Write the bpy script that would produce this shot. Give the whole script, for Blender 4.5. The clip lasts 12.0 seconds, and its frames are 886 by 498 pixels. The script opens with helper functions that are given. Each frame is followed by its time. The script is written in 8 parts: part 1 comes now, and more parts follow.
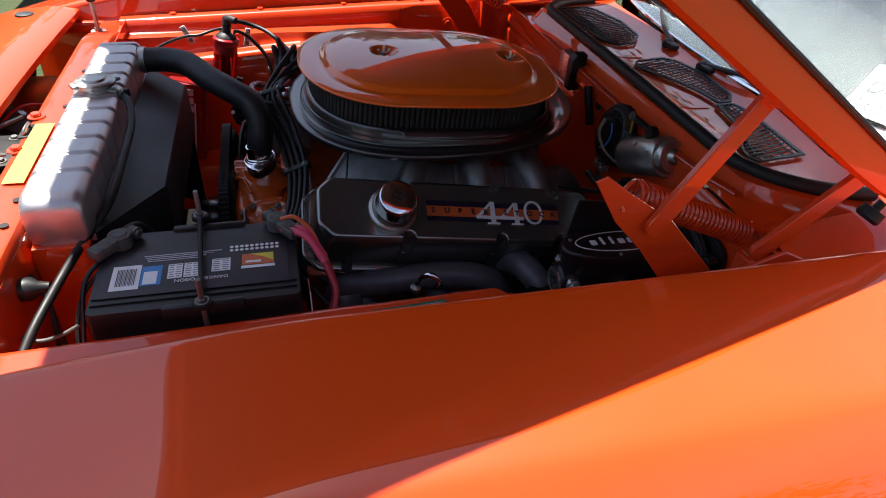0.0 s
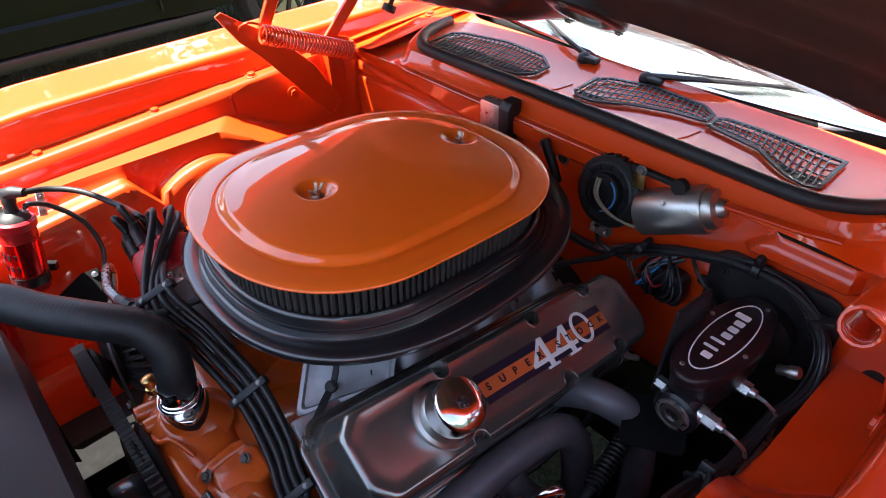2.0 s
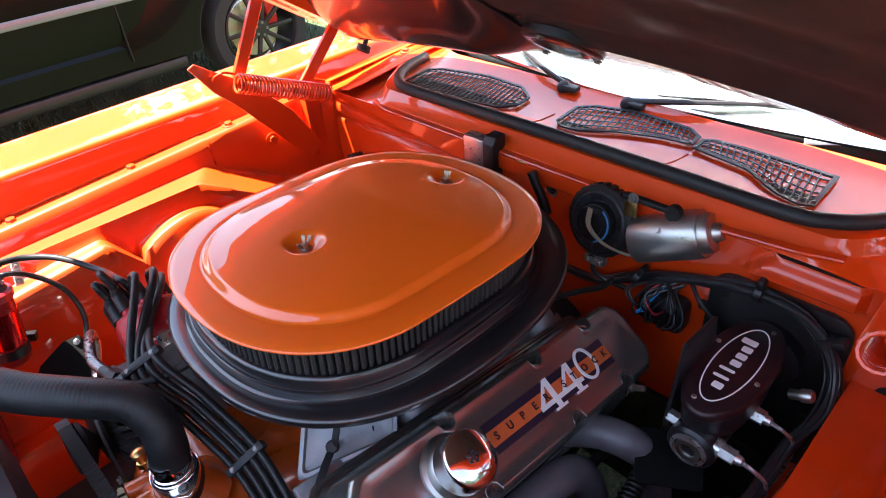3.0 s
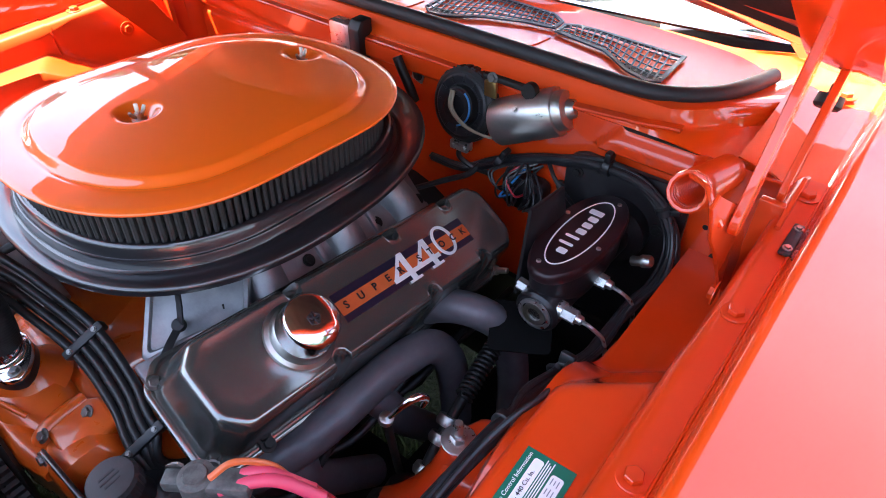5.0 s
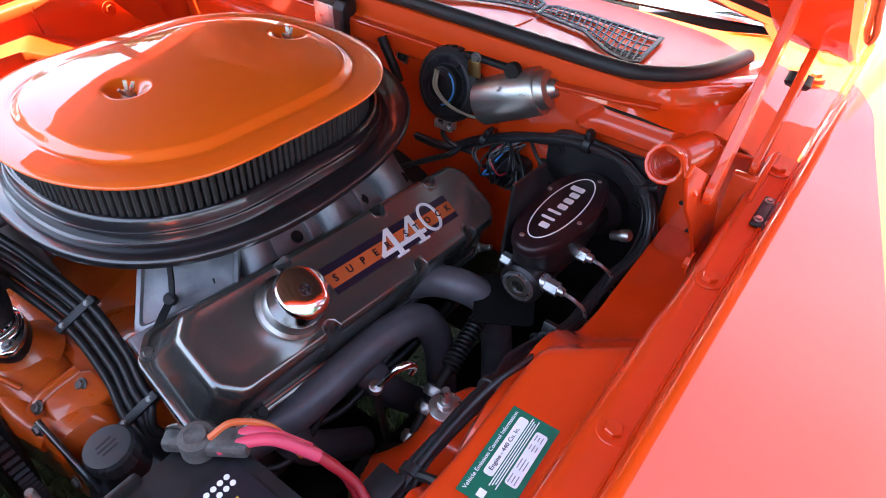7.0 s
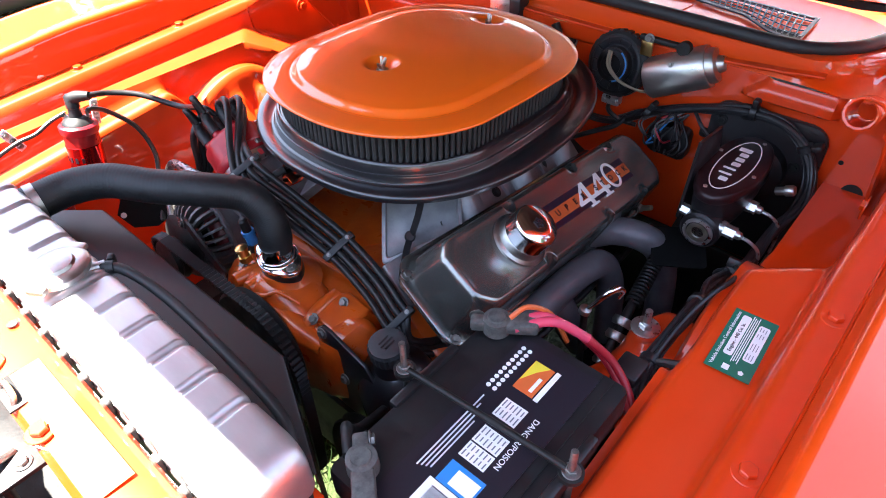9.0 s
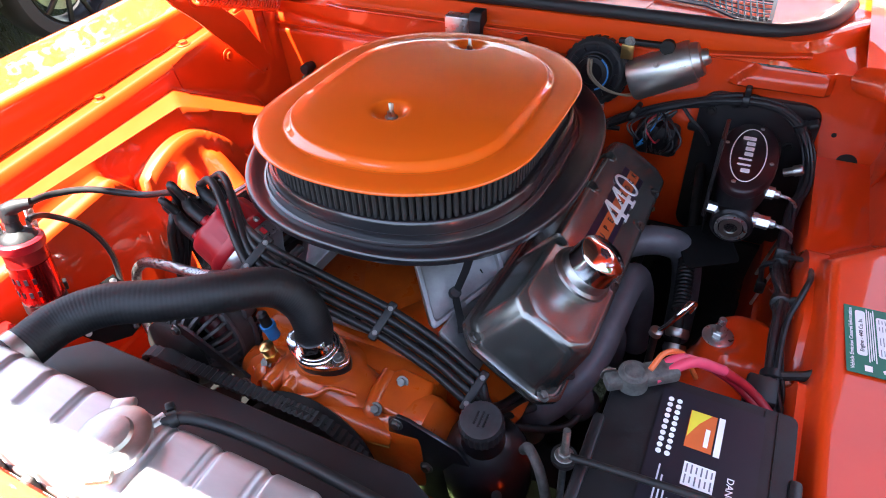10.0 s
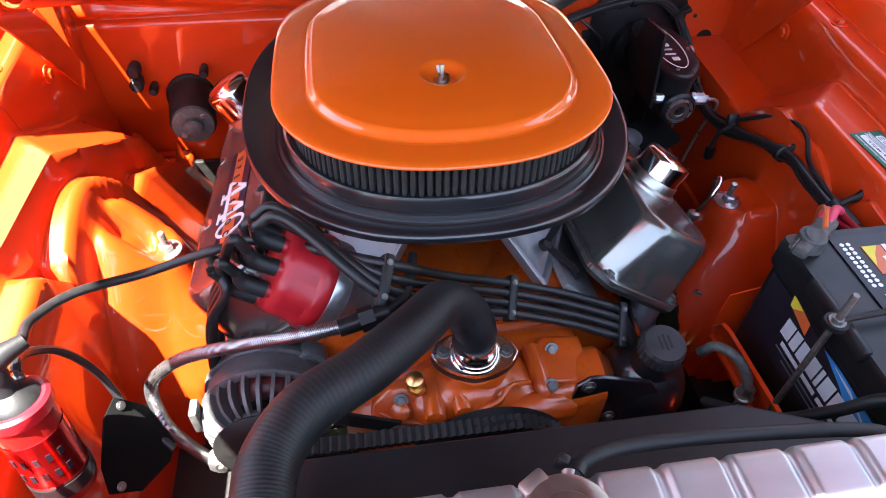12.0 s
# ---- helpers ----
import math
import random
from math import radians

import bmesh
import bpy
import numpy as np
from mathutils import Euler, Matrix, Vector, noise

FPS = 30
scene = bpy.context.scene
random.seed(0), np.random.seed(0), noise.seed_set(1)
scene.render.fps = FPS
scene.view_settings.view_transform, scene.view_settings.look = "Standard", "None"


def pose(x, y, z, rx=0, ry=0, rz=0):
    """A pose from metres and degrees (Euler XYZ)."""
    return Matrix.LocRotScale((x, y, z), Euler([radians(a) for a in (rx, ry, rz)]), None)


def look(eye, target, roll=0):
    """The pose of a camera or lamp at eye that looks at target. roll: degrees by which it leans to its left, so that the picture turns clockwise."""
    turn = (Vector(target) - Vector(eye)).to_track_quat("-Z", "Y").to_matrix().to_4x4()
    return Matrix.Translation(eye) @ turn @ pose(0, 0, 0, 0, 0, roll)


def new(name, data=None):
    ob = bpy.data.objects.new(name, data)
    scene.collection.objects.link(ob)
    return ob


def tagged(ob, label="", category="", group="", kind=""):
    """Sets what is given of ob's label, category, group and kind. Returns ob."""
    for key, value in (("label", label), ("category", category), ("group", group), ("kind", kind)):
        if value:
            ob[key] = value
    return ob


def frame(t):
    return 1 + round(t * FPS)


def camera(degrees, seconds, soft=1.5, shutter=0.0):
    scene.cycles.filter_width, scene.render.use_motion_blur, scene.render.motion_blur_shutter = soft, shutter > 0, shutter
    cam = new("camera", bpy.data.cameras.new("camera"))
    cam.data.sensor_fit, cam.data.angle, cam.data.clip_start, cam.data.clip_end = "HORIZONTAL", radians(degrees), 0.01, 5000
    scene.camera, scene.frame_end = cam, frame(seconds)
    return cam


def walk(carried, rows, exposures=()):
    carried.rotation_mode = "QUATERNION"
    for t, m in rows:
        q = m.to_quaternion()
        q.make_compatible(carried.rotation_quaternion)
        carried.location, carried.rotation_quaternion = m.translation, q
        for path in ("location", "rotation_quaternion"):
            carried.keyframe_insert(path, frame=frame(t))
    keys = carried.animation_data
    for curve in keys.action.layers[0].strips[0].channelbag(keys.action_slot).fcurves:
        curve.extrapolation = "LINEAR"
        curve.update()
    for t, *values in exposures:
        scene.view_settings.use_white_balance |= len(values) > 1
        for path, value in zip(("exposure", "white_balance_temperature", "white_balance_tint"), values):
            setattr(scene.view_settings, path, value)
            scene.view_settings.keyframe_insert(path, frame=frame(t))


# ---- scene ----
cam = camera(69.3, 12.0, 1.0)
PATH = [
    (0, (-0.329, -1.156, 1.41), (0.118, 0.389, 0.221), 4.1),
    (0.5, (-0.417, -1.023, 1.397), (0.325, 0.343, 0.138), 5.5),
    (1, (-0.411, -0.854, 1.391), (0.483, 0.355, 0.073), 4.1),
    (1.5, (-0.435, -0.721, 1.415), (0.516, 0.473, 0.123), 0.3),
    (2, (-0.467, -0.623, 1.432), (0.546, 0.59, 0.207), -2.4),
    (2.5, (-0.462, -0.591, 1.438), (0.592, 0.639, 0.265), -3.8),
    (2.7, (-0.455, -0.586, 1.441), (0.616, 0.645, 0.285), -4.7),
    (4.3, (-0.449, -0.65, 1.369), (0.689, 0.416, 0.116), -3.1),
    (4.5, (-0.441, -0.662, 1.36), (0.702, 0.359, 0.075), -2.3),
    (5, (-0.431, -0.681, 1.359), (0.732, 0.273, 0.041), -0.7),
    (5.5, (-0.435, -0.695, 1.359), (0.741, 0.234, 0.034), -0.2),
    (6, (-0.431, -0.7, 1.36), (0.78, 0.181, 0.034), 0.2),
    (6.5, (-0.437, -0.704, 1.359), (0.807, 0.117, 0.025), 0.7),
    (7, (-0.458, -0.693, 1.362), (0.722, 0.197, 0.015), 0.6),
    (7.5, (-0.467, -0.683, 1.368), (0.506, 0.425, 0.018), -2.3),
    (7.7, (-0.468, -0.68, 1.367), (0.442, 0.489, 0.023), -3.2),
    (9.3, (-0.775, -0.599, 1.412), (0.374, 0.355, 0.081), -4.7),
    (9.5, (-0.783, -0.545, 1.411), (0.41, 0.356, 0.082), -6.2),
    (10, (-0.773, -0.384, 1.406), (0.532, 0.347, 0.078), -4.9),
    (10.5, (-0.821, -0.213, 1.401), (0.564, 0.221, 0.025), -2.6),
    (11, (-0.886, -0.078, 1.419), (0.52, 0.06, 0.003), -0.4),
    (11.5, (-0.852, 0.03, 1.396), (0.558, -0.025, -0.021), 0.3),
    (12, (-0.791, 0.143, 1.379), (0.575, -0.086, -0.064), 1.6),
]
walk(cam, [(t, look(eye, target, roll)) for t, eye, target, roll in PATH], [(0, 1.51), (0.5, 1.48), (1, 1.73), (1.5, 2.28), (2, 3.10), (2.5, 3.32), (4.5, 3.77), (5, 3.90), (5.5, 3.94), (6.5, 3.89), (7, 3.82), (7.5, 3.81), (9.5, 3.74), (10.5, 3.72), (11.5, 3.65), (12, 3.72)])

# ---------------------------------------------------------------- world, sun
world = bpy.data.worlds.new("sky")
scene.world = world
world.use_nodes = True
wn = world.node_tree.nodes
sky = wn.new("ShaderNodeTexSky")
sky.sky_type, sky.sun_disc = "NISHITA", False
SUN = Vector((-0.225, 0.325, 1.0)).normalized()
sky.sun_elevation = math.asin(SUN.z)
sky.sun_rotation = math.atan2(SUN.x, SUN.y)
sky.air_density, sky.dust_density, sky.ozone_density = 1.0, 0.7, 2.0
wn["Background"].inputs["Strength"].default_value = 0.060
# broken fair-weather cloud over the blue
tc = wn.new("ShaderNodeTexCoord")
flat = wn.new("ShaderNodeMapping")
flat.inputs["Scale"].default_value = (1.0, 1.0, 2.6)
cloud = wn.new("ShaderNodeTexNoise")
cloud.inputs["Scale"].default_value, cloud.inputs["Detail"].default_value, cloud.inputs["Roughness"].default_value = 1.5, 4.0, 0.5
cover = wn.new("ShaderNodeMapRange")
cover.inputs["From Min"].default_value, cover.inputs["From Max"].default_value = 0.28, 0.78
cover.inputs["To Max"].default_value = 0.85
height = wn.new("ShaderNodeSeparateXYZ")
thin = wn.new("ShaderNodeMapRange")
thin.inputs["From Min"].default_value, thin.inputs["From Max"].default_value = 0.50, 0.78
thin.inputs["To Min"].default_value, thin.inputs["To Max"].default_value = 1.0, 0.22
banks = wn.new("ShaderNodeMath")
banks.operation = "MULTIPLY"
blend = wn.new("ShaderNodeMix")
blend.data_type = "RGBA"
blend.inputs["B"].default_value = (6.2, 6.7, 8.2, 1)
wl = world.node_tree.links
wl.new(tc.outputs["Generated"], flat.inputs["Vector"])
wl.new(flat.outputs["Vector"], cloud.inputs["Vector"])
wl.new(cloud.outputs["Fac"], cover.inputs["Value"])
wl.new(tc.outputs["Generated"], height.inputs["Vector"])
wl.new(height.outputs["Z"], thin.inputs["Value"])
wl.new(cover.outputs["Result"], banks.inputs[0])
wl.new(thin.outputs["Result"], banks.inputs[1])
wl.new(banks.outputs["Value"], blend.inputs["Factor"])
wl.new(sky.outputs["Color"], blend.inputs["A"])
wl.new(blend.outputs["Result"], wn["Background"].inputs["Color"])
sun = new("sun", bpy.data.lights.new("sun", "SUN"))
sun.data.energy, sun.data.angle, sun.data.color = 5.0, radians(0.53), (1.0, 0.95, 0.87)
sun.matrix_world = look(SUN * 20, (0, 0, 0))


# ---------------------------------------------------------------- materials
def nodes_of(name):
    mat = bpy.data.materials.new(name)
    mat.use_nodes = True
    nt = mat.node_tree
    return mat, nt, nt.nodes["Principled BSDF"]


def noise_at(nt, scale, detail=4.0, rough=0.55, stretch=None):
    tc = nt.nodes.new("ShaderNodeNewGeometry")
    src = tc.outputs["Position"]
    if stretch:
        mp = nt.nodes.new("ShaderNodeMapping")
        mp.inputs["Scale"].default_value = stretch
        nt.links.new(src, mp.inputs["Vector"])
        src = mp.outputs["Vector"]
    tex = nt.nodes.new("ShaderNodeTexNoise")
    tex.inputs["Scale"].default_value = scale
    tex.inputs["Detail"].default_value = detail
    tex.inputs["Roughness"].default_value = rough
    nt.links.new(src, tex.inputs["Vector"])
    return tex.outputs["Fac"]


def ramp(nt, fac, lo, hi, a, b):
    r = nt.nodes.new("ShaderNodeMapRange")
    r.inputs["From Min"].default_value, r.inputs["From Max"].default_value = lo, hi
    r.inputs["To Min"].default_value, r.inputs["To Max"].default_value = a, b
    nt.links.new(fac, r.inputs["Value"])
    return r.outputs["Result"]


def mixed(nt, fac, c1, c2):
    m = nt.nodes.new("ShaderNodeMix")
    m.data_type = "RGBA"
    m.inputs["A"].default_value, m.inputs["B"].default_value = (*c1, 1), (*c2, 1)
    nt.links.new(fac, m.inputs["Factor"])
    return m.outputs["Result"]


def bumped(nt, bsdf, height, strength, distance=0.001):
    b = nt.nodes.new("ShaderNodeBump")
    b.inputs["Strength"].default_value, b.inputs["Distance"].default_value = strength, distance
    nt.links.new(height, b.inputs["Height"])
    nt.links.new(b.outputs["Normal"], bsdf.inputs["Normal"])


def surface(name, c1, c2, rough=(0.3, 0.45), metal=0.0, coat=0.0, scale=18.0, grain=600.0, bump=0.05, specular=0.5, ior=1.5, stretch=None, coat_rough=0.03, coat_ior=1.5):
    """A two-scale surface: wide patches between two colours, fine grain in gloss and relief."""
    mat, nt, p = nodes_of(name)
    wide = noise_at(nt, scale, 5.0, 0.6, stretch)
    fine = noise_at(nt, grain, 3.0, 0.5, stretch)
    nt.links.new(mixed(nt, ramp(nt, wide, 0.32, 0.68, 0, 1), c1, c2), p.inputs["Base Color"])
    nt.links.new(ramp(nt, wide, 0.3, 0.7, rough[0], rough[1]), p.inputs["Roughness"])
    p.inputs["Metallic"].default_value = metal
    p.inputs["Specular IOR Level"].default_value = specular
    p.inputs["IOR"].default_value = ior
    p.inputs["Coat Weight"].default_value = coat
    p.inputs["Coat Roughness"].default_value = coat_rough
    p.inputs["Coat IOR"].default_value = coat_ior
    if bump:
        bumped(nt, p, fine, bump, 0.0006)
    return mat


def plain(name, color, rough=0.5, metal=0.0):
    mat, nt, p = nodes_of(name)
    f = noise_at(nt, 90.0, 3.0)
    c = mixed(nt, f, [v * 0.9 for v in color], [min(1.0, v * 1.08) for v in color])
    nt.links.new(c, p.inputs["Base Color"])
    p.inputs["Roughness"].default_value = rough
    p.inputs["Metallic"].default_value = metal
    return mat


ORANGE = surface("orange_body_paint", (0.74, 0.060, 0.0016), (0.78, 0.066, 0.0020), (0.42, 0.5), coat=1.0, scale=3.0, grain=220, bump=0.02, coat_rough=0.015, specular=0.2, coat_ior=1.64)
ORANGE_BAY = surface("orange_bay_paint", (0.60, 0.040, 0.0018), (0.67, 0.048, 0.0025), (0.38, 0.5), coat=1.0, scale=9.0, grain=160, bump=0.06, coat_rough=0.04, specular=0.3, coat_ior=1.5)
LID = surface("orange_lid_paint", (0.86, 0.130, 0.005), (0.90, 0.142, 0.006), (0.45, 0.5), coat=1.0, scale=4.0, grain=300, bump=0.012, coat_rough=0.008, specular=0.2, coat_ior=1.75)
ENGINE_ORANGE = surface("engine_orange_enamel", (0.62, 0.104, 0.009), (0.50, 0.074, 0.007), (0.24, 0.40), coat=0.8, scale=26.0, grain=130, bump=0.28, coat_rough=0.07)
BLACK_PAN = surface("black_satin_steel", (0.007, 0.007, 0.009), (0.012, 0.012, 0.015), (0.30, 0.40), coat=1.0, scale=10, grain=300, bump=0.03, specular=0.6, coat_rough=0.10)
BLACK_PLASTIC = surface("black_plastic", (0.006, 0.006, 0.007), (0.013, 0.013, 0.014), (0.38, 0.55), scale=30, grain=500, bump=0.15)
CAP_GREY = surface("grey_black_plastic", (0.026, 0.026, 0.028), (0.042, 0.042, 0.045), (0.45, 0.6), scale=60, grain=500, bump=0.2)
SHROUD = surface("shroud_black", (0.008, 0.008, 0.010), (0.013, 0.013, 0.016), (0.45, 0.55), scale=12, grain=700, bump=0.1)
RUBBER = surface("black_rubber", (0.005, 0.005, 0.006), (0.011, 0.011, 0.012), (0.46, 0.62), scale=40, grain=260, bump=0.25)
PAPER_BLACK = surface("filter_black", (0.016, 0.015, 0.015), (0.034, 0.032, 0.032), (0.75, 0.9), scale=120, grain=900, bump=0.2)
WIRE = surface("wire_jacket", (0.007, 0.007, 0.008), (0.017, 0.016, 0.016), (0.35, 0.5), scale=60, grain=400, bump=0.1)
LOOM = surface("taped_loom", (0.008, 0.008, 0.009), (0.020, 0.020, 0.022), (0.28, 0.55), scale=90, grain=220, bump=0.55)
RED_CABLE = surface("red_cable", (0.32, 0.010, 0.018), (0.38, 0.016, 0.03), (0.35, 0.45), scale=50, grain=400, bump=0.05)
PINK_SHEEN = plain("pink_sheen", (0.66, 0.06, 0.12), 0.45)
RED_CAP = surface("red_plastic", (0.36, 0.010, 0.017), (0.42, 0.015, 0.023), (0.30, 0.42), scale=30, grain=300, bump=0.06)
RED_FOIL = surface("red_foil", (0.40, 0.012, 0.014), (0.48, 0.018, 0.018), (0.14, 0.22), metal=0.85, scale=20, grain=300, bump=0.02)
RED_BOX = surface("red_anodised", (0.26, 0.008, 0.008), (0.34, 0.012, 0.010), (0.25, 0.38), metal=0.35, scale=30, grain=300, bump=0.06)
COVER = surface("pewter_valve_cover", (0.235, 0.235, 0.22), (0.275, 0.275, 0.255), (0.20, 0.27), metal=0.85, coat=0.3, scale=8, grain=500, bump=0.02, coat_rough=0.14)
ALU = surface("cast_aluminium", (0.29, 0.29, 0.30), (0.42, 0.42, 0.425), (0.38, 0.6), metal=0.8, scale=34, grain=200, bump=0.5)
TANK = surface("polished_tank", (0.50, 0.49, 0.50), (0.64, 0.63, 0.64), (0.40, 0.52), metal=0.9, scale=22, grain=200, bump=0.1, stretch=(1, 0.25, 1))
STEEL = surface("zinc_steel", (0.40, 0.39, 0.37), (0.54, 0.53, 0.50), (0.28, 0.45), metal=1.0, scale=60, grain=500, bump=0.08)
MOTOR = surface("motor_can", (0.44, 0.44, 0.41), (0.60, 0.59, 0.55), (0.26, 0.44), metal=0.95, scale=45, grain=260, bump=0.12, stretch=(1, 0.3, 1))
CHROME = plain("chrome", (0.82, 0.82, 0.84), 0.11, 1.0)
BRAID = surface("braided_steel", (0.36, 0.36, 0.365), (0.50, 0.50, 0.50), (0.28, 0.42), metal=0.95, scale=160, grain=900, bump=0.2)
HEADER = surface("header_coating", (0.105, 0.10, 0.11), (0.155, 0.149, 0.162), (0.42, 0.55), metal=0.35, scale=30, grain=380, bump=0.2)
DARK_IRON = surface("dark_iron", (0.006, 0.006, 0.006), (0.014, 0.013, 0.012), (0.45, 0.7), metal=0.2, scale=40, grain=200, bump=0.4)
BLACK_ANOD = surface("black_anodised", (0.012, 0.011, 0.012), (0.020, 0.018, 0.020), (0.30, 0.42), metal=0.3, scale=40, grain=500, bump=0.05)
CAP_BROWN = surface("dark_plum_cap", (0.022, 0.010, 0.012), (0.030, 0.014, 0.016), (0.32, 0.42), metal=0.3, scale=40, grain=500, bump=0.05)
BATTERY = surface("battery_case", (0.006, 0.006, 0.007), (0.011, 0.011, 0.012), (0.36, 0.5), scale=40, grain=420, bump=0.2)
LEAD = surface("lead_clamp", (0.075, 0.075, 0.072), (0.16, 0.16, 0.152), (0.5, 0.7), metal=0.5, scale=120, grain=300, bump=0.5)
NICKEL = surface("bright_plated_steel", (0.50, 0.50, 0.50), (0.62, 0.62, 0.61), (0.24, 0.36), metal=0.9, scale=90, grain=500, bump=0.05)
BRASS = plain("brass", (0.70, 0.48, 0.18), 0.28, 1.0)
WINDING = surface("lacquered_copper", (0.07, 0.006, 0.008), (0.13, 0.012, 0.014), (0.3, 0.45), scale=90, grain=200, bump=0.4)
ALTERNATOR = surface("alternator_casting", (0.105, 0.103, 0.107), (0.15, 0.147, 0.152), (0.42, 0.58), metal=0.4, scale=50, grain=260, bump=0.3)
FLAP_RUBBER = surface("matt_rubber", (0.002, 0.002, 0.002), (0.004, 0.004, 0.004), (0.75, 0.9), scale=60, grain=300, bump=0.2, specular=0.15)
WHITE = plain("white_print", (0.82, 0.82, 0.82), 0.5)
PALE = plain("pale_print", (0.55, 0.57, 0.62), 0.5)
BLACK_PRINT = plain("black_print", (0.012, 0.010, 0.016), 0.4)
NAVY = plain("dark_navy_print", (0.018, 0.012, 0.030), 0.32)
ORANGE_PRINT = plain("orange_print", (0.62, 0.13, 0.035), 0.35)
GREEN_PRINT = plain("green_print", (0.004, 0.13, 0.075), 0.45)
YELLOW_PRINT = plain("yellow_print", (0.72, 0.62, 0.05), 0.45)
BLUE_PRINT = plain("blue_print", (0.03, 0.22, 0.55), 0.4)
RED_PRINT = plain("red_print", (0.62, 0.03, 0.04), 0.45)
SEAL = surface("seal_rubber", (0.010, 0.010, 0.011), (0.018, 0.018, 0.020), (0.5, 0.65), scale=30, grain=300, bump=0.2)
GRILLE = surface("grille_plastic", (0.030, 0.030, 0.033), (0.045, 0.045, 0.05), (0.35, 0.5), scale=40, grain=500, bump=0.15)
PAD = surface("hood_pad", (0.014, 0.009, 0.009), (0.028, 0.017, 0.017), (0.6, 0.8), scale=16, grain=200, bump=0.5)
CAR_BLACK = surface("black_car_paint", (0.003, 0.0035, 0.003), (0.005, 0.0055, 0.005), (0.3, 0.36), coat=0.12, scale=3, grain=200, bump=0.02, specular=0.08)
TRIM_GREY = plain("grey_trim", (0.20, 0.21, 0.24), 0.35, 0.4)
TYRE = surface("tyre_rubber", (0.012, 0.012, 0.012), (0.022, 0.021, 0.020), (0.7, 0.85), scale=30, grain=200, bump=0.3)
CALIPER = plain("red_caliper", (0.55, 0.03, 0.02), 0.35)
DASH = surface("dark_dash", (0.012, 0.012, 0.013), (0.02, 0.02, 0.022), (0.6, 0.75), scale=20, grain=400, bump=0.2)


def glass_material():
    mat, nt, p = nodes_of("windshield_glass")
    p.inputs["Base Color"].default_value = (0.75, 0.86, 0.84, 1)
    p.inputs["Transmission Weight"].default_value = 1.0
    p.inputs["IOR"].default_value = 1.52
    f = noise_at(nt, 60, 3)
    nt.links.new(ramp(nt, f, 0.3, 0.7, 0.008, 0.03), p.inputs["Roughness"])
    # transmission a little under full leaves a faint, uneven pale film
    nt.links.new(ramp(nt, f, 0.3, 0.7, 0.965, 0.985), p.inputs["Transmission Weight"])
    p.inputs["Coat Weight"].default_value = 1.0
    p.inputs["Coat Roughness"].default_value = 0.045
    return mat


GLASS = glass_material()


def grass_material():
    mat, nt, p = nodes_of("grass")
    wide = noise_at(nt, 2.2, 5)
    fine = noise_at(nt, 70, 5)
    mixc = mixed(nt, ramp(nt, fine, 0.3, 0.7, 0, 1), (0.010, 0.028, 0.004), (0.045, 0.078, 0.013))
    m = nt.nodes.new("ShaderNodeMix")
    m.data_type = "RGBA"
    nt.links.new(ramp(nt, wide, 0.4, 0.7, 0, 0.45), m.inputs["Factor"])
    nt.links.new(mixc, m.inputs["A"])
    m.inputs["B"].default_value = (0.06, 0.065, 0.018, 1)
    nt.links.new(m.outputs["Result"], p.inputs["Base Color"])
    p.inputs["Roughness"].default_value = 0.85
    bumped(nt, p, fine, 0.9, 0.02)
    return mat


GRASS = grass_material()


def blade_material():
    mat, nt, p = nodes_of("grass_blade")
    g = nt.nodes.new("ShaderNodeNewGeometry")
    nt.links.new(mixed(nt, g.outputs["Random Per Island"], (0.012, 0.036, 0.005), (0.055, 0.095, 0.016)), p.inputs["Base Color"])
    p.inputs["Roughness"].default_value = 0.6
    return mat


BLADE = blade_material()


# ---------------------------------------------------------------- mesh tools
ROOT = {}


def thing(name, base, label, category, group="", kind=""):
    ob = new(name)
    ob.location = base
    ob.empty_display_size = 0.02
    ROOT[ob.name] = Vector(base)
    return tagged(ob, label, category, group, kind)


def finish(bm, name, mat, base, angle=38):
    bmesh.ops.recalc_face_normals(bm, faces=bm.faces)
    me = bpy.data.meshes.new(name)
    bm.to_mesh(me)
    bm.free()
    me.transform(Matrix.Translation(-Vector(base)))
    me.polygons.foreach_set("use_smooth", [True] * len(me.polygons))
    me.set_sharp_from_angle(angle=radians(angle))
    me.materials.append(mat)
    return me


def part(name, bm, mat, parent, label="", angle=38):
    base = ROOT[parent.name]
    ob = new(name, finish(bm, name, mat, base, angle))
    ob.parent = parent
    ROOT[ob.name] = base
    return tagged(ob, label) if label else ob


def solo(name, bm, mat, base, label, category, group="", kind="", angle=38):
    ob = new(name, finish(bm, name, mat, base, angle))
    ob.location = base
    ROOT[ob.name] = Vector(base)
    return tagged(ob, label, category, group, kind)


def shared(name, me, parent, m, label=""):
    """One more object on a mesh, at a world pose, under a thing."""
    ob = new(name, me)
    ob.parent = parent
    ob.matrix_basis = Matrix.Translation(-ROOT[parent.name]) @ m
    ROOT[ob.name] = ROOT[parent.name]
    return tagged(ob, label) if label else ob


def axes(origin, x, z):
    """A pose with its z along z and its x near x."""
    z = Vector(z).normalized()
    y = z.cross(Vector(x)).normalized()
    x = y.cross(z)
    m = Matrix((x, y, z)).transposed().to_4x4()
    m.translation = origin
    return m


def up_at(origin, z, x=(1, 0.013, 0.007)):
    return axes(origin, x if abs(Vector(z).normalized().x) < 0.9 else (0, 1, 0.01), z)


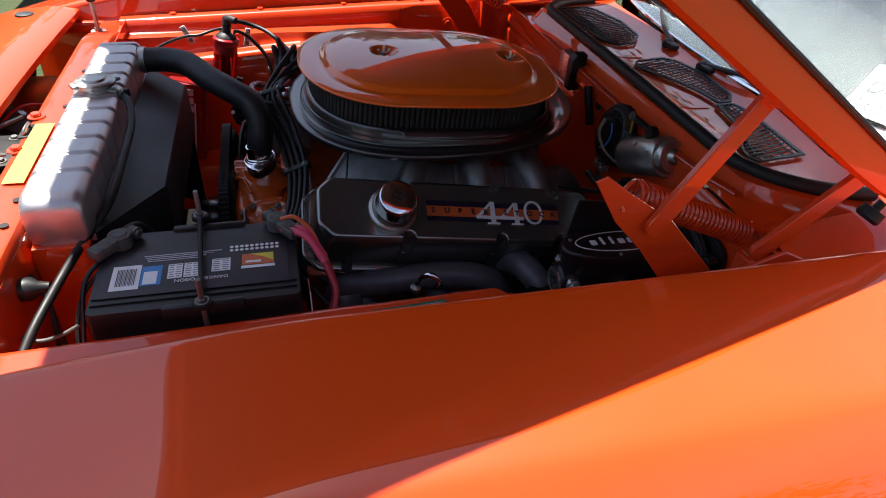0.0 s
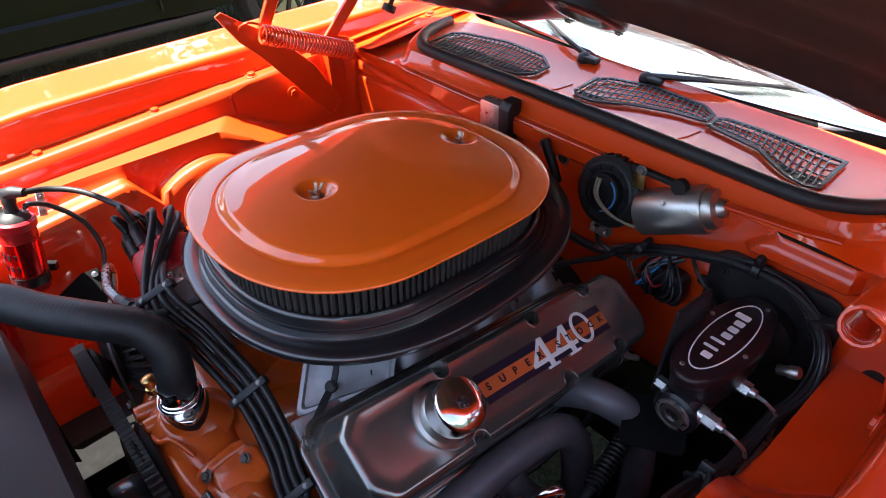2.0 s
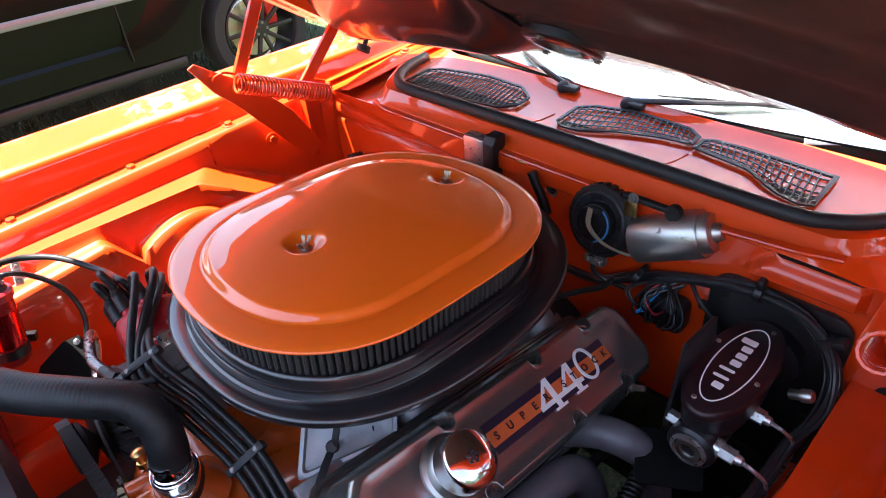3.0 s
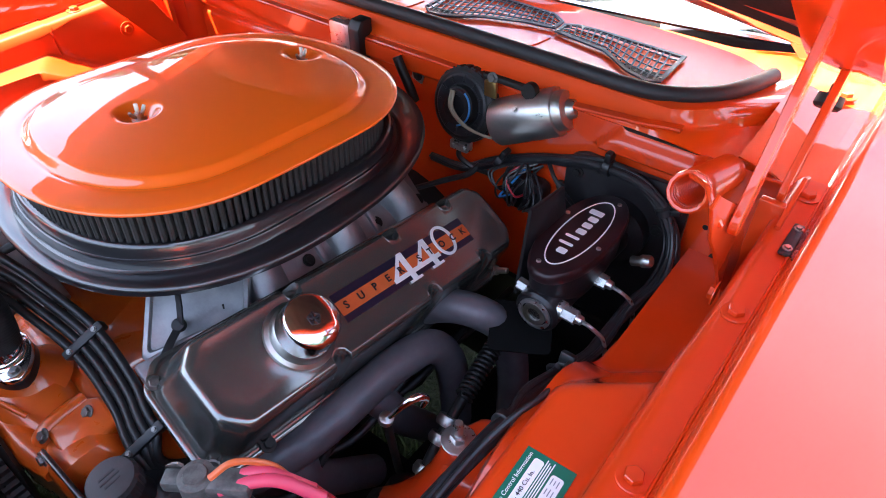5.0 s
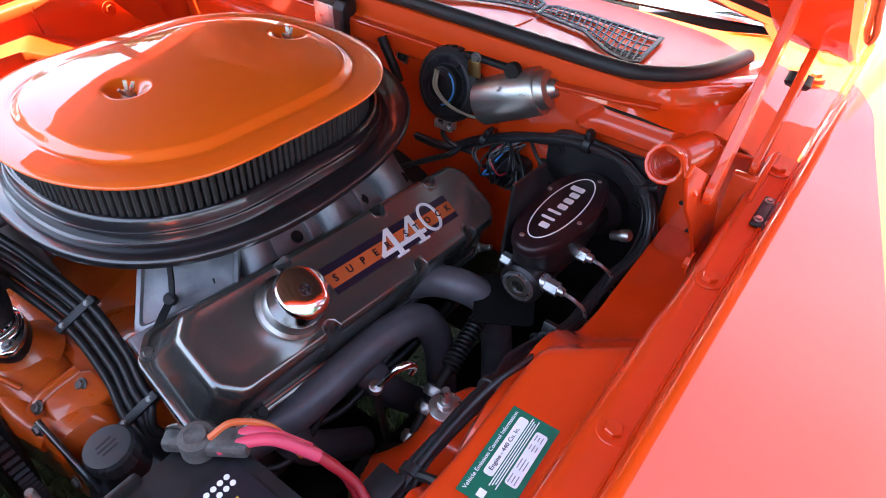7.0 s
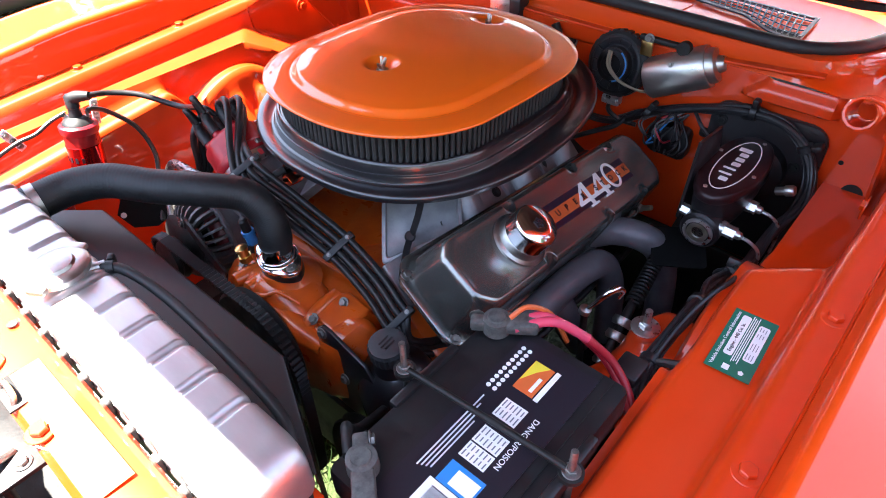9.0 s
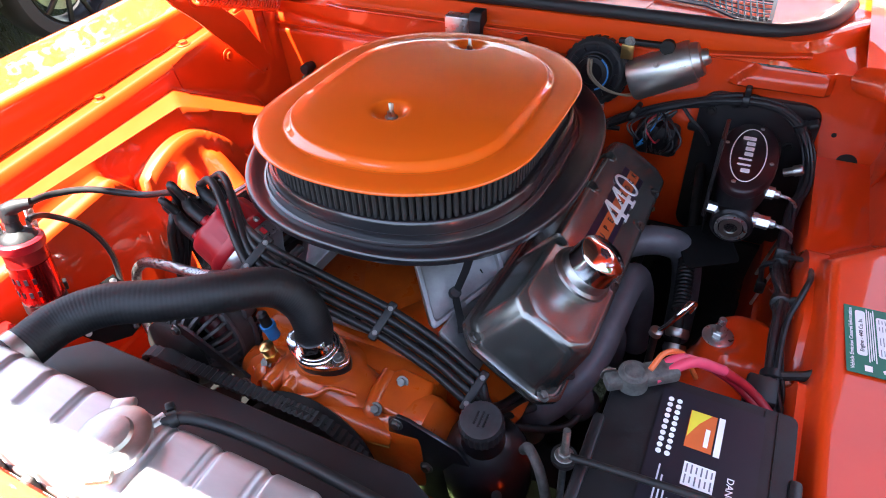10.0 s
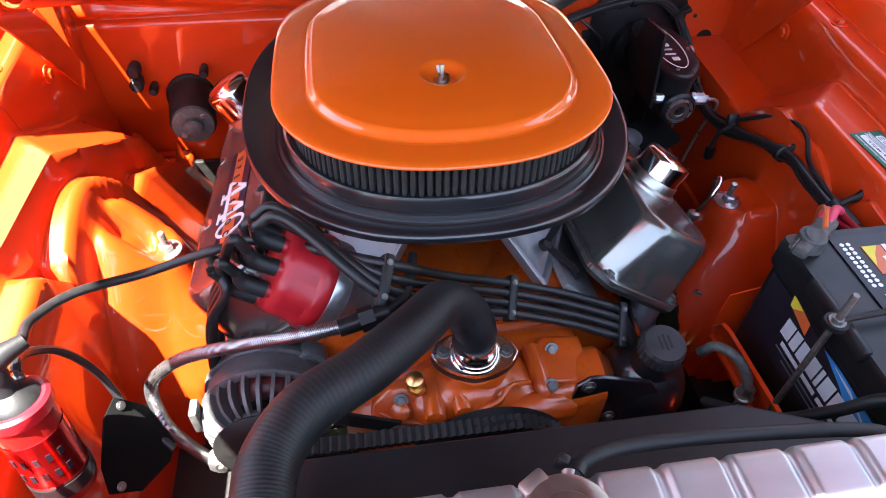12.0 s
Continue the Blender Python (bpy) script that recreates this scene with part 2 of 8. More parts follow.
def box(bm, c, s, bevel=0.0, m=Matrix(), seg=2):
    r = bmesh.ops.create_cube(bm, size=1.0, matrix=m @ Matrix.Translation(c) @ Matrix.Diagonal((*s, 1)))
    if bevel:
        edges = list({e for v in r["verts"] for e in v.link_edges})
        bmesh.ops.bevel(bm, geom=edges, offset=bevel, segments=seg, affect="EDGES", profile=0.5)
    return bm


def loops(bm, rings, cap=(True, True), closed=True, m=Matrix()):
    """A skin over rings of equal count."""
    vs = [[bm.verts.new(m @ Vector(p)) for p in ring] for ring in rings]
    for a, b in zip(vs, vs[1:]):
        n = len(a)
        for i in range(n if closed else n - 1):
            j = (i + 1) % n
            bm.faces.new((a[i], a[j], b[j], b[i]))
    if closed and cap[0]:
        bm.faces.new(list(reversed(vs[0])))
    if closed and cap[1]:
        bm.faces.new(vs[-1])
    return bm


def lathe(bm, profile, m=Matrix(), seg=32, cap=(True, True)):
    """profile: (radius, height) pairs, turned round the local z."""
    rings = [[(r * math.cos(2 * math.pi * i / seg), r * math.sin(2 * math.pi * i / seg), h) for i in range(seg)] for r, h in profile]
    return loops(bm, rings, cap, True, m)


def smooth_path(pts, n=8):
    """Points of a Catmull-Rom line through pts."""
    pts = [Vector(p) for p in pts]
    if len(pts) < 3:
        return [pts[0].lerp(pts[-1], i / n) for i in range(n + 1)]
    out = []
    ext = [2 * pts[0] - pts[1]] + pts + [2 * pts[-1] - pts[-2]]
    for i in range(1, len(ext) - 2):
        p0, p1, p2, p3 = ext[i - 1 : i + 3]
        for k in range(n):
            t = k / n
            out.append(0.5 * ((2 * p1) + (p2 - p0) * t + (2 * p0 - 5 * p1 + 4 * p2 - p3) * t * t + (3 * p1 - p0 - 3 * p2 + p3) * t**3))
    out.append(pts[-1])
    return out


def tube(bm, pts, radius, seg=12, n=8, cap=True, raw=False, ripple=0.0, waves=0):
    """A pipe along a smooth line; radius: a number or one per given point."""
    line = [Vector(p) for p in pts] if raw else smooth_path(pts, n)
    count = len(line)
    radii = radius if isinstance(radius, (list, tuple)) else [radius]
    ts = [i / (count - 1) for i in range(count)]
    rs = np.interp(ts, np.linspace(0, 1, len(radii)), radii) if len(radii) > 1 else [radii[0]] * count
    tang = [(line[min(i + 1, count - 1)] - line[max(i - 1, 0)]).normalized() for i in range(count)]
    side = tang[0].orthogonal().normalized()
    rings = []
    for i, (p, t) in enumerate(zip(line, tang)):
        side = (side - t * side.dot(t)).normalized()
        other = t.cross(side)
        r = float(rs[i]) + (ripple * math.sin(2 * math.pi * waves * ts[i]) if ripple else 0)
        rings.append([p + r * (math.cos(2 * math.pi * k / seg) * side + math.sin(2 * math.pi * k / seg) * other) for k in range(seg)])
    return loops(bm, rings, (cap, cap))


def prism(bm, outline, z0, z1, m=Matrix(), bevel=0.0, seg=2):
    """A flat shape of outline, between two heights, with bevelled rims."""
    low = [bm.verts.new(m @ Vector((x, y, z0))) for x, y in outline]
    top = [bm.verts.new(m @ Vector((x, y, z1))) for x, y in outline]
    n = len(outline)
    f = [bm.faces.new(list(reversed(low))), bm.faces.new(top)]
    for i in range(n):
        bm.faces.new((low[i], low[(i + 1) % n], top[(i + 1) % n], top[i]))
    if bevel:
        bmesh.ops.bevel(bm, geom=[e for g in f for e in g.edges], offset=bevel, segments=seg, affect="EDGES", profile=0.5)
    return bm


def round_rect(w, h, r, n=6):
    out = []
    for cx, cy, a0 in ((w / 2 - r, h / 2 - r, 0), (-w / 2 + r, h / 2 - r, 90), (-w / 2 + r, -h / 2 + r, 180), (w / 2 - r, -h / 2 + r, 270)):
        for k in range(n + 1):
            a = radians(a0 + 90 * k / n)
            out.append((cx + r * math.cos(a), cy + r * math.sin(a)))
    return out


def oval(a, b, power=2.4, n=72):
    out = []
    for i in range(n):
        t = 2 * math.pi * i / n
        c, s = math.cos(t), math.sin(t)
        out.append((a * math.copysign(abs(c) ** (2 / power), c), b * math.copysign(abs(s) ** (2 / power), s)))
    return out


def sheet(bm, rows, thick=0.0):
    """A skin over a grid of points; thick gives it a second side."""
    vs = [[bm.verts.new(p) for p in row] for row in rows]
    for a, b in zip(vs, vs[1:]):
        for i in range(len(a) - 1):
            bm.faces.new((a[i], a[i + 1], b[i + 1], b[i]))
    if thick:
        bmesh.ops.recalc_face_normals(bm, faces=bm.faces)
        bmesh.ops.solidify(bm, geom=list(bm.faces), thickness=thick)
    return bm


def text(name, string, size, mat, parent, m, spread=1.0, label="", fat=0.0, slant=0.0):
    """Lettering as a thin mesh; m puts its centre and its x, y along the letters."""
    cu = bpy.data.curves.new(name, "FONT")
    cu.body, cu.size, cu.extrude, cu.align_x, cu.align_y, cu.resolution_u = string, size, 0.0002, "CENTER", "CENTER", 3
    cu.space_character = spread
    cu.offset, cu.shear = fat, slant
    tmp = new("tmp", cu)
    me = bpy.data.meshes.new_from_object(tmp)
    bpy.data.objects.remove(tmp)
    me.name = name
    me.transform(Matrix.Translation(-ROOT[parent.name]) @ m)
    me.materials.clear()
    me.materials.append(mat)
    ob = new(name, me)
    ob.parent = parent
    ROOT[ob.name] = ROOT[parent.name]
    return tagged(ob, label) if label else ob


def bars(bm, m, spans, height, z=0.0003):
    """Flat printed bars: (x, y, width) in the plane of m."""
    for x, y, w in spans:
        box(bm, (x, y, z), (w, height, 0.0003), m=m)
    return bm


def bolt_mesh(name, r, mat, head=0.7, washer=1.7, stud=0.0):
    bm = bmesh.new()
    if washer:
        lathe(bm, [(r * washer, 0), (r * washer, r * 0.18), (r * washer * 0.95, r * 0.25)], seg=20)
    z = r * 0.2
    hexa = [(r * math.cos(radians(60 * i + 15)), r * math.sin(radians(60 * i + 15))) for i in range(6)]
    prism(bm, hexa, z, z + r * head, bevel=r * 0.1, seg=1)
    if stud:
        lathe(bm, [(r * 0.5, z), (r * 0.5, z + stud), (r * 0.4, z + stud + r * 0.15)], seg=12)
    me = finish(bm, name, mat, (0, 0, 0))
    return me


BOLT = bolt_mesh("bolt", 0.0085, ORANGE_BAY)
BOLT_DULL = surface("dull_bolt_steel", (0.16, 0.155, 0.15), (0.28, 0.27, 0.25), (0.35, 0.5), metal=0.9, scale=150, grain=400, bump=0.1)
BOLT_STEEL = bolt_mesh("bolt", 0.006, BOLT_DULL, washer=1.5)
SCREW_ORANGE = bolt_mesh("screw", 0.0035, ORANGE_BAY, washer=1.5)
BOLT_SMALL = bolt_mesh("bolt", 0.0035, STEEL, washer=1.5)
SCREW_DULL = bolt_mesh("screw", 0.0028, BOLT_DULL, washer=1.3)
BOLT_BLACK = bolt_mesh("bolt", 0.006, DARK_IRON, washer=1.6)
STUD = bolt_mesh("stud_nut", 0.0105, NICKEL, head=0.95, washer=2.0, stud=0.032)

# ---------------------------------------------------------------- ground and surroundings
bm = bmesh.new()
xs = [-400, -120, -40, -14, -6, -3, -1.5, 0, 1.5, 3, 6, 14, 40, 120, 400]
sheet(bm, [[(x, y, 0.012 * math.sin(x * 1.7) * math.cos(y * 1.3) if abs(x) < 10 and abs(y) < 10 else 0.0) for y in xs] for x in xs])
solo("ground", bm, GRASS, (0, 0, 0), "mown green lawn under and round the parked cars", "ground", kind="structure")

rng = random.Random(4)
verts, faces = [], []


def blade(x, y):
    h, a, w = rng.uniform(0.03, 0.085), rng.uniform(0, 6.283), rng.uniform(0.002, 0.004)
    lean = rng.uniform(0.0, 0.04)
    dx, dy = math.cos(a), math.sin(a)
    k = len(verts)
    verts.extend([(x - dy * w, y + dx * w, 0), (x + dy * w, y - dx * w, 0), (x + dx * lean, y + dy * lean, h)])
    faces.append((k, k + 1, k + 2))


for _ in range(9000):
    blade(rng.uniform(-1.2, 3.2), rng.uniform(2.6, 5.2))
for _ in range(3500):
    blade(rng.uniform(-0.75, 0.2), rng.uniform(-0.6, 0.6))
me = bpy.data.meshes.new("grass_blades")
me.from_pydata(verts, [], faces)
me.materials.append(BLADE)
tagged(new("grass_blades", me), "short green grass blades of the lawn", "grass", kind="stuff")


def leaf_material():
    mat, nt, p = nodes_of("leaves")
    g = nt.nodes.new("ShaderNodeNewGeometry")
    nt.links.new(mixed(nt, g.outputs["Random Per Island"], (0.018, 0.040, 0.008), (0.065, 0.11, 0.02)), p.inputs["Base Color"])
    p.inputs["Roughness"].default_value = 0.55
    return mat


LEAF = leaf_material()
BARK = surface("bark", (0.05, 0.035, 0.025), (0.10, 0.075, 0.05), (0.8, 0.95), scale=6, grain=40, bump=0.8)


def tree(x, y, height, seed):
    r = random.Random(seed)
    g = thing("tree", (x, y, 0), "broad leafy green tree out of view, for reflections and to block low sky light", "tree", "trees round the lawn")
    bm = bmesh.new()
    tube(bm, [(x, y, 0), (x + 0.1, y, height * 0.25), (x - 0.1, y + 0.1, height * 0.5), (x, y, height * 0.85)], [0.30, 0.22, 0.15, 0.05], 8, 4)
    limbs = []
    for k in range(8):
        a = 2 * math.pi * k / 8 + r.uniform(-0.3, 0.3)
        h0 = height * r.uniform(0.25, 0.6)
        e = Vector((x + math.cos(a) * height * 0.3, y + math.sin(a) * height * 0.3, h0 + height * r.uniform(0.15, 0.3)))
        tube(bm, [(x, y, h0), (x + (e.x - x) * 0.5, y + (e.y - y) * 0.5, (h0 + e.z) / 2 + 0.1), e], [0.10, 0.07, 0.03], 6, 3)
        limbs.append(e)
    part("trunk", bm, BARK, g)
    limbs.append(Vector((x, y, height * 0.85)))
    v, f = [], []
    for e in limbs:
        for _ in range(430):
            d = Vector((r.gauss(0, 1), r.gauss(0, 1), r.gauss(0, 0.8)))
            c = e + d * height * 0.085
            n = Vector((r.gauss(0, 1), r.gauss(0, 1), r.gauss(0, 1))).normalized()
            t = n.orthogonal().normalized() * r.uniform(0.14, 0.34)
            b = n.cross(t).normalized() * r.uniform(0.10, 0.22)
            k = len(v)
            v += [tuple(c - t - ROOT[g.name]), tuple(c + b - ROOT[g.name]), tuple(c + t - ROOT[g.name]), tuple(c - b - ROOT[g.name])]
            f.append((k, k + 1, k + 2, k + 3))
    me = bpy.data.meshes.new("crown")
    me.from_pydata(v, [], f)
    me.materials.append(LEAF)
    crown = new("crown", me)
    crown.parent = g


# unseen trees: a few inferred from reflections, most added to dim the low sky
for k, (tx, ty, th) in enumerate(((-9, 19, 7.5), (-3.5, 21, 8.5), (3, 22, 6.5), (11, 25, 6.5), (19, 21, 12.0), (-8.0, 12.5, 6.0), (-12.0, 8.5, 5.0), (-15.0, 4.5, 5.2), (-17.5, 1.5, 5.0), (-16.5, -2.5, 4.8), (-15.0, -6.5, 5.2), (-13.0, -9.5, 5.0), (-9.0, -12.5, 6.0), (-4.5, -15, 10.0), (1, -20, 12.0), (10, -18, 11.0), (30, 9, 6.0))):
    tree(tx, ty, th, 100 + k)


def parked_car():
    """A dark car alongside, seen low through the gap over the fender."""
    y = 3.05
    car = thing("parked_car", (1.0, y + 0.9, 0), "glossy black parked car with dark spoked alloy wheels", "car")
    bm = bmesh.new()
    rows = []
    for x in np.linspace(-2.2, 1.02, 20):
        prof = [(0.10, 0.30), (0.02, 0.33), (0.015, 0.44), (0.03, 0.46), (0.0, 0.56), (-0.005, 0.66), (-0.02, 0.80), (-0.01, 0.95), (0.08, 1.0), (1.7, 1.0)]
        rows.append([(x, y + a, z) for a, z in prof])
    sheet(bm, rows, 0.01)
    part("door_side", bm, CAR_BLACK, car, "black lower doors reflecting the lawn")
    bm = bmesh.new()
    rows = []
    for i in range(25):
        a = math.pi * i / 24
        rows.append([(1.5 - 0.41 * math.cos(a), y + d, 0.33 + 0.41 * math.sin(a)) for d in (0.0, 0.35)])
    sheet(bm, rows, 0.01)
    part("wheel_arch", bm, DARK_IRON, car)
    bm = bmesh.new()
    rows = []
    for i in range(25):
        a = math.pi * i / 24
        rows.append([(1.5 - r * math.cos(a) * (1.0 if r < 0.5 else 1.2), y + o, 0.33 + min(r * math.sin(a), 0.66)) for r, o in ((0.41, 0.0), (0.44, -0.005), (0.60, 0.0), (0.75, 0.05))])
    sheet(bm, rows, 0.008)
    part("front_wing", bm, CAR_BLACK, car)
    bm = bmesh.new()
    box(bm, (-0.6, y - 0.006, 0.69), (3.2, 0.018, 0.045), 0.008)
    part("door_strip", bm, TRIM_GREY, car, "grey rubbing strip")
    bm = bmesh.new()
    box(bm, (-0.6, y + 0.07, 0.285), (3.2, 0.12, 0.07), 0.02)
    part("sill", bm, BLACK_PLASTIC, car)
    bm = bmesh.new()
    box(bm, (0.70, y + 0.006, 0.68), (0.006, 0.03, 0.62))
    part("door_gap", bm, DARK_IRON, car)
    bm = bmesh.new()
    box(bm, (0.2, y + 1.0, 0.36), (4.2, 1.3, 0.12), 0.03)
    part("underbody", bm, DARK_IRON, car)
    axle = axes((1.5, y + 0.03, 0.33), (1, 0, 0), (0, -1, 0))
    bm = bmesh.new()
    lathe(bm, [(0.24, -0.2), (0.31, -0.2), (0.335, -0.16), (0.335, -0.02), (0.31, 0.02), (0.25, 0.02), (0.235, 0.0), (0.235, -0.18)], axle, 48, (False, False))
    wheel = part("wheel", bm, TYRE, car, "black tyre")
    bm = bmesh.new()
    lathe(bm, [(0.236, -0.16), (0.236, 0.012), (0.228, 0.016), (0.222, 0.0), (0.215, -0.15)], axle, 48, (False, False))
    for i in range(10):
        m = axle @ Matrix.Rotation(radians(36 * i), 4, "Z")
        box(bm, (0.135, 0, 0.0), (0.18, 0.026, 0.022), 0.006, m)
    lathe(bm, [(0.06, -0.03), (0.06, 0.0), (0.05, 0.012), (0.02, 0.014)], axle, 24)
    part("rim", bm, BLACK_ANOD, wheel, "black ten-spoke rim")
    bm = bmesh.new()
    lathe(bm, [(0.17, -0.1), (0.17, -0.085)], axle, 40)
    part("brake_disc", bm, STEEL, wheel)
    bm = bmesh.new()
    box(bm, (0.12, 0.08, -0.07), (0.07, 0.17, 0.05), 0.012, axle)
    part("brake_caliper", bm, CALIPER, wheel, "red brake caliper")
    for i in range(5):
        a = radians(72 * i)
        shared("wheel_nut", BOLT_STEEL, wheel, axle @ Matrix.Translation((0.038 * math.cos(a), 0.038 * math.sin(a), 0.012)))


parked_car()

# ---------------------------------------------------------------- the car's own shell
SLOPE = 0.046  # the bay's upper edges climb towards the cowl


def ledge_z(x):
    return 0.899 + SLOPE * x


def fender(s):
    """s: -1 driver's side, 1 passenger's side."""
    side = thing("fender", (-0.2, s * 0.75, 0.40), "glossy orange front fender beside the open engine bay", "fender", "front fenders")
    prof = [(0.630, -0.002), (0.643, -0.002), (0.648, 0.004), (0.6545, 0.036), (0.6565, 0.0435), (0.6595, 0.0470), (0.6640, 0.0482), (0.6680, 0.0480), (0.69, 0.0462), (0.72, 0.0432), (0.755, 0.0402), (0.79, 0.0375), (0.825, 0.0350), (0.845, 0.0330), (0.856, 0.0305), (0.864, 0.0270), (0.880, 0.0165), (0.900, 0.002), (0.922, -0.018), (0.942, -0.045), (0.957, -0.085), (0.966, -0.15), (0.966, -0.30), (0.945, -0.48), (0.91, -0.64), (0.88, -0.72)]
    rows = []
    for x in np.linspace(-1.02, 0.80, 40):
        k = max(0.0, (-x - 0.55) / 0.5)
        top = 0.9075 - 0.11 * max(0.0, -0.33 - x) ** 1.2
        rows.append([(x, s * (a - 0.02 * k * k * (a > 0.7)), (top if a > 0.65 else ledge_z(x)) + h - 0.05 * k * k * (h > -0.4)) for a, h in prof])
    for name, i, j in (("bolt_flange", 0, 3), ("panel", 2, len(prof))):
        part(name, sheet(bmesh.new(), [row[i:j] for row in rows], -0.0012), ORANGE, side)
    return side


fender(-1)
fender(1)


def step(v, a, b):
    t = min(max((v - a) / (b - a), 0.0), 1.0)
    return t * t * (3 - 2 * t)


def rim_shift(x):
    """How far the passenger shelf's edge leans away from the engine."""
    return min(max(-0.075 * (x + 0.07), -0.02), 0.020) - 0.2 * max(0.0, x - 0.13)


def along(x, a, s):
    """Bends the panel's mesh lines to follow the shelf's edge."""
    return a + rim_shift(x) * step(a, 0.516, 0.530) * (1 - step(a, 0.552, 0.606)) if s > 0 else a


def apron_z(x, a, s=1):
    """Height of the inner panel at the distance a from the car's middle."""
    z = 0.30
    # wall foot, then the tower with its dished top
    foot = 0.56
    z += (foot - z) * step(a, 0.455, 0.485)
    if s > 0:
        # behind this side's tower the wall leans in towards the engine
        lean = min(0.56 + 2.2 * (a - 0.432), 0.70) - 0.6 * max(0.0, x - 0.08)
        lean = 0.30 + (lean - 0.30) * step(a, 0.418, 0.436)
        z += (lean - z) * step(x, -0.05, 0.03) if lean > z else 0.0
    t = math.hypot(x + 0.102, a - 0.466)
    fall = 3.6 - 2.1 * step(-x, 0.102, 0.16)
    cone = 0.709 - fall * max(0.0, t - 0.052) - 0.018 * step(t, 0.040, 0.056)
    if s > 0:
        # this tower's lip climbs towards the fender
        cone += 0.002 + 0.062 * step(a, 0.428, 0.498) + 0.012 * step(t, 0.040, 0.056) - 0.036 * (1 - step(math.hypot(x + 0.100, a - 0.474), 0.014, 0.032))
    cone -= 0.010 * (1 - step(math.hypot(x + 0.102, a - 0.431), 0.026, 0.040))
    if t < 0.16:
        z = max(z, cone)
    # ledge over the wheel arch, with a notch ahead of it
    arch = 0.818 - 2.6 * max(0.0, abs(x + 0.085) - 0.045) ** 1.55 if x > -0.205 else 0.826 - 1.4 * max(0.0, x + 0.255) - 0.10 * max(0.0, -x - 0.255)
    foot_a, foot_b = (0.496, 0.508) if s < 0 else (0.497 - 0.35 * min(max(0.0, x + 0.06), 0.10), 0.516 - 0.35 * min(max(0.0, x + 0.06), 0.10))
    if s > 0 and x > -0.205:
        arch = 0.815 - (4.2 + 30.0 * (x + 0.10) if x > -0.10 else 3.2) * (x + 0.10) ** 2
    z = z + (arch - z) * step(a, foot_a, foot_b) if arch > z else z
    # broad shelf, falling away behind the wheel
    bend = -0.070 + 0.8 * (a - 0.53)
    shelf = 0.852 + SLOPE * 0.5 * x - (0.105 * min(max((x - bend) / 0.125, 0.0), 1.0) if s < 0 else 0.098 * max((x - bend) / 0.165, 0.0) + 1.2 * max(0.0, x - 0.18))
    rim = 0.519 - 0.012 * step(x, -0.06, 0.05) if s < 0 else 0.534 + rim_shift(x)
    z = z + (shelf - z) * step(a, rim, rim + 0.010) if shelf > z else z
    # up to the bolted ledge
    return z + (ledge_z(x) - z) * step(a, 0.600, 0.613)


def apron(s):
    side = thing("inner_fender", (-0.15, s * 0.56, 0.44), "orange pressed-steel inner fender with spring tower and bolted ledge", "inner fender", "inner fenders")
    aa = [0.30, 0.33, 0.345] + [0.355 + 0.0042 * i for i in range(62)] + [0.6165, 0.624, 0.636, 0.648]
    xs = [-0.70 + 0.0085 * i for i in range(122)]
    # the foot behind the tower is near-black: the shade there, put into its colour
    front, back = xs[:84], xs[83:]
    for name, mat, zones in (("panel", ORANGE_BAY, ((front, aa[3:]), (back, aa[26 if s < 0 else 3:]))), ("shaded_foot", DARK_IRON, ((front, aa[:4]), (back, aa[:27 if s < 0 else 4])))):
        bm = bmesh.new()
        for reach, span in zones:
            sheet(bm, [[(x, s * along(x, a, s), apron_z(x, along(x, a, s), s)) for a in span] for x in reach], -0.0015)
        bmesh.ops.remove_doubles(bm, verts=bm.verts, dist=0.00005)
        part(name, bm, mat, side, angle=60)
    for x in (-0.575, -0.358, -0.140, 0.072, 0.293):
        shared("bolt", BOLT, side, up_at((x, s * 0.631, ledge_z(x) + 0.001), (0.03, 0, 1)))
    shared("stud_nut", STUD, side, up_at((-0.102, s * 0.431, 0.702), (0, 0, 1)), "zinc tower stud with washer")
    # raised lip along the ledge's inner edge
    bm = bmesh.new()
    tube(bm, [(x, s * 0.646, ledge_z(x) + 0.0035) for x in np.linspace(-0.6, 0.32, 10)], 0.002, 6, 2)
    part("seam", bm, ORANGE_BAY, side)
    if s < 0:
        for p in ((-0.285, -0.553), (-0.35, -0.545), (-0.365, -0.552)):
            shared("screw", SCREW_ORANGE, side, up_at((*p, apron_z(p[0], -p[1]) + 0.001), (0, 0, 1)))
    return side


apron(-1)
apron(1)



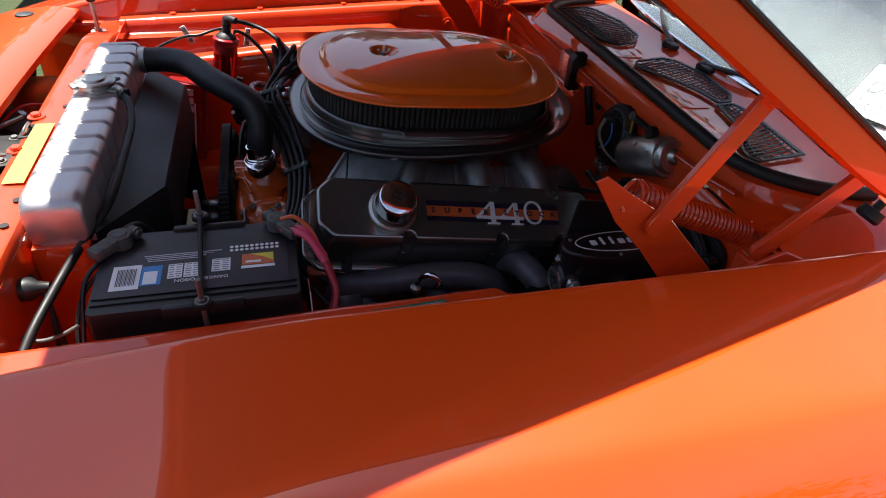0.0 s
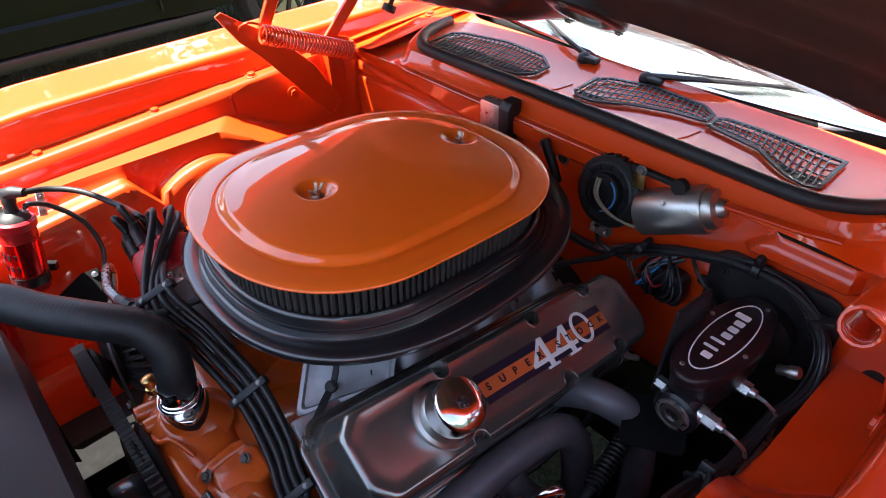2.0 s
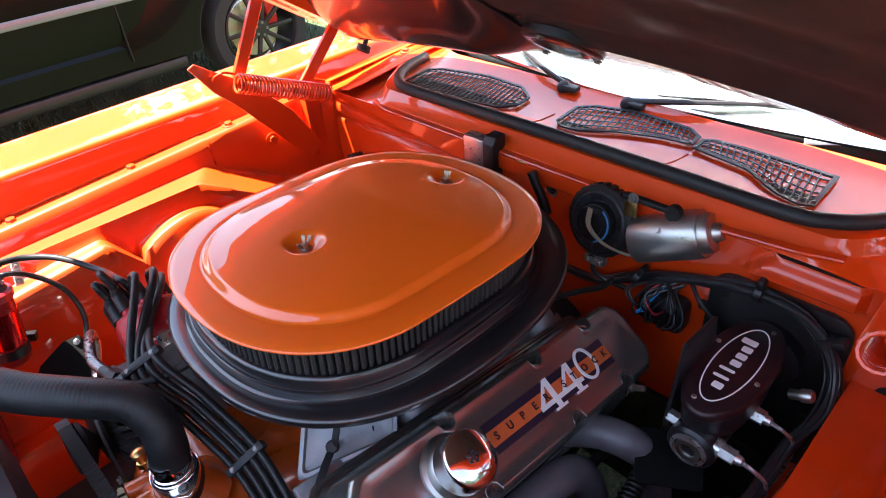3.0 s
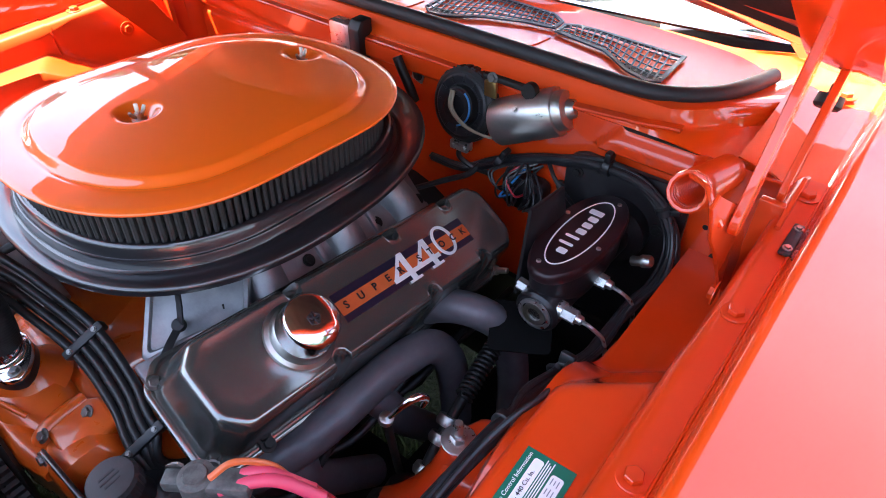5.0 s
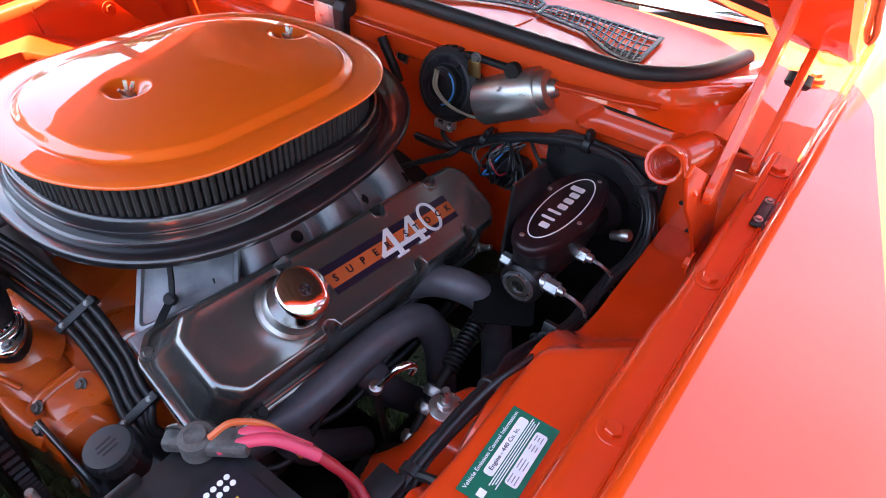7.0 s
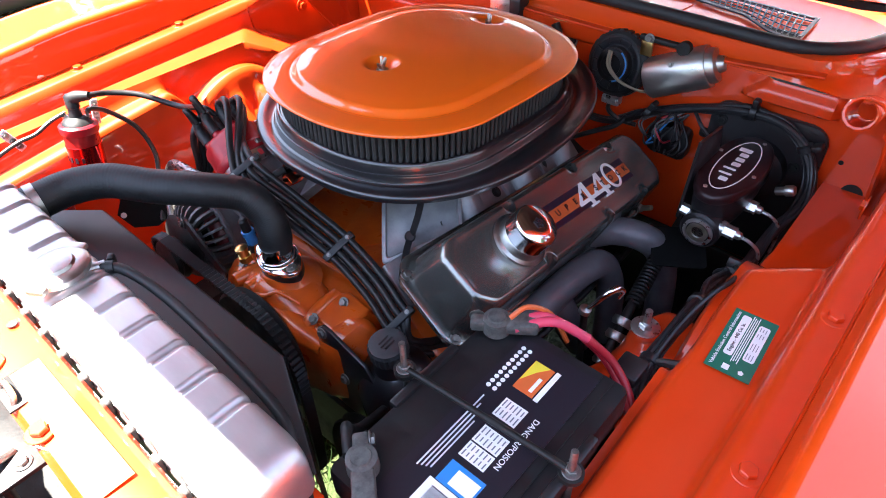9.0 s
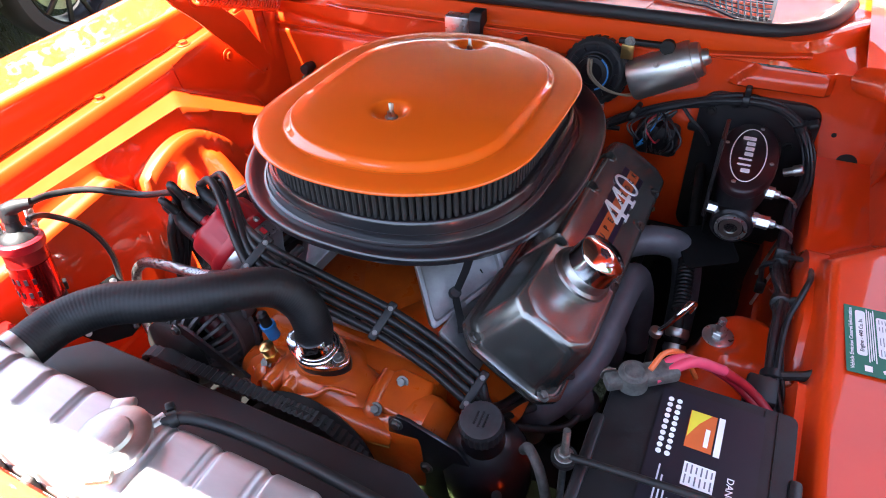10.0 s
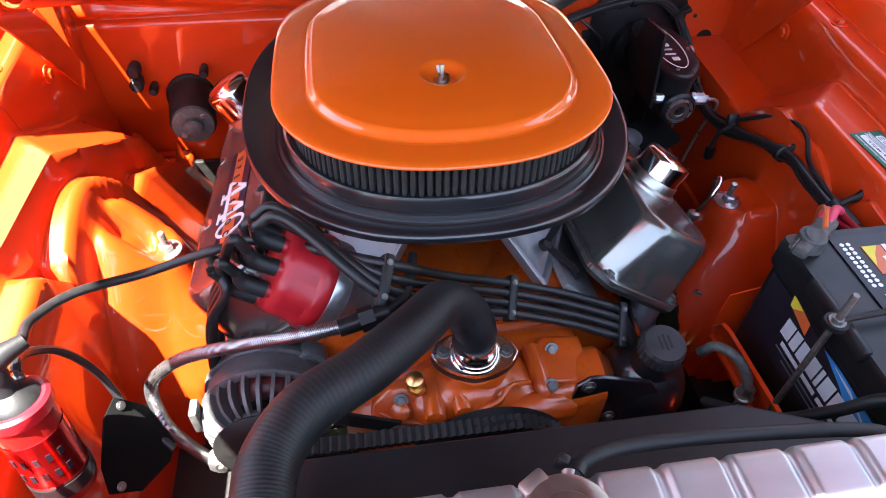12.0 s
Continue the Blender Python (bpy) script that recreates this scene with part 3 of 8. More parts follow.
def chassis():
    g = thing("chassis", (0, 0, 0.15), "dark frame rails, crossmember and front wheels under the engine bay", "chassis")
    for s in (-1, 1):
        part("frame_rail", box(bmesh.new(), (-0.3, s * 0.335, 0.39), (1.5, 0.09, 0.12), 0.01), FLAP_RUBBER, g)
        m = axes((-0.09, s * 0.74, 0.33), (1, 0, 0), (0, s, 0))
        wheel = part("wheel", lathe(bmesh.new(), [(0.20, -0.10), (0.31, -0.10), (0.33, -0.07), (0.33, 0.07), (0.31, 0.10), (0.20, 0.10)], m, 40), TYRE, g)
        part("rim", lathe(bmesh.new(), [(0.205, 0.02), (0.205, 0.09), (0.18, 0.06), (0.05, 0.05)], m, 32), STEEL, wheel)
        # unseen dark panels, added to stop ground light leaking into the bay
        part("light_block", box(bmesh.new(), (-0.10, s * 0.62, 0.42), (0.9, 0.5, 0.012), 0.003), DARK_IRON, g)
        part("side_light_block", box(bmesh.new(), (0.60, s * 0.70, 0.42), (0.5, 0.4, 0.5), 0.01), DARK_IRON, g)
    part("crossmember", box(bmesh.new(), (-0.10, 0, 0.27), (0.22, 0.66, 0.10), 0.02), DARK_IRON, g)
    part("front_crossmember", box(bmesh.new(), (-0.69, 0, 0.36), (0.10, 1.2, 0.16), 0.02), DARK_IRON, g)
    part("floor_pan", box(bmesh.new(), (1.2, 0, 0.28), (1.7, 1.5, 0.03), 0.005), DARK_IRON, g)
    part("toe_board", box(bmesh.new(), (0.311, 0, 0.41), (0.012, 1.0, 0.27), 0.003), DARK_IRON, g)
    part("front_valance", box(bmesh.new(), (-1.02, 0, 0.42), (0.05, 1.6, 0.36), 0.02), ORANGE, g)
    part("transmission", lathe(bmesh.new(), [(0.05, -0.16), (0.20, -0.155), (0.215, -0.14), (0.20, -0.02), (0.18, 0.2), (0.12, 0.3), (0.11, 0.8)], axes((0.28, 0.034, 0.42), (0, 1, 0), (1, 0, -0.05)), 28), DARK_IRON, g)


chassis()


# firewall and cowl
FX = 0.322


def firewall():
    wall = thing("firewall", (FX, 0, 0.44), "orange painted firewall with stamped ribs", "firewall", kind="structure")
    bm = bmesh.new()
    ys = np.linspace(-0.655, 0.655, 260)
    rows = []
    for z in np.concatenate([np.linspace(0.40, 0.78, 30), np.linspace(0.784, 0.905, 60)]):
        row = []
        for y in ys:
            x = FX
            # stamped panel beside the brake plate and a long rib
            slant = -0.352 - 0.95 * (z - 0.872)
            x -= 0.020 * step(y, -0.505, -0.492) * (1 - step(y, slant - 0.012, slant)) * step(z, 0.864, 0.874) * (1 - 0.6 * step(z, 0.885, 0.906))
            x -= 0.010 * step(y, -0.20, 0.02) * (1 - step(y, 0.10, 0.16)) * step(z, 0.872, 0.880)
            x += 0.006 * math.exp(-(((z - 0.800 - 0.10 * (y + 0.2)) / 0.010) ** 2)) * step(y, 0.16, 0.22)
            x += 0.02 * step(abs(y), 0.30, 0.36) * (1 - step(z, 0.60, 0.68))
            x += 0.012 * math.exp(-(((z - 0.845) / 0.006) ** 2)) * step(y, 0.10, 0.16)
            row.append((x, y, z))
        rows.append(row)
    sheet(bm, rows, 0.002)
    part("panel", bm, ORANGE_BAY, wall)
    # sloping cowl front, then the seal's ledge and the cowl top
    bm = bmesh.new()
    prof = [(FX, 0.905), (0.324, 0.912), (0.334, 0.918), (0.343, 0.930), (0.348, 0.936), (0.365, 0.938), (0.385, 0.934), (0.42, 0.931), (0.50, 0.936), (0.548, 0.944), (0.560, 0.948)]
    rows = []
    for y in np.linspace(-0.60, 0.60, 60):
        back = 0.15 * step(abs(y), 0.43, 0.58)
        drop = 0.012 * step(abs(y), 0.45, 0.6)
        rows.append([(min(x + back * (x > FX), 0.56 + 0.5 * back) if x > FX else x, y, z - drop) for x, z in prof])
    sheet(bm, rows, -0.002)
    part("cowl_top", bm, ORANGE, wall)
    # folded weld flange under the cowl's front edge
    bm = bmesh.new()
    rows = []
    for y in np.linspace(-0.462, 0.462, 60):
        z = 0.906 + 0.016 * step(-y, 0.22, 0.47)
        x = FX - 0.002 + 0.012 * step(abs(y), 0.40, 0.47)
        rows.append([(x + 0.004, y, z + 0.005), (x - 0.007, y, z + 0.0035), (x - 0.0085, y, z + 0.0015), (x - 0.0075, y, z - 0.001), (x + 0.004, y, z - 0.0015)])
    sheet(bm, rows)
    part("weld_flange", bm, ORANGE_BAY, wall)
    for y0 in (-0.165, 0.10):
        part("cowl_seam", tube(bmesh.new(), [(0.378, y0, 0.9345), (0.42, y0 - 0.012, 0.9315), (0.452, y0 - 0.02, 0.9335)], 0.0014, 6, 4), ORANGE, wall)
    # end plates between cowl and fender
    for s in (-1, 1):
        bm = bmesh.new()
        rows = []
        for x in np.linspace(FX, 0.75, 16):
            z = 0.904 + 0.02 * step(x, FX, 0.6)
            rows.append([(x, s * 0.54, z + 0.012), (x, s * 0.585, z + 0.004), (x, s * 0.60, z - 0.004), (x, s * 0.632, z - 0.004), (x, s * 0.650, z)])
        sheet(bm, rows, -0.002)
        part("cowl_corner", bm, ORANGE, wall)
        bm = bmesh.new()
        box(bm, (FX - 0.012, s * 0.612, 0.80), (0.05, 0.012, 0.20), 0.004)
        part("corner_gusset", bm, ORANGE_BAY, wall)
        shared("bolt", BOLT, wall, up_at((0.55, s * 0.605, 0.925), (0, 0, 1)))
    return wall


wall = firewall()


def cowl_seal():
    pts = [(0.53, -0.510, 0.936), (0.47, -0.495, 0.939), (0.415, -0.468, 0.941), (0.375, -0.425, 0.943), (0.358, -0.37, 0.945), (0.357, -0.2, 0.947), (0.357, 0, 0.948), (0.357, 0.2, 0.947), (0.358, 0.37, 0.945), (0.375, 0.425, 0.943), (0.415, 0.468, 0.941), (0.47, 0.495, 0.939), (0.53, 0.510, 0.936)]
    bm = tube(bmesh.new(), pts, 0.0115, 14, 8)
    solo("cowl_seal", bm, SEAL, (0.36, 0, 0.936), "black rubber hood seal along the cowl", "seal")


cowl_seal()


def cowl_grille(y0, y1, front, rear, name_label):
    """A louvred intake in the cowl top, between y0 and y1; front, rear give its edges' x at y."""
    g = thing("cowl_grille", (0.46, (y0 + y1) / 2, 0.935), name_label, "vent grille", "cowl grilles")
    n = 22
    ys = [y0 + (y1 - y0) * i / n for i in range(n + 1)]
    z = lambda x: 0.9335 + 0.08 * max(0.0, x - 0.42)
    mid = lambda y, t: front(y) * (1 - t) + rear(y) * t
    rim = 0.0065
    inset = lambda y: rim / max(rear(y) - front(y), 0.02)
    ring = [(front(y), y) for y in ys] + [(rear(y), y) for y in reversed(ys)]
    inner_y = [y0 + rim + (y1 - y0 - 2 * rim) * i / n for i in range(n + 1)]
    inner = [(mid(y, inset(y)), y) for y in inner_y] + [(mid(y, 1 - inset(y)), y) for y in reversed(inner_y)]
    bm = bmesh.new()
    loops(bm, [[(x, y, z(x) + 0.001) for x, y in ring], [(x, y, z(x) + 0.0035) for x, y in ring], [(x, y, z(x) + 0.0040) for x, y in inner], [(x, y, z(x) + 0.0005) for x, y in inner]], (False, False))
    part("frame", bm, GRILLE, g)
    for k in range(4):
        t = (k + 1) / 5
        bm = tube(bmesh.new(), [(mid(y, t), y, z(mid(y, t)) + 0.0032) for y in inner_y], 0.0012, 5, 1)
        part("slat", bm, GRILLE, g)
    m = max(6, int(abs(y1 - y0) / 0.0115))
    for k in range(1, m):
        y = y0 + rim + (y1 - y0 - 2 * rim) * k / m
        lean = 0.006
        a, b = mid(y, inset(y)), mid(y, 1 - inset(y))
        bm = tube(bmesh.new(), [(a, y - lean, z(a) + 0.0026), ((a + b) / 2, y, z((a + b) / 2) + 0.0030), (b, y + lean, z(b) + 0.0026)], 0.0016, 5, 2)
        part("rib", bm, GRILLE, g)
    part("recess", prism(bmesh.new(), inner, 0.9312, 0.9325), DARK_IRON, g)
    for y in (y0 + 0.005, y1 - 0.005):
        shared("screw", SCREW_DULL, g, up_at((mid(y, 0.12), y, z(mid(y, 0.12)) + 0.003), (0, 0, 1)))


def along(*pairs):
    """x of a grille's edge, between given (y, x) pairs."""
    ys, xs = [p[0] for p in pairs], [p[1] for p in pairs]
    return lambda y: float(np.interp(y, ys, xs))


cowl_grille(-0.392, -0.184, along((-0.392, 0.412), (-0.375, 0.402), (-0.34, 0.412), (-0.28, 0.450), (-0.20, 0.463), (-0.18, 0.466)), along((-0.392, 0.499), (-0.25, 0.508), (-0.20, 0.506), (-0.18, 0.493)), "black louvred cowl grille ahead of the windshield, driver's end")
cowl_grille(-0.180, 0.058, along((-0.18, 0.474), (-0.12, 0.466), (-0.056, 0.446), (0.01, 0.414), (0.04, 0.412), (0.058, 0.428)), along((-0.18, 0.502), (-0.153, 0.521), (-0.046, 0.528), (0.03, 0.510), (0.058, 0.488)), "black louvred cowl grille ahead of the windshield, middle piece")
cowl_grille(0.155, 0.440, along((0.155, 0.440), (0.186, 0.408), (0.30, 0.392), (0.42, 0.380), (0.44, 0.392)), along((0.155, 0.474), (0.20, 0.506), (0.30, 0.512), (0.41, 0.490), (0.44, 0.470)), "black louvred cowl grille ahead of the windshield, passenger's end")

# ---------------------------------------------------------------- windshield, wipers, cabin front
WN = Vector((-0.60, 0, 0.80))


def ws(y, h):
    """A point of the windshield: y across, h up the glass."""
    bow = 0.14 * (y / 0.70) ** 2
    return Vector((0.565 + 0.80 * h + bow, y, 0.950 + 0.60 * h - 0.01 * (y / 0.7) ** 2))


def windshield():
    w = thing("windshield", (0.6, 0, 0.95), "raked curved windshield glass with bright trim, reflecting the sky", "windshield", kind="structure")
    bm = bmesh.new()
    sheet(bm, [[ws(y, h) for y in np.linspace(-0.69, 0.69, 36)] for h in np.linspace(0, 0.72, 12)], 0.005)
    pane = part("pane", bm, GLASS, w)
    pane.visible_shadow = False
    bm = bmesh.new()
    tube(bm, [ws(y, -0.004) + Vector((0, 0, 0.004)) for y in np.linspace(-0.69, 0.69, 16)], 0.006, 8, 3)
    part("lower_trim", bm, CHROME, w, "bright lower trim")
    for s in (-1, 1):
        bm = bmesh.new()
        tube(bm, [ws(s * 0.70, h) for h in np.linspace(-0.02, 0.74, 6)], 0.018, 10, 3)
        part("pillar", bm, ORANGE, w)
    bm = bmesh.new()
    sheet(bm, [[ws(y, 0.72) + Vector((d, 0, 0.10 * d)) for y in np.linspace(-0.66, 0.66, 16)] for d in (0.0, 0.1, 0.5, 1.2)], 0.02)
    part("roof", bm, ORANGE, w)
    bm = bmesh.new()
    box(bm, (1.35, 0, 0.88), (1.2, 1.36, 0.10), 0.03)
    box(bm, (0.90, 0, 0.90), (0.42, 1.30, 0.06), 0.02)
    part("dashboard", bm, DASH, w)
    bm = bmesh.new()
    box(bm, (2.1, 0, 0.9), (0.1, 1.36, 1.0), 0.03)
    part("seats", bm, DASH, w)
    for s in (-1, 1):
        bm = bmesh.new()
        box(bm, (1.65, s * 0.84, 0.62), (1.66, 0.10, 0.64), 0.04)
        part("door", bm, ORANGE, w)


windshield()


def wiper(y0, y1, hub):
    g = thing("wiper", hub, "black and bright-metal windshield wiper lying on the lower glass", "wiper", "wipers")
    bm = bmesh.new()
    lathe(bm, [(0.013, -0.004), (0.0135, 0.004), (0.011, 0.009), (0.006, 0.011)], up_at(hub, (-0.5, 0, 0.8)), 18)
    box(bm, (0.0, 0.016 if y1 > y0 else -0.016, 0.003), (0.020, 0.034, 0.012), 0.004, Matrix.Translation(hub))
    part("hub", bm, BLACK_PLASTIC, g)
    lift = WN * 0.009
    a, b = ws(y0, 0.012) + lift, ws(y1, 0.052) + lift
    mid = a.lerp(b, 0.52)
    bm = tube(bmesh.new(), [Vector(hub) + Vector((0.004, 0, 0.006)), Vector(hub).lerp(mid, 0.35) + lift * 1.2, Vector(hub).lerp(mid, 0.7) + lift * 1.2, mid + lift * 0.9], [0.0055, 0.005, 0.004, 0.003], 8, 6)
    part("arm", bm, BLACK_ANOD, g)
    bm = bmesh.new()
    tube(bm, [a, a.lerp(b, 0.33), a.lerp(b, 0.66), b], 0.0032, 6, 4)
    part("blade", bm, RUBBER, g)
    for p, q in ((0.04, 0.50), (0.54, 0.96)):
        bm = tube(bmesh.new(), [a.lerp(b, p) + lift * 0.3, a.lerp(b, (p + q) / 2) + lift * 0.75, a.lerp(b, q) + lift * 0.3], 0.0026, 6, 5)
        part("bridge", bm, STEEL, g)


wiper(-0.06, -0.46, (0.537, -0.02, 0.947))
wiper(0.50, 0.16, (0.537, 0.122, 0.947))


def card():
    c = thing("notice_card", (0.74, -0.36, 1.0), "white notice card with red mark behind the windshield", "sign")
    # it lies against the inside of the glass, print outwards
    m = axes((0.722, -0.257, 1.034), (0.24, -0.95, 0.18), WN)
    bm = box(bmesh.new(), (0.135, -0.088, 0), (0.27, 0.176, 0.002), m=m)
    part("card", bm, WHITE, c)
    bm = box(bmesh.new(), (0.135, -0.021, 0.0014), (0.255, 0.032, 0.0006), m=m)
    head = part("header", bm, RED_PRINT, c, "red header band")
    text("heading", "PLEASE LOOK", 0.034, WHITE, head, m @ Matrix.Translation((0.135, -0.021, 0.0022)))
    text("lettering", "Don't\nTouch", 0.040, BLACK_PRINT, c, m @ Matrix.Translation((0.062, -0.073, 0.0018)), fat=0.0005)
    for x, y, w in ((0.050, -0.122, 0.060), (0.046, -0.136, 0.050), (0.055, -0.150, 0.070)):
        bm = bars(bmesh.new(), m, [(x, y, w)], 0.008, 0.0014)
        part("small_print", bm, BLACK_PRINT, c)
    for name, col, a, b, x, y in (("red_shape", RED_PRINT, 0.055, 0.042, 0.185, -0.108), ("yellow_shape", YELLOW_PRINT, 0.036, 0.022, 0.182, -0.132)):
        bm = prism(bmesh.new(), [(x + p * (1 + 0.12 * math.sin(5 * i)), y + q) for i, (p, q) in enumerate(oval(a, b, 2.0, 28))], 0.0012 + 0.0006 * (col is YELLOW_PRINT), 0.0016 + 0.0006 * (col is YELLOW_PRINT), m)
        part(name, bm, col, c)
    for k in range(3):
        bm = box(bmesh.new(), (0.175 + 0.008 * k, -0.082 - 0.012 * k, 0.0022), (0.070 - 0.01 * k, 0.007, 0.0006), m=m)
        part("blue_bar", bm, BLUE_PRINT, c)


card()

# ---------------------------------------------------------------- hood and hinges
HA = radians(32.3)
HR = Vector((0.535, 0, 1.016))
HL = 1.66


def hood_pt(s, y, n=0.0):
    """s along the hood from its rear edge, n above its underside."""
    s, y, n = float(s), float(y), float(n)
    s *= 1 - 0.02 * (y / 0.65) ** 2 * (s / HL) ** 2
    d = Vector((-math.cos(HA), 0, math.sin(HA)))
    k = Vector((math.sin(HA), 0, math.cos(HA)))
    n -= 0.053 * (abs(y) / 0.65) ** 2
    return HR + d * s + Vector((0, y, 0)) + k * (n + 0.010 * math.sin(math.pi * min(max(s / HL, 0), 1)))


def hood():
    h = thing("hood", HR, "open orange hood with dark underside pad, propped on its hinges", "hood")
    bm = bmesh.new()
    ss = np.linspace(0, HL, 30)
    w = lambda s: 0.655 - 0.02 * (s / HL) - 0.035 * (1 - step(s, -0.02, 0.12))
    sheet(bm, [[hood_pt(s, y * w(s), 0.012 + 0.012 * (1 - y * y)) for y in np.linspace(-1, 1, 30)] for s in ss], 0.0015)
    part("outer_skin", bm, ORANGE, h)
    for s in (-1, 1):
        bm = bmesh.new()
        rows = []
        for t in ss:
            a = w(t)
            deep = 0.25 + 0.75 * step(t, -0.02, 0.22)
            rows.append([hood_pt(t, s * a, 0.0125), hood_pt(t, s * (a + 0.002), 0.004), hood_pt(t, s * a, -0.028 * deep), hood_pt(t, s * (a - 0.006), -0.034 * deep), hood_pt(t, s * (a - 0.03), -0.032 * deep), hood_pt(t, s * (a - 0.045), -0.038 * deep), hood_pt(t, s * (a - 0.085), -0.038 * deep), hood_pt(t, s * (a - 0.105), 0.004)])
        sheet(bm, rows, 0.001)
        part("side_rail", bm, ORANGE, h)
        bm = tube(bmesh.new(), [hood_pt(t, s * (w(t) + 0.0035), 0.0105) for t in ss[::2]], 0.004, 8, 3)
        part("edge_strip", bm, RUBBER, h, "black rubber edge strip")
    for s0, s1 in ((0.0, 0.175), (HL, HL - 0.12)):
        bm = bmesh.new()
        rows = []
        for y in np.linspace(-0.645, 0.645, 40):
            rows.append([hood_pt(s0, y, 0.012 + 0.012 * (1 - (y / 0.645) ** 2)), hood_pt(s0, y, 0.006), hood_pt(s0 + 0.15 * (s1 - s0), y, 0.0), hood_pt(s0 + 0.4 * (s1 - s0), y, -0.006), hood_pt(s0 + 0.9 * (s1 - s0), y, -0.006), hood_pt(s1, y, 0.012)])
        sheet(bm, rows, 0.001)
        part("cross_rail", bm, ORANGE_BAY, h)
    bm = bmesh.new()
    sheet(bm, [[hood_pt(0.158 - 0.055 * abs(y) + s, y, (0.004 + 0.006 * math.sin(40 * s) * math.cos(9 * y)) * step(s, 0.0, 0.06) - 0.0085 * (1 - step(s, 0.0, 0.05))) for y in np.linspace(-0.57, 0.57, 41)] for s in np.linspace(0.0, HL - 0.26, 44)], 0.004)
    part("pad", bm, PAD, h, "black insulating pad")
    # moulded black duct by the rear edge
    bm = bmesh.new()
    rows = []
    for y in np.linspace(0.10, 0.62, 24):
        e = 0.050 * step(y, 0.10, 0.2) * (1 - step(y, 0.55, 0.62))
        rows.append([hood_pt(s, y, 0.0 - e * math.sin(math.pi * (i / 8)) - 0.004) for i, s in enumerate(np.linspace(0.03, 0.30, 9))])
    sheet(bm, rows, 0.003)
    part("duct", bm, BLACK_PAN, h, "moulded glossy black duct")
    bm = lathe(bmesh.new(), [(0.075, -0.004), (0.075, 0.010), (0.068, 0.014), (0.052, 0.014), (0.048, 0.004), (0.048, -0.004)], axes(hood_pt(0.13, 0.045, -0.004), (0, 1, 0), (-math.sin(HA), 0, -math.cos(HA))), 40)
    part("duct_ring", bm, BLACK_PAN, h, "round black duct collar")
    for y, s in ((0.045, 0.195), (-0.012, 0.10), (0.10, 0.09)):
        shared("bolt", BOLT_STEEL, h, axes(hood_pt(s, y, -0.018), (0, 1, 0), (-math.sin(HA), 0, -math.cos(HA))))
    for s in (-1, 1):
        bm = bmesh.new()
        m = axes(hood_pt(0.07, s * 0.60, -0.034), (0, 1, 0), (-math.sin(HA), 0, -math.cos(HA)))
        lathe(bm, [(0.006, 0), (0.006, 0.012), (0.016, 0.013), (0.017, 0.026), (0.014, 0.03)], m, 18)
        part("rubber_stop", bm, RUBBER, h)
    return h


open_hood = hood()


def helix(p, q, r, turns, wire, bm, seg=14):
    p, q = Vector(p), Vector(q)
    m = axes(p, (0, 0, 1), q - p)
    n = turns * seg
    length = (q - p).length
    pts = [m @ Vector((r * math.cos(2 * math.pi * i / seg), r * math.sin(2 * math.pi * i / seg), length * i / n)) for i in range(n + 1)]
    return tube(bm, pts, wire, 6, raw=True)


def plate_xz(bm, pts, y, thick, bevel=0.001):
    """A flat plate standing lengthwise: outline in x, z."""
    m = axes((0, y, 0), (1, 0, 0), (0, -1, 0))
    return prism(bm, pts, -thick / 2, thick / 2, m, bevel, 1)


def bar_xz(bm, a, b, y, w, thick):
    """A strip with round ends between two points of x, z."""
    a, b = Vector(a), Vector(b)
    d = (b - a).normalized()
    n = Vector((-d.y, d.x))
    ang = math.atan2(n.y, n.x)
    pts = [tuple(a + w * Vector((math.cos(ang + math.pi * i / 8), math.sin(ang + math.pi * i / 8)))) for i in range(9)]
    pts += [tuple(b + w * Vector((math.cos(ang + math.pi + math.pi * i / 8), math.sin(ang + math.pi + math.pi * i / 8)))) for i in range(9)]
    return plate_xz(bm, pts, y, thick)


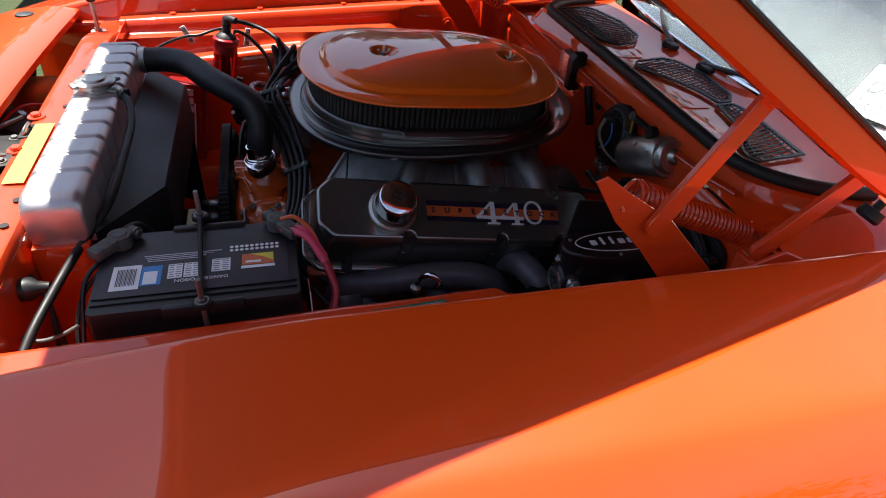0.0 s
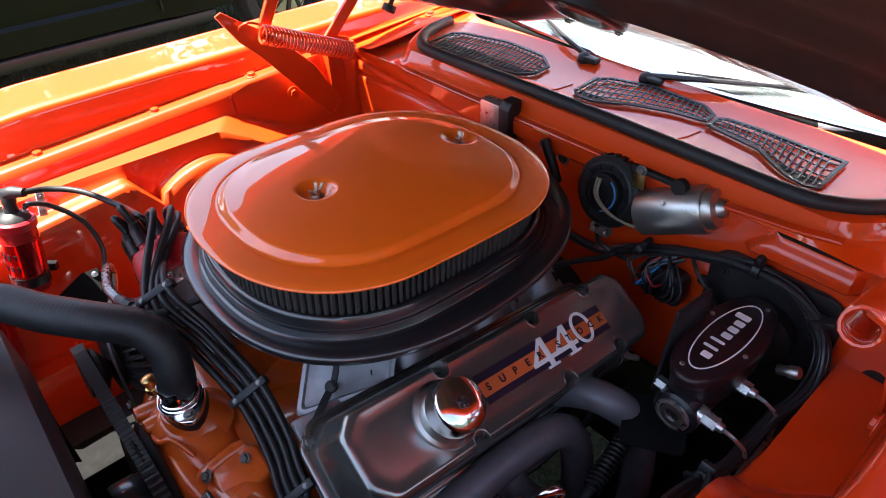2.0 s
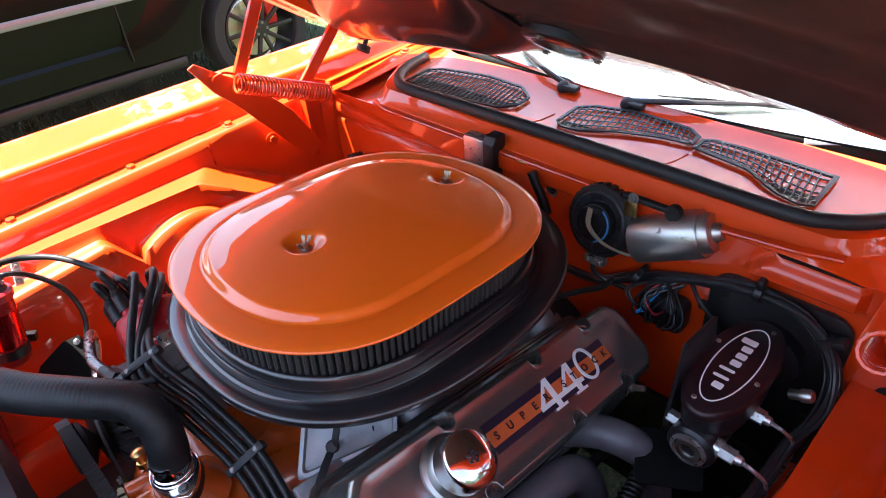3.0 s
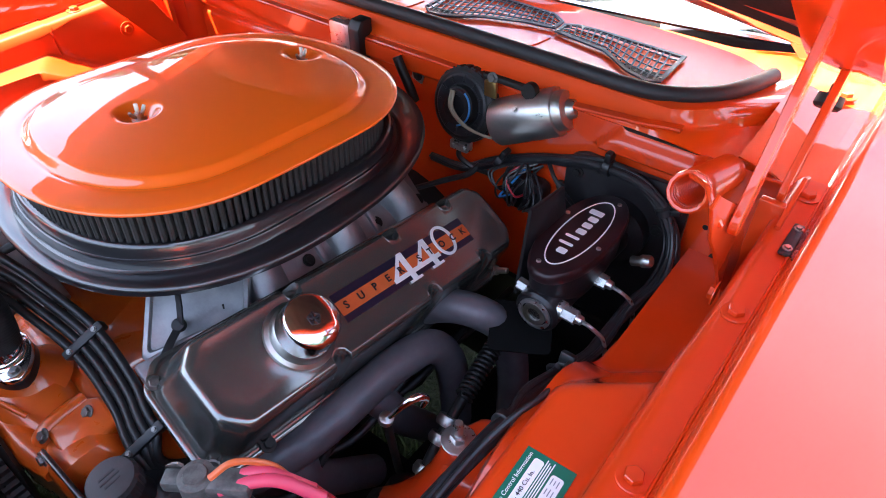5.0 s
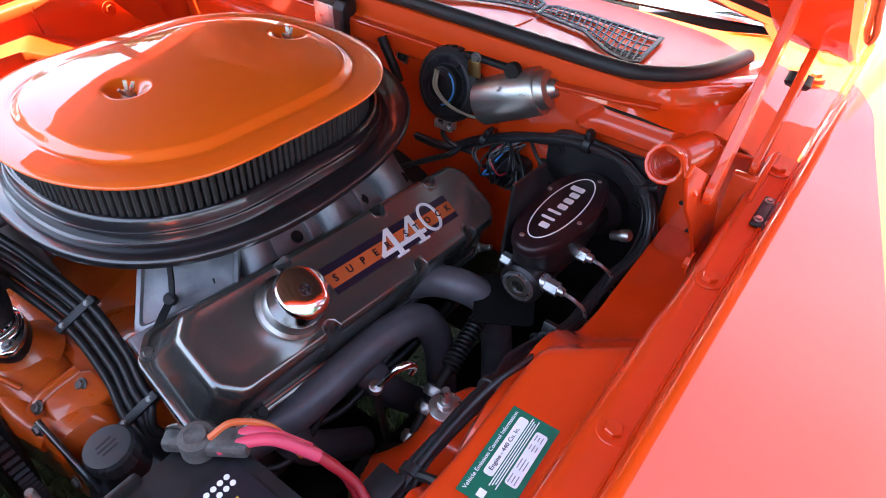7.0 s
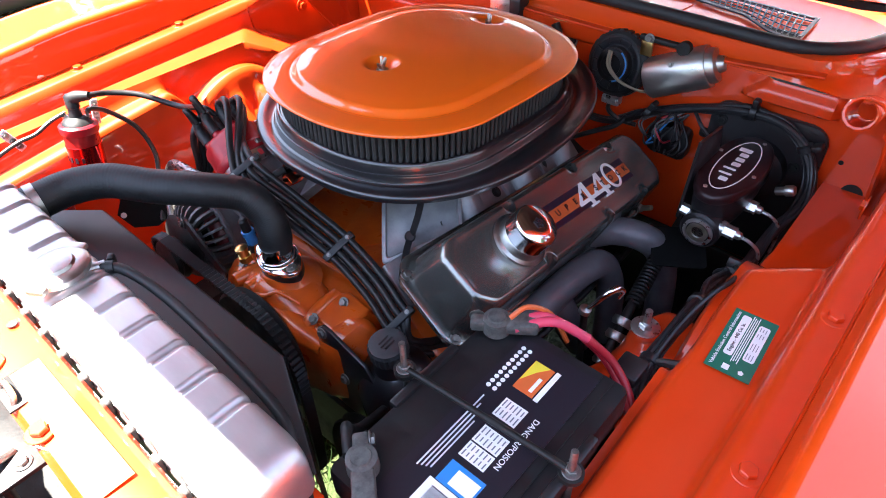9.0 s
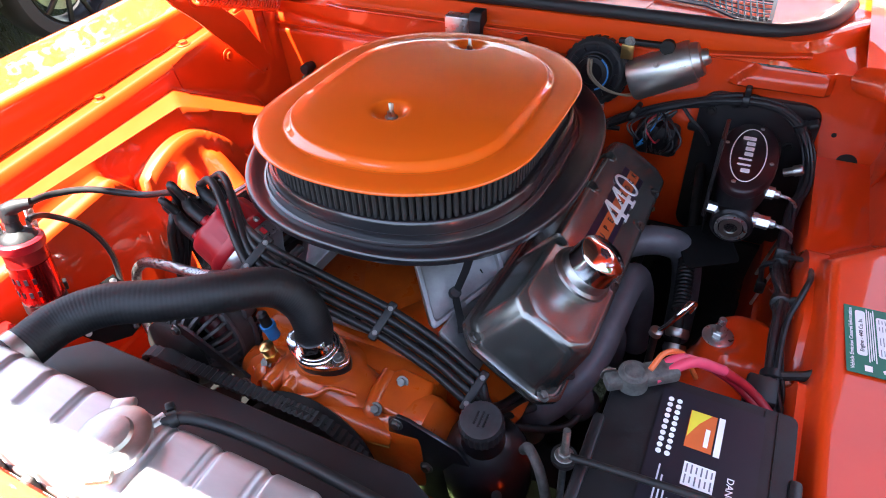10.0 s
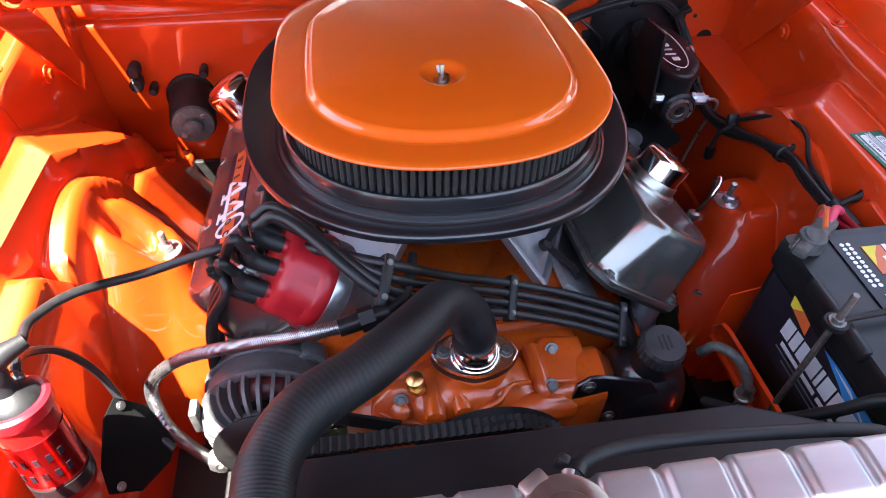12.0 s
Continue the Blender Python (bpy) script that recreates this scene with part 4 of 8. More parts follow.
def hinge(s):
    bm = bmesh.new()
    plate_xz(bm, [(0.008, 1.050), (0.022, 1.056), (0.060, 1.028), (0.125, 0.985), (0.205, 0.900), (0.262, 0.800), (0.225, 0.775), (0.150, 0.870), (0.090, 0.945), (0.045, 0.992)], s * 0.592, 0.004)
    g = part("hinge", bm, ORANGE_BAY, open_hood, "orange spring-loaded hinge")
    bm = bmesh.new()
    plate_xz(bm, [(0.215, 0.775), (0.315, 0.775), (0.318, 0.925), (0.285, 0.940), (0.215, 0.915)], s * 0.622, 0.006)
    box(bm, (0.245, s * 0.606, 0.85), (0.012, 0.03, 0.15), 0.003)
    part("mount", bm, ORANGE_BAY, g)
    bm = bmesh.new()
    bar_xz(bm, (0.096, 0.985), (0.205, 1.168), s * 0.600, 0.0125, 0.009)
    part("front_arm", bm, ORANGE_BAY, g)
    bm = bmesh.new()
    bar_xz(bm, (0.255, 0.935), (0.365, 1.040), s * 0.610, 0.013, 0.009)
    part("rear_arm", bm, ORANGE_BAY, g)
    bm = bmesh.new()
    plate_xz(bm, [(0.115, 1.20), (0.16, 1.225), (0.40, 1.065), (0.385, 1.035), (0.21, 1.14), (0.14, 1.185)], s * 0.612, 0.006)
    part("hood_bracket", bm, ORANGE_BAY, g)
    bm = bmesh.new()
    lean = 0.016 if s < 0 else 0.0
    helix((0.085, s * (0.568 - lean), 1.004), (0.290, s * (0.572 - lean * 2), 0.913), 0.0182, 27, 0.0027, bm)
    part("spring", bm, ORANGE_BAY, g, "coiled return spring")
    bm = bmesh.new()
    hook = [(0.085, s * (0.568 - lean), 1.0225), (0.065, s * 0.572, 1.030), (0.050, s * 0.585, 1.022), (0.050, s * 0.596, 1.008)]
    tube(bm, hook, 0.0026, 6, 5)
    part("spring_hook", bm, ORANGE_BAY, g)
    bm = bmesh.new()
    tube(bm, [(0.285, s * 0.572, 0.917), (0.30, s * 0.575, 0.912), (0.305, s * 0.60, 0.912)], 0.0026, 6, 5)
    part("spring_hook", bm, ORANGE_BAY, g)
    shared("pivot", BOLT, g, axes((0.096, s * 0.590, 0.985), (1, 0, 0), (0, -s, 0)))
    shared("bolt", BOLT, g, axes((0.157, s * 0.588, 1.194), (1, 0, 0), (0, -s, 0)))
    shared("bolt", BOLT, g, axes((0.144, s * 0.598, 0.853), (1, 0, 0), (0, -s, 0)))


hinge(-1)
hinge(1)

# ---------------------------------------------------------------- air cleaner
LC = Vector((-0.0395, 0.0357, 0.9553))
LT = 0.0555


def lid_m(z):
    """The tilted plane of the air cleaner, z up its axis from the rim of the lid."""
    return Matrix.Translation(LC) @ Matrix.Rotation(LT, 4, "Y") @ Matrix.Translation((0, 0, z))


def racetrack(a, b, n=144, straight=0.06, power=2.24):
    """An oval whose long sides run straight for a stretch in the middle."""
    out = []
    for i in range(n):
        t = 2 * math.pi * (i + 0.5) / n
        c, s = math.cos(t), math.sin(t)
        flat = straight * min(max(c * 6, -1), 1)
        out.append(((a - straight) * math.copysign(abs(c) ** (2 / power), c) + flat, b * math.copysign(abs(s) ** (2 / power), s)))
    return out


def air_cleaner():
    g = thing("air_cleaner", (LC.x, LC.y, 0.87), "oval air cleaner with glossy orange lid and black pleated filter", "air cleaner")
    A, B = 0.2530, 0.2062
    # lid: rolled rim, flat band, groove, broad shoulder, raised middle with two dimples
    rings = []
    for d, z in ((0.006, -0.0050), (0.002, -0.0052), (0.0004, -0.0035), (0.0, -0.0015), (0.0012, 0.0), (0.010, 0.0008), (0.034, 0.0016), (0.0375, 0.0012), (0.0395, 0.0008), (0.0415, 0.0014)):
        rings.append([(x, y, z) for x, y in racetrack(A - d, B - d)])
    part("rim", loops(bmesh.new(), rings, (False, False), m=lid_m(0)), LID, g, "glossy orange rim", angle=60)
    dimples = ((-0.0905, 0.003), (0.1665, 0.003))
    ai, bi = A - 0.0415, B - 0.0415
    outline = racetrack(ai, bi)

    def top_z(x, y, f):
        w = (1 - f) * 0.5 * (ai + bi)
        z = 0.0014 + 0.0085 * step(w, -0.001, 0.011) + 0.0020 * step(w, 0.006, 0.034) + 0.0105 * (1 - f * f)
        for dx, dy in dimples:
            d = math.hypot(x - dx, y - dy)
            z -= 0.0120 * (1 - step(d, 0.010, 0.030))
        return z

    rings = []
    fs = [1 - 0.0045 * k for k in range(16)] + [0.928 - 0.928 * k / 58 for k in range(58)]
    for f in fs:
        rings.append([(x * f, y * f, top_z(x * f, y * f, f)) for x, y in outline])
    part("lid", loops(bmesh.new(), rings, (False, True), m=lid_m(0)), LID, g, "glossy orange pressed lid", angle=80)
    # pleated element
    k = 150
    base = racetrack(0.2325, 0.187, 1600)
    run = [0.0]
    for p, q in zip(base, base[1:] + base[:1]):
        run.append(run[-1] + math.dist(p, q))
    bx, by = [p[0] for p in base + base[:1]], [p[1] for p in base + base[:1]]
    ring = []
    for i in range(4 * k):
        l = run[-1] * (i + (0.0, 0.15, 0.0, -0.15)[i % 4]) / (4 * k)
        x, y = float(np.interp(l, run, bx)), float(np.interp(l, run, by))
        f = (1.0, 0.994, 0.945, 0.994)[i % 4]
        ring.append((x * f, y * f))
    loops_z = (-0.058, -0.004)
    part("filter_element", loops(bmesh.new(), [[(x, y, z) for x, y in ring] for z in loops_z], m=lid_m(0)), PAPER_BLACK, g, "black pleated filter element", angle=20)
    # pan: stepped beads under the element, then a skirt that reaches wider at the sides
    top = [lid_m(-0.0524) @ Vector((x, y, 0)) for x, y in racetrack(0.2325, 0.187)]
    edge = [Vector((-0.034 + x, 0.036 + y, 0.8918 + 0.0162 * x + 0.0161 * y)) for x, y in racetrack(0.278, 0.2553, 144, 0.0, 2.37)]
    rings = []
    for t, dz in ((-1.0, -0.035), (-0.2, -0.004), (0.05, 0.0), (0.09, 0.0048), (0.14, 0.0055), (0.19, 0.0035), (0.205, -0.007), (0.225, -0.0088), (0.25, -0.0075), (0.285, -0.0070), (0.31, -0.0095), (0.325, -0.0155), (0.345, -0.0165), (0.375, -0.0150), (0.41, -0.0150), (0.46, -0.0145), (0.60, -0.0085), (0.75, -0.0040), (0.90, -0.0005), (0.96, 0.0), (0.99, -0.0015), (1.0, -0.0045), (0.99, -0.0085), (0.96, -0.0100), (0.8, -0.013), (0.3, -0.030), (-1.0, -0.075)):
        rings.append([p.lerp(q, t) + Vector((0, 0, dz)) for p, q in zip(top, edge)])
    part("pan", loops(bmesh.new(), rings), BLACK_PAN, g, "satin black base pan", angle=40)
    for dx, dy in dimples:
        m = lid_m(0) @ Matrix.Translation((dx, dy, top_z(dx, dy, max(abs(dx) / ai, abs(dy) / bi)) + 0.0002))
        bm = bmesh.new()
        lathe(bm, [(0.009, 0), (0.009, 0.0012), (0.004, 0.0014)], m, 18)
        lathe(bm, [(0.0055, 0.001), (0.0045, 0.009)], m, 12)
        lathe(bm, [(0.0026, 0.005), (0.0026, 0.020), (0.0018, 0.021)], m, 10)
        for s in (-1, 1):
            tube(bm, [m @ Vector((s * 0.004, s * 0.001, 0.004)), m @ Vector((s * 0.009, s * 0.003, 0.009)), m @ Vector((s * 0.012, s * 0.004, 0.014))], [0.0022, 0.0026, 0.002], 8, 4)
        part("wing_nut", bm, STEEL, g, "steel wing nut on a stud")


air_cleaner()

# ---------------------------------------------------------------- engine
EY = 0.034
ET = radians(7.5)


def eng(x, y, z):
    """Engine frame: x back along the crank from the middle of the covers, y across, z up."""
    return Matrix.Translation((-0.035, EY, 0.70)) @ Matrix.Rotation(ET, 4, "Y") @ Matrix.Translation((x, y, z))


def engine_block():
    g = thing("engine_block", (-0.03, EY, 0.40), "orange painted big V8 engine block", "engine")
    m = eng(0, 0, 0)
    bm = bmesh.new()
    box(bm, (0.0, 0, -0.17), (0.54, 0.30, 0.30), 0.02, m)
    part("crankcase", bm, ENGINE_ORANGE, g)
    for s in (-1, 1):
        mm = m @ Matrix.Translation((0.0, s * 0.182, -0.048)) @ Matrix.Rotation(s * radians(-36), 4, "X")
        bm = bmesh.new()
        box(bm, (0, 0, -0.02), (0.545, 0.155, 0.09), 0.012, mm)
        part("cylinder_head", bm, ENGINE_ORANGE, g)
    bm = bmesh.new()
    rows = []
    for x in np.linspace(-0.27, 0.26, 24):
        rows.append([m @ Vector((x, y, -0.015 - 0.018 * math.cos(y * 24) + 0.012 * math.sin(x * 20))) for y in np.linspace(-0.13, 0.13, 16)])
    sheet(bm, rows, 0.003)
    part("valley_cover", bm, ENGINE_ORANGE, g)
    # front of the block and timing cover
    bm = bmesh.new()
    box(bm, (-0.285, 0.0, -0.16), (0.05, 0.30, 0.26), 0.018, m)
    part("timing_cover", bm, ENGINE_ORANGE, g)
    bm = bmesh.new()
    box(bm, (-0.05, 0.0, -0.40), (0.50, 0.24, 0.16), 0.03, m)
    part("oil_pan", bm, DARK_IRON, g)
    bm = bmesh.new()
    lathe(bm, [(0.17, 0), (0.20, 0.05), (0.18, 0.25), (0.10, 0.4)], m @ axes((0.30, 0, -0.18), (0, 1, 0), (1, 0, 0)), 32)
    part("bell_housing", bm, DARK_IRON, g)
    return g


engine_block()


def water_pump():
    g = thing("water_pump", (-0.40, EY, 0.55), "orange painted water pump housing with raised bosses", "water pump")
    bm = bmesh.new()
    # sculpted housing: a broad body with arms out to both heads
    sec = []
    for y, x0, x1, z0, z1 in ((-0.150, -0.345, -0.39, 0.60, 0.690), (-0.125, -0.345, -0.420, 0.58, 0.722), (-0.085, -0.34, -0.422, 0.55, 0.712), (-0.045, -0.34, -0.420, 0.53, 0.700), (-0.010, -0.34, -0.428, 0.52, 0.730), (0.035, -0.34, -0.436, 0.52, 0.748), (0.075, -0.34, -0.432, 0.52, 0.738), (0.11, -0.34, -0.42, 0.54, 0.705), (0.15, -0.34, -0.41, 0.56, 0.690), (0.19, -0.345, -0.39, 0.60, 0.672)):
        cx, cz, w, h = (x0 + x1) / 2, (z0 + z1) / 2, abs(x1 - x0), z1 - z0
        sec.append([(cx + p, y, cz + q) for p, q in round_rect(w, h, min(w, h) * 0.36, 4)])
    loops(bm, sec)
    part("housing", bm, ENGINE_ORANGE, g, angle=60)
    # squared arm on the driver's side with a rounded edge towards the neck
    bm = bmesh.new()
    arm = axes((-0.372, -0.082, 0.716), (1, 0.02, 0.0), (-0.08, -0.05, 1))
    prism(bm, [(-0.026, 0.034), (-0.030, -0.018), (-0.022, -0.034), (0.036, -0.030), (0.040, 0.020), (0.024, 0.036)], -0.075, 0.0, arm, 0.006, 3)
    part("arm_block", bm, ENGINE_ORANGE, g, angle=60)
    part("edge_roll", tube(bmesh.new(), [(-0.345, -0.046, 0.712), (-0.375, -0.047, 0.712), (-0.402, -0.050, 0.706), (-0.412, -0.052, 0.690)], 0.011, 16, 6), ENGINE_ORANGE, g, angle=80)
    # flat ear on the passenger's side
    ear = axes((-0.403, 0.122, 0.692), (0, 1, -0.05), (-0.75, 0.1, 0.66))
    bm = prism(bmesh.new(), [(-0.026, -0.034), (0.012, -0.034), (0.034, -0.016), (0.040, 0.010), (0.028, 0.030), (-0.024, 0.030)], -0.03, 0.004, ear, 0.004, 2)
    part("ear", bm, ENGINE_ORANGE, g, angle=60)
    for p, d, r, h in (((-0.392, 0.083, 0.722), (-0.86, 0.06, 0.10), 0.0125, 0.044), ((-0.398, 0.056, 0.726), (-0.86, -0.06, 0.10), 0.0115, 0.036), ((-0.405, 0.122, 0.700), (-0.55, 0.3, 0.8), 0.012, 0.010)):
        part("boss", lathe(bmesh.new(), [(r * 1.5, -0.016), (r * 1.10, -0.002), (r, h * 0.9), (r * 0.88, h), (r * 0.5, h + 0.0015)], up_at(p, d), 24), ENGINE_ORANGE, g)
    # swelling across the front, and the raised webs that run up to the neck
    for pts, r in (([(-0.412, 0.045, 0.705), (-0.420, 0.005, 0.700), (-0.418, -0.04, 0.692), (-0.412, -0.085, 0.682)], [0.014, 0.019, 0.020, 0.015]), ([(-0.432, 0.040, 0.726), (-0.428, 0.012, 0.738), (-0.415, -0.002, 0.744), (-0.402, -0.03, 0.728)], 0.0035), ([(-0.433, 0.046, 0.722), (-0.438, 0.020, 0.714), (-0.436, -0.015, 0.712)], 0.003), ([(-0.42, 0.12, 0.685), (-0.43, 0.10, 0.66), (-0.44, 0.07, 0.64)], [0.008, 0.011, 0.008]), ([(-0.398, 0.150, 0.694), (-0.412, 0.128, 0.694), (-0.420, 0.100, 0.692)], 0.003), ([(-0.412, 0.128, 0.694), (-0.424, 0.130, 0.676)], 0.003), ([(-0.436, 0.075, 0.700), (-0.442, 0.055, 0.704), (-0.440, 0.038, 0.712)], 0.0045)):
        part("rib", tube(bmesh.new(), pts, r, 12, 6), ENGINE_ORANGE, g, angle=80)
    bm = bmesh.new()
    lathe(bm, [(0.056, -0.02), (0.046, -0.008), (0.038, 0.002), (0.034, 0.010), (0.030, 0.018)], up_at((-0.380, 0.034, 0.735), (-0.12, 0, 1)), 28)
    part("outlet_boss", bm, ENGINE_ORANGE, g)
    for p in ((-0.354, -0.071, 0.7175), (-0.402, -0.058, 0.714), (-0.417, 0.113, 0.684), (-0.398, 0.122, 0.712)):
        shared("bolt", BOLT_STEEL, g, up_at(p, (-0.65, 0, 0.75)))
    # pulley and fan
    ax = axes((-0.455, 0.022, 0.642), (0, 1, 0), (-1, 0, 0.1))
    bm = bmesh.new()
    lathe(bm, [(0.02, -0.012), (0.060, -0.014), (0.092, -0.014), (0.099, -0.009), (0.088, 0.0), (0.099, 0.009), (0.094, 0.014), (0.070, 0.010), (0.03, 0.012)], ax, 56)
    part("pulley", bm, DARK_IRON, g, "black belt pulley")
    part("fan_hub", lathe(bmesh.new(), [(0.036, 0.010), (0.038, 0.014), (0.038, 0.050), (0.035, 0.054), (0.012, 0.055)], ax, 32), BLACK_PAN, g, "glossy black fan hub")


water_pump()


def thermostat_housing():
    g = thing("thermostat_housing", (-0.388, 0.036, 0.762), "chrome thermostat housing on a dark spacer", "thermostat housing")
    m = up_at((-0.380, 0.034, 0.764), (-0.12, 0, 1), (0.10, 1, 0)) @ Matrix.Scale(0.87, 4)
    out = oval(0.058, 0.035, 1.6, 48)
    bm = prism(bmesh.new(), out, -0.014, -0.001, m, 0.001)
    part("spacer", bm, BLACK_ANOD, g)
    bm = prism(bmesh.new(), out, 0.0, 0.008, m, 0.002)
    lathe(bm, [(0.0345, 0.0075), (0.0335, 0.0095), (0.0305, 0.0105), (0.0300, 0.0135), (0.0285, 0.0145), (0.0262, 0.0150), (0.0255, 0.0175), (0.0245, 0.0190), (0.0245, 0.04)], m, 36)
    part("neck", bm, CHROME, g, angle=50)
    for s in (-1, 1):
        shared("bolt", BOLT_STEEL, g, m @ Matrix.Translation((s * 0.0415, 0, 0.008)))


thermostat_housing()


def band(bm, p, d, r, w=0.012):
    lathe(bm, [(r, -w / 2), (r + 0.0014, -w / 2), (r + 0.0014, w / 2), (r, w / 2)], up_at(p, d), 32, (False, False))
    m = up_at(p, d)
    box(bm, (r + 0.005, 0, 0), (0.009, 0.014, w), 0.002, m)


def radiator_hose():
    g = thing("radiator_hose", (-0.47, 0.13, 0.88), "black moulded upper radiator hose", "hose")
    pts = [(-0.380, 0.036, 0.786), (-0.3755, 0.036, 0.810), (-0.3725, 0.050, 0.841), (-0.386, 0.075, 0.869), (-0.426, 0.109, 0.8855), (-0.469, 0.156, 0.8945), (-0.506, 0.206, 0.9025), (-0.547, 0.2335, 0.903), (-0.589, 0.2395, 0.902), (-0.622, 0.2430, 0.902)]
    bm = tube(bmesh.new(), pts, 0.0245, 24, 44, ripple=0.00014, waves=110)
    part("hose", bm, RUBBER, g, angle=80)
    for p, d in (((-0.594, 0.240, 0.902), (-0.99, 0.10, 0.0)),):
        bm = bmesh.new()
        band(bm, p, d, 0.0248)
        part("hose_clamp", bm, STEEL, g, "steel hose clamp")


radiator_hose()


def valve_cover(s):
    """s: -1 driver's bank, 1 passenger's bank."""
    yy = EY + s * 0.2805
    m = Matrix.Translation((-0.030, yy, 0.7885)) @ Matrix.Rotation(radians(8.3), 4, "Y") @ Matrix.Rotation(-s * radians(32), 4, "X")
    g = thing("valve_cover", (-0.03, yy, 0.70), "pewter-grey engine valve cover with number decal", "valve cover", "valve covers")

    def outline(l, w, c):
        """A long shape whose four corners are cut."""
        pts = [(-l, -w + c), (-l + c, -w), (l - c * 0.8, -w), (l, -w + c * 0.8), (l, w - c * 0.8), (l - c * 0.8, w), (-l + c, w), (-l, w - c)]
        out = []
        for i, p in enumerate(pts):
            a, b = Vector(pts[i - 1]), Vector(pts[(i + 1) % 8])
            q = Vector(p)
            for t in (0.0, 0.5, 1.0):
                u = q + (a - q).normalized() * 0.006 * (1 - t) + (b - q).normalized() * 0.006 * t
                out.append(tuple(q.lerp(u, 1.0 if t != 0.5 else 0.72)))
            if i in (1, 5):
                # scalloped bolt notches in the long edges
                run = [x + d for x in notches for d in (-0.0135, -0.012, -0.0105, -0.008, -0.005, -0.0018, 0.0018, 0.005, 0.008, 0.0105, 0.012, 0.0135)]
                out += [(x, p[1]) for x in (run if i == 1 else reversed(run))]
        return out

    def notched(x, y, z):
        """Draws the edge in where a bolt's notch cuts it."""
        if z > -0.055 and abs(y) > 0.042:
            for c in notches:
                d = abs(x - c)
                if d < 0.012:
                    y -= math.copysign(1.1 * math.sqrt(0.012 ** 2 - d * d), y)
        return (x, y, z)

    notches = (-0.105, 0.065, 0.18)

    bm = bmesh.new()
    rings = []
    for l, w, c, z in ((0.276, 0.080, 0.026, -0.097), (0.276, 0.080, 0.026, -0.090), (0.2745, 0.0785, 0.026, -0.0885), (0.2715, 0.0755, 0.026, -0.0882), (0.2695, 0.0735, 0.0255, -0.0905), (0.2680, 0.0710, 0.025, -0.0905), (0.2670, 0.0698, 0.025, -0.0875), (0.2660, 0.0686, 0.025, -0.080), (0.2625, 0.0595, 0.024, -0.012), (0.2612, 0.0580, 0.024, -0.0075), (0.2595, 0.0560, 0.0237, -0.0035), (0.2570, 0.0535, 0.0232, -0.0010), (0.2545, 0.0510, 0.0228, 0.0), (0.2525, 0.0490, 0.0225, 0.0002), (0.2505, 0.0470, 0.0222, -0.0006), (0.240, 0.032, 0.018, -0.0006)):
        rings.append([notched(x, y, z) for x, y in outline(l, w, c)])
    loops(bm, rings, m=m)
    part("cover", bm, COVER, g, angle=38)
    bm = bmesh.new()
    loops(bm, [[(x, y, z) for x, y in outline(0.272, 0.077, 0.025)] for z in (-0.104, -0.096)], m=m)
    part("gasket", bm, DARK_IRON, g)
    for x in notches:
        for t in (-1, 1):
            shared("bolt", BOLT_SMALL, g, m @ Matrix.Translation((x, t * 0.0555, -0.052)))
    for x in (-0.262, 0.262):
        for t in (-1, 1):
            shared("bolt", BOLT_STEEL, g, m @ Matrix.Translation((x, t * 0.056, -0.089)))
    for x in (-0.2, -0.02, 0.13):
        shared("bolt", BOLT_BLACK, g, m @ Matrix.Translation((x, s * 0.075, -0.088)))
    # decal
    dm = m @ Matrix.Translation((-s * 0.066 - 0.010, 0.0, 0.0004))
    dm = (dm if s < 0 else dm @ Matrix.Rotation(math.pi, 4, "Z")) @ Matrix.Diagonal((0.935, 0.90, 1, 1))
    bm = box(bmesh.new(), (0, 0, 0), (0.272, 0.044, 0.0005), m=dm)
    dec = part("decal", bm, NAVY, g, "navy decal with orange band")
    bm = box(bmesh.new(), (0, -0.001, 0.0004), (0.272, 0.0215, 0.0005), m=dm)
    part("band", bm, ORANGE_PRINT, dec)
    letters = "SUPER STOCK"
    xs = [-0.124, -0.097, -0.071, -0.045, -0.019, 0, 0.021, 0.046, 0.073, 0.099, 0.123]
    for ch, x in zip(letters, xs):
        if ch != " ":
            text("letter", ch, 0.0155, BLACK_PRINT, dec, dm @ Matrix.Translation((x, -0.001, 0.0030)), fat=0.0004)
    # two slab-serif fours and a ring-shaped nought
    four = ([(0.10, -0.5), (0.28, -0.5), (0.28, 0.5), (0.10, 0.5)], [(-0.04, -0.5), (0.43, -0.5), (0.43, -0.42), (-0.04, -0.42)],
            [(-0.46, -0.27), (0.46, -0.27), (0.46, -0.13), (-0.46, -0.13)], [(-0.46, -0.17), (-0.29, -0.17), (0.22, 0.5), (0.12, 0.5)])
    for x in (-0.014, 0.035):
        bm = bmesh.new()
        for i, piece in enumerate(four):
            prism(bm, [(px * 0.053, py * 0.049) for px, py in piece], 0.0005, 0.0018 + 0.0001 * i, dm @ Matrix.Translation((x, -0.0015, 0)))
        part("digit", bm, WHITE, dec)
    bm = bmesh.new()
    outer, inner = oval(0.0198, 0.0262, 2.1, 40), oval(0.0148, 0.0218, 2.1, 40)
    loops(bm, [[(px, py, z) for px, py in o] for o, z in ((outer, 0.0005), (outer, 0.002), (inner, 0.002), (inner, 0.0005))], (False, False), m=dm @ Matrix.Translation((0.082, 0.003, 0)))
    part("digit", bm, WHITE, dec)
    # filler cap or breather
    cm = m @ Matrix.Translation((-0.132 if s < 0 else 0.162, -0.004 if s > 0 else -0.001, -0.004 if s > 0 else 0.0))
    bm = bmesh.new()
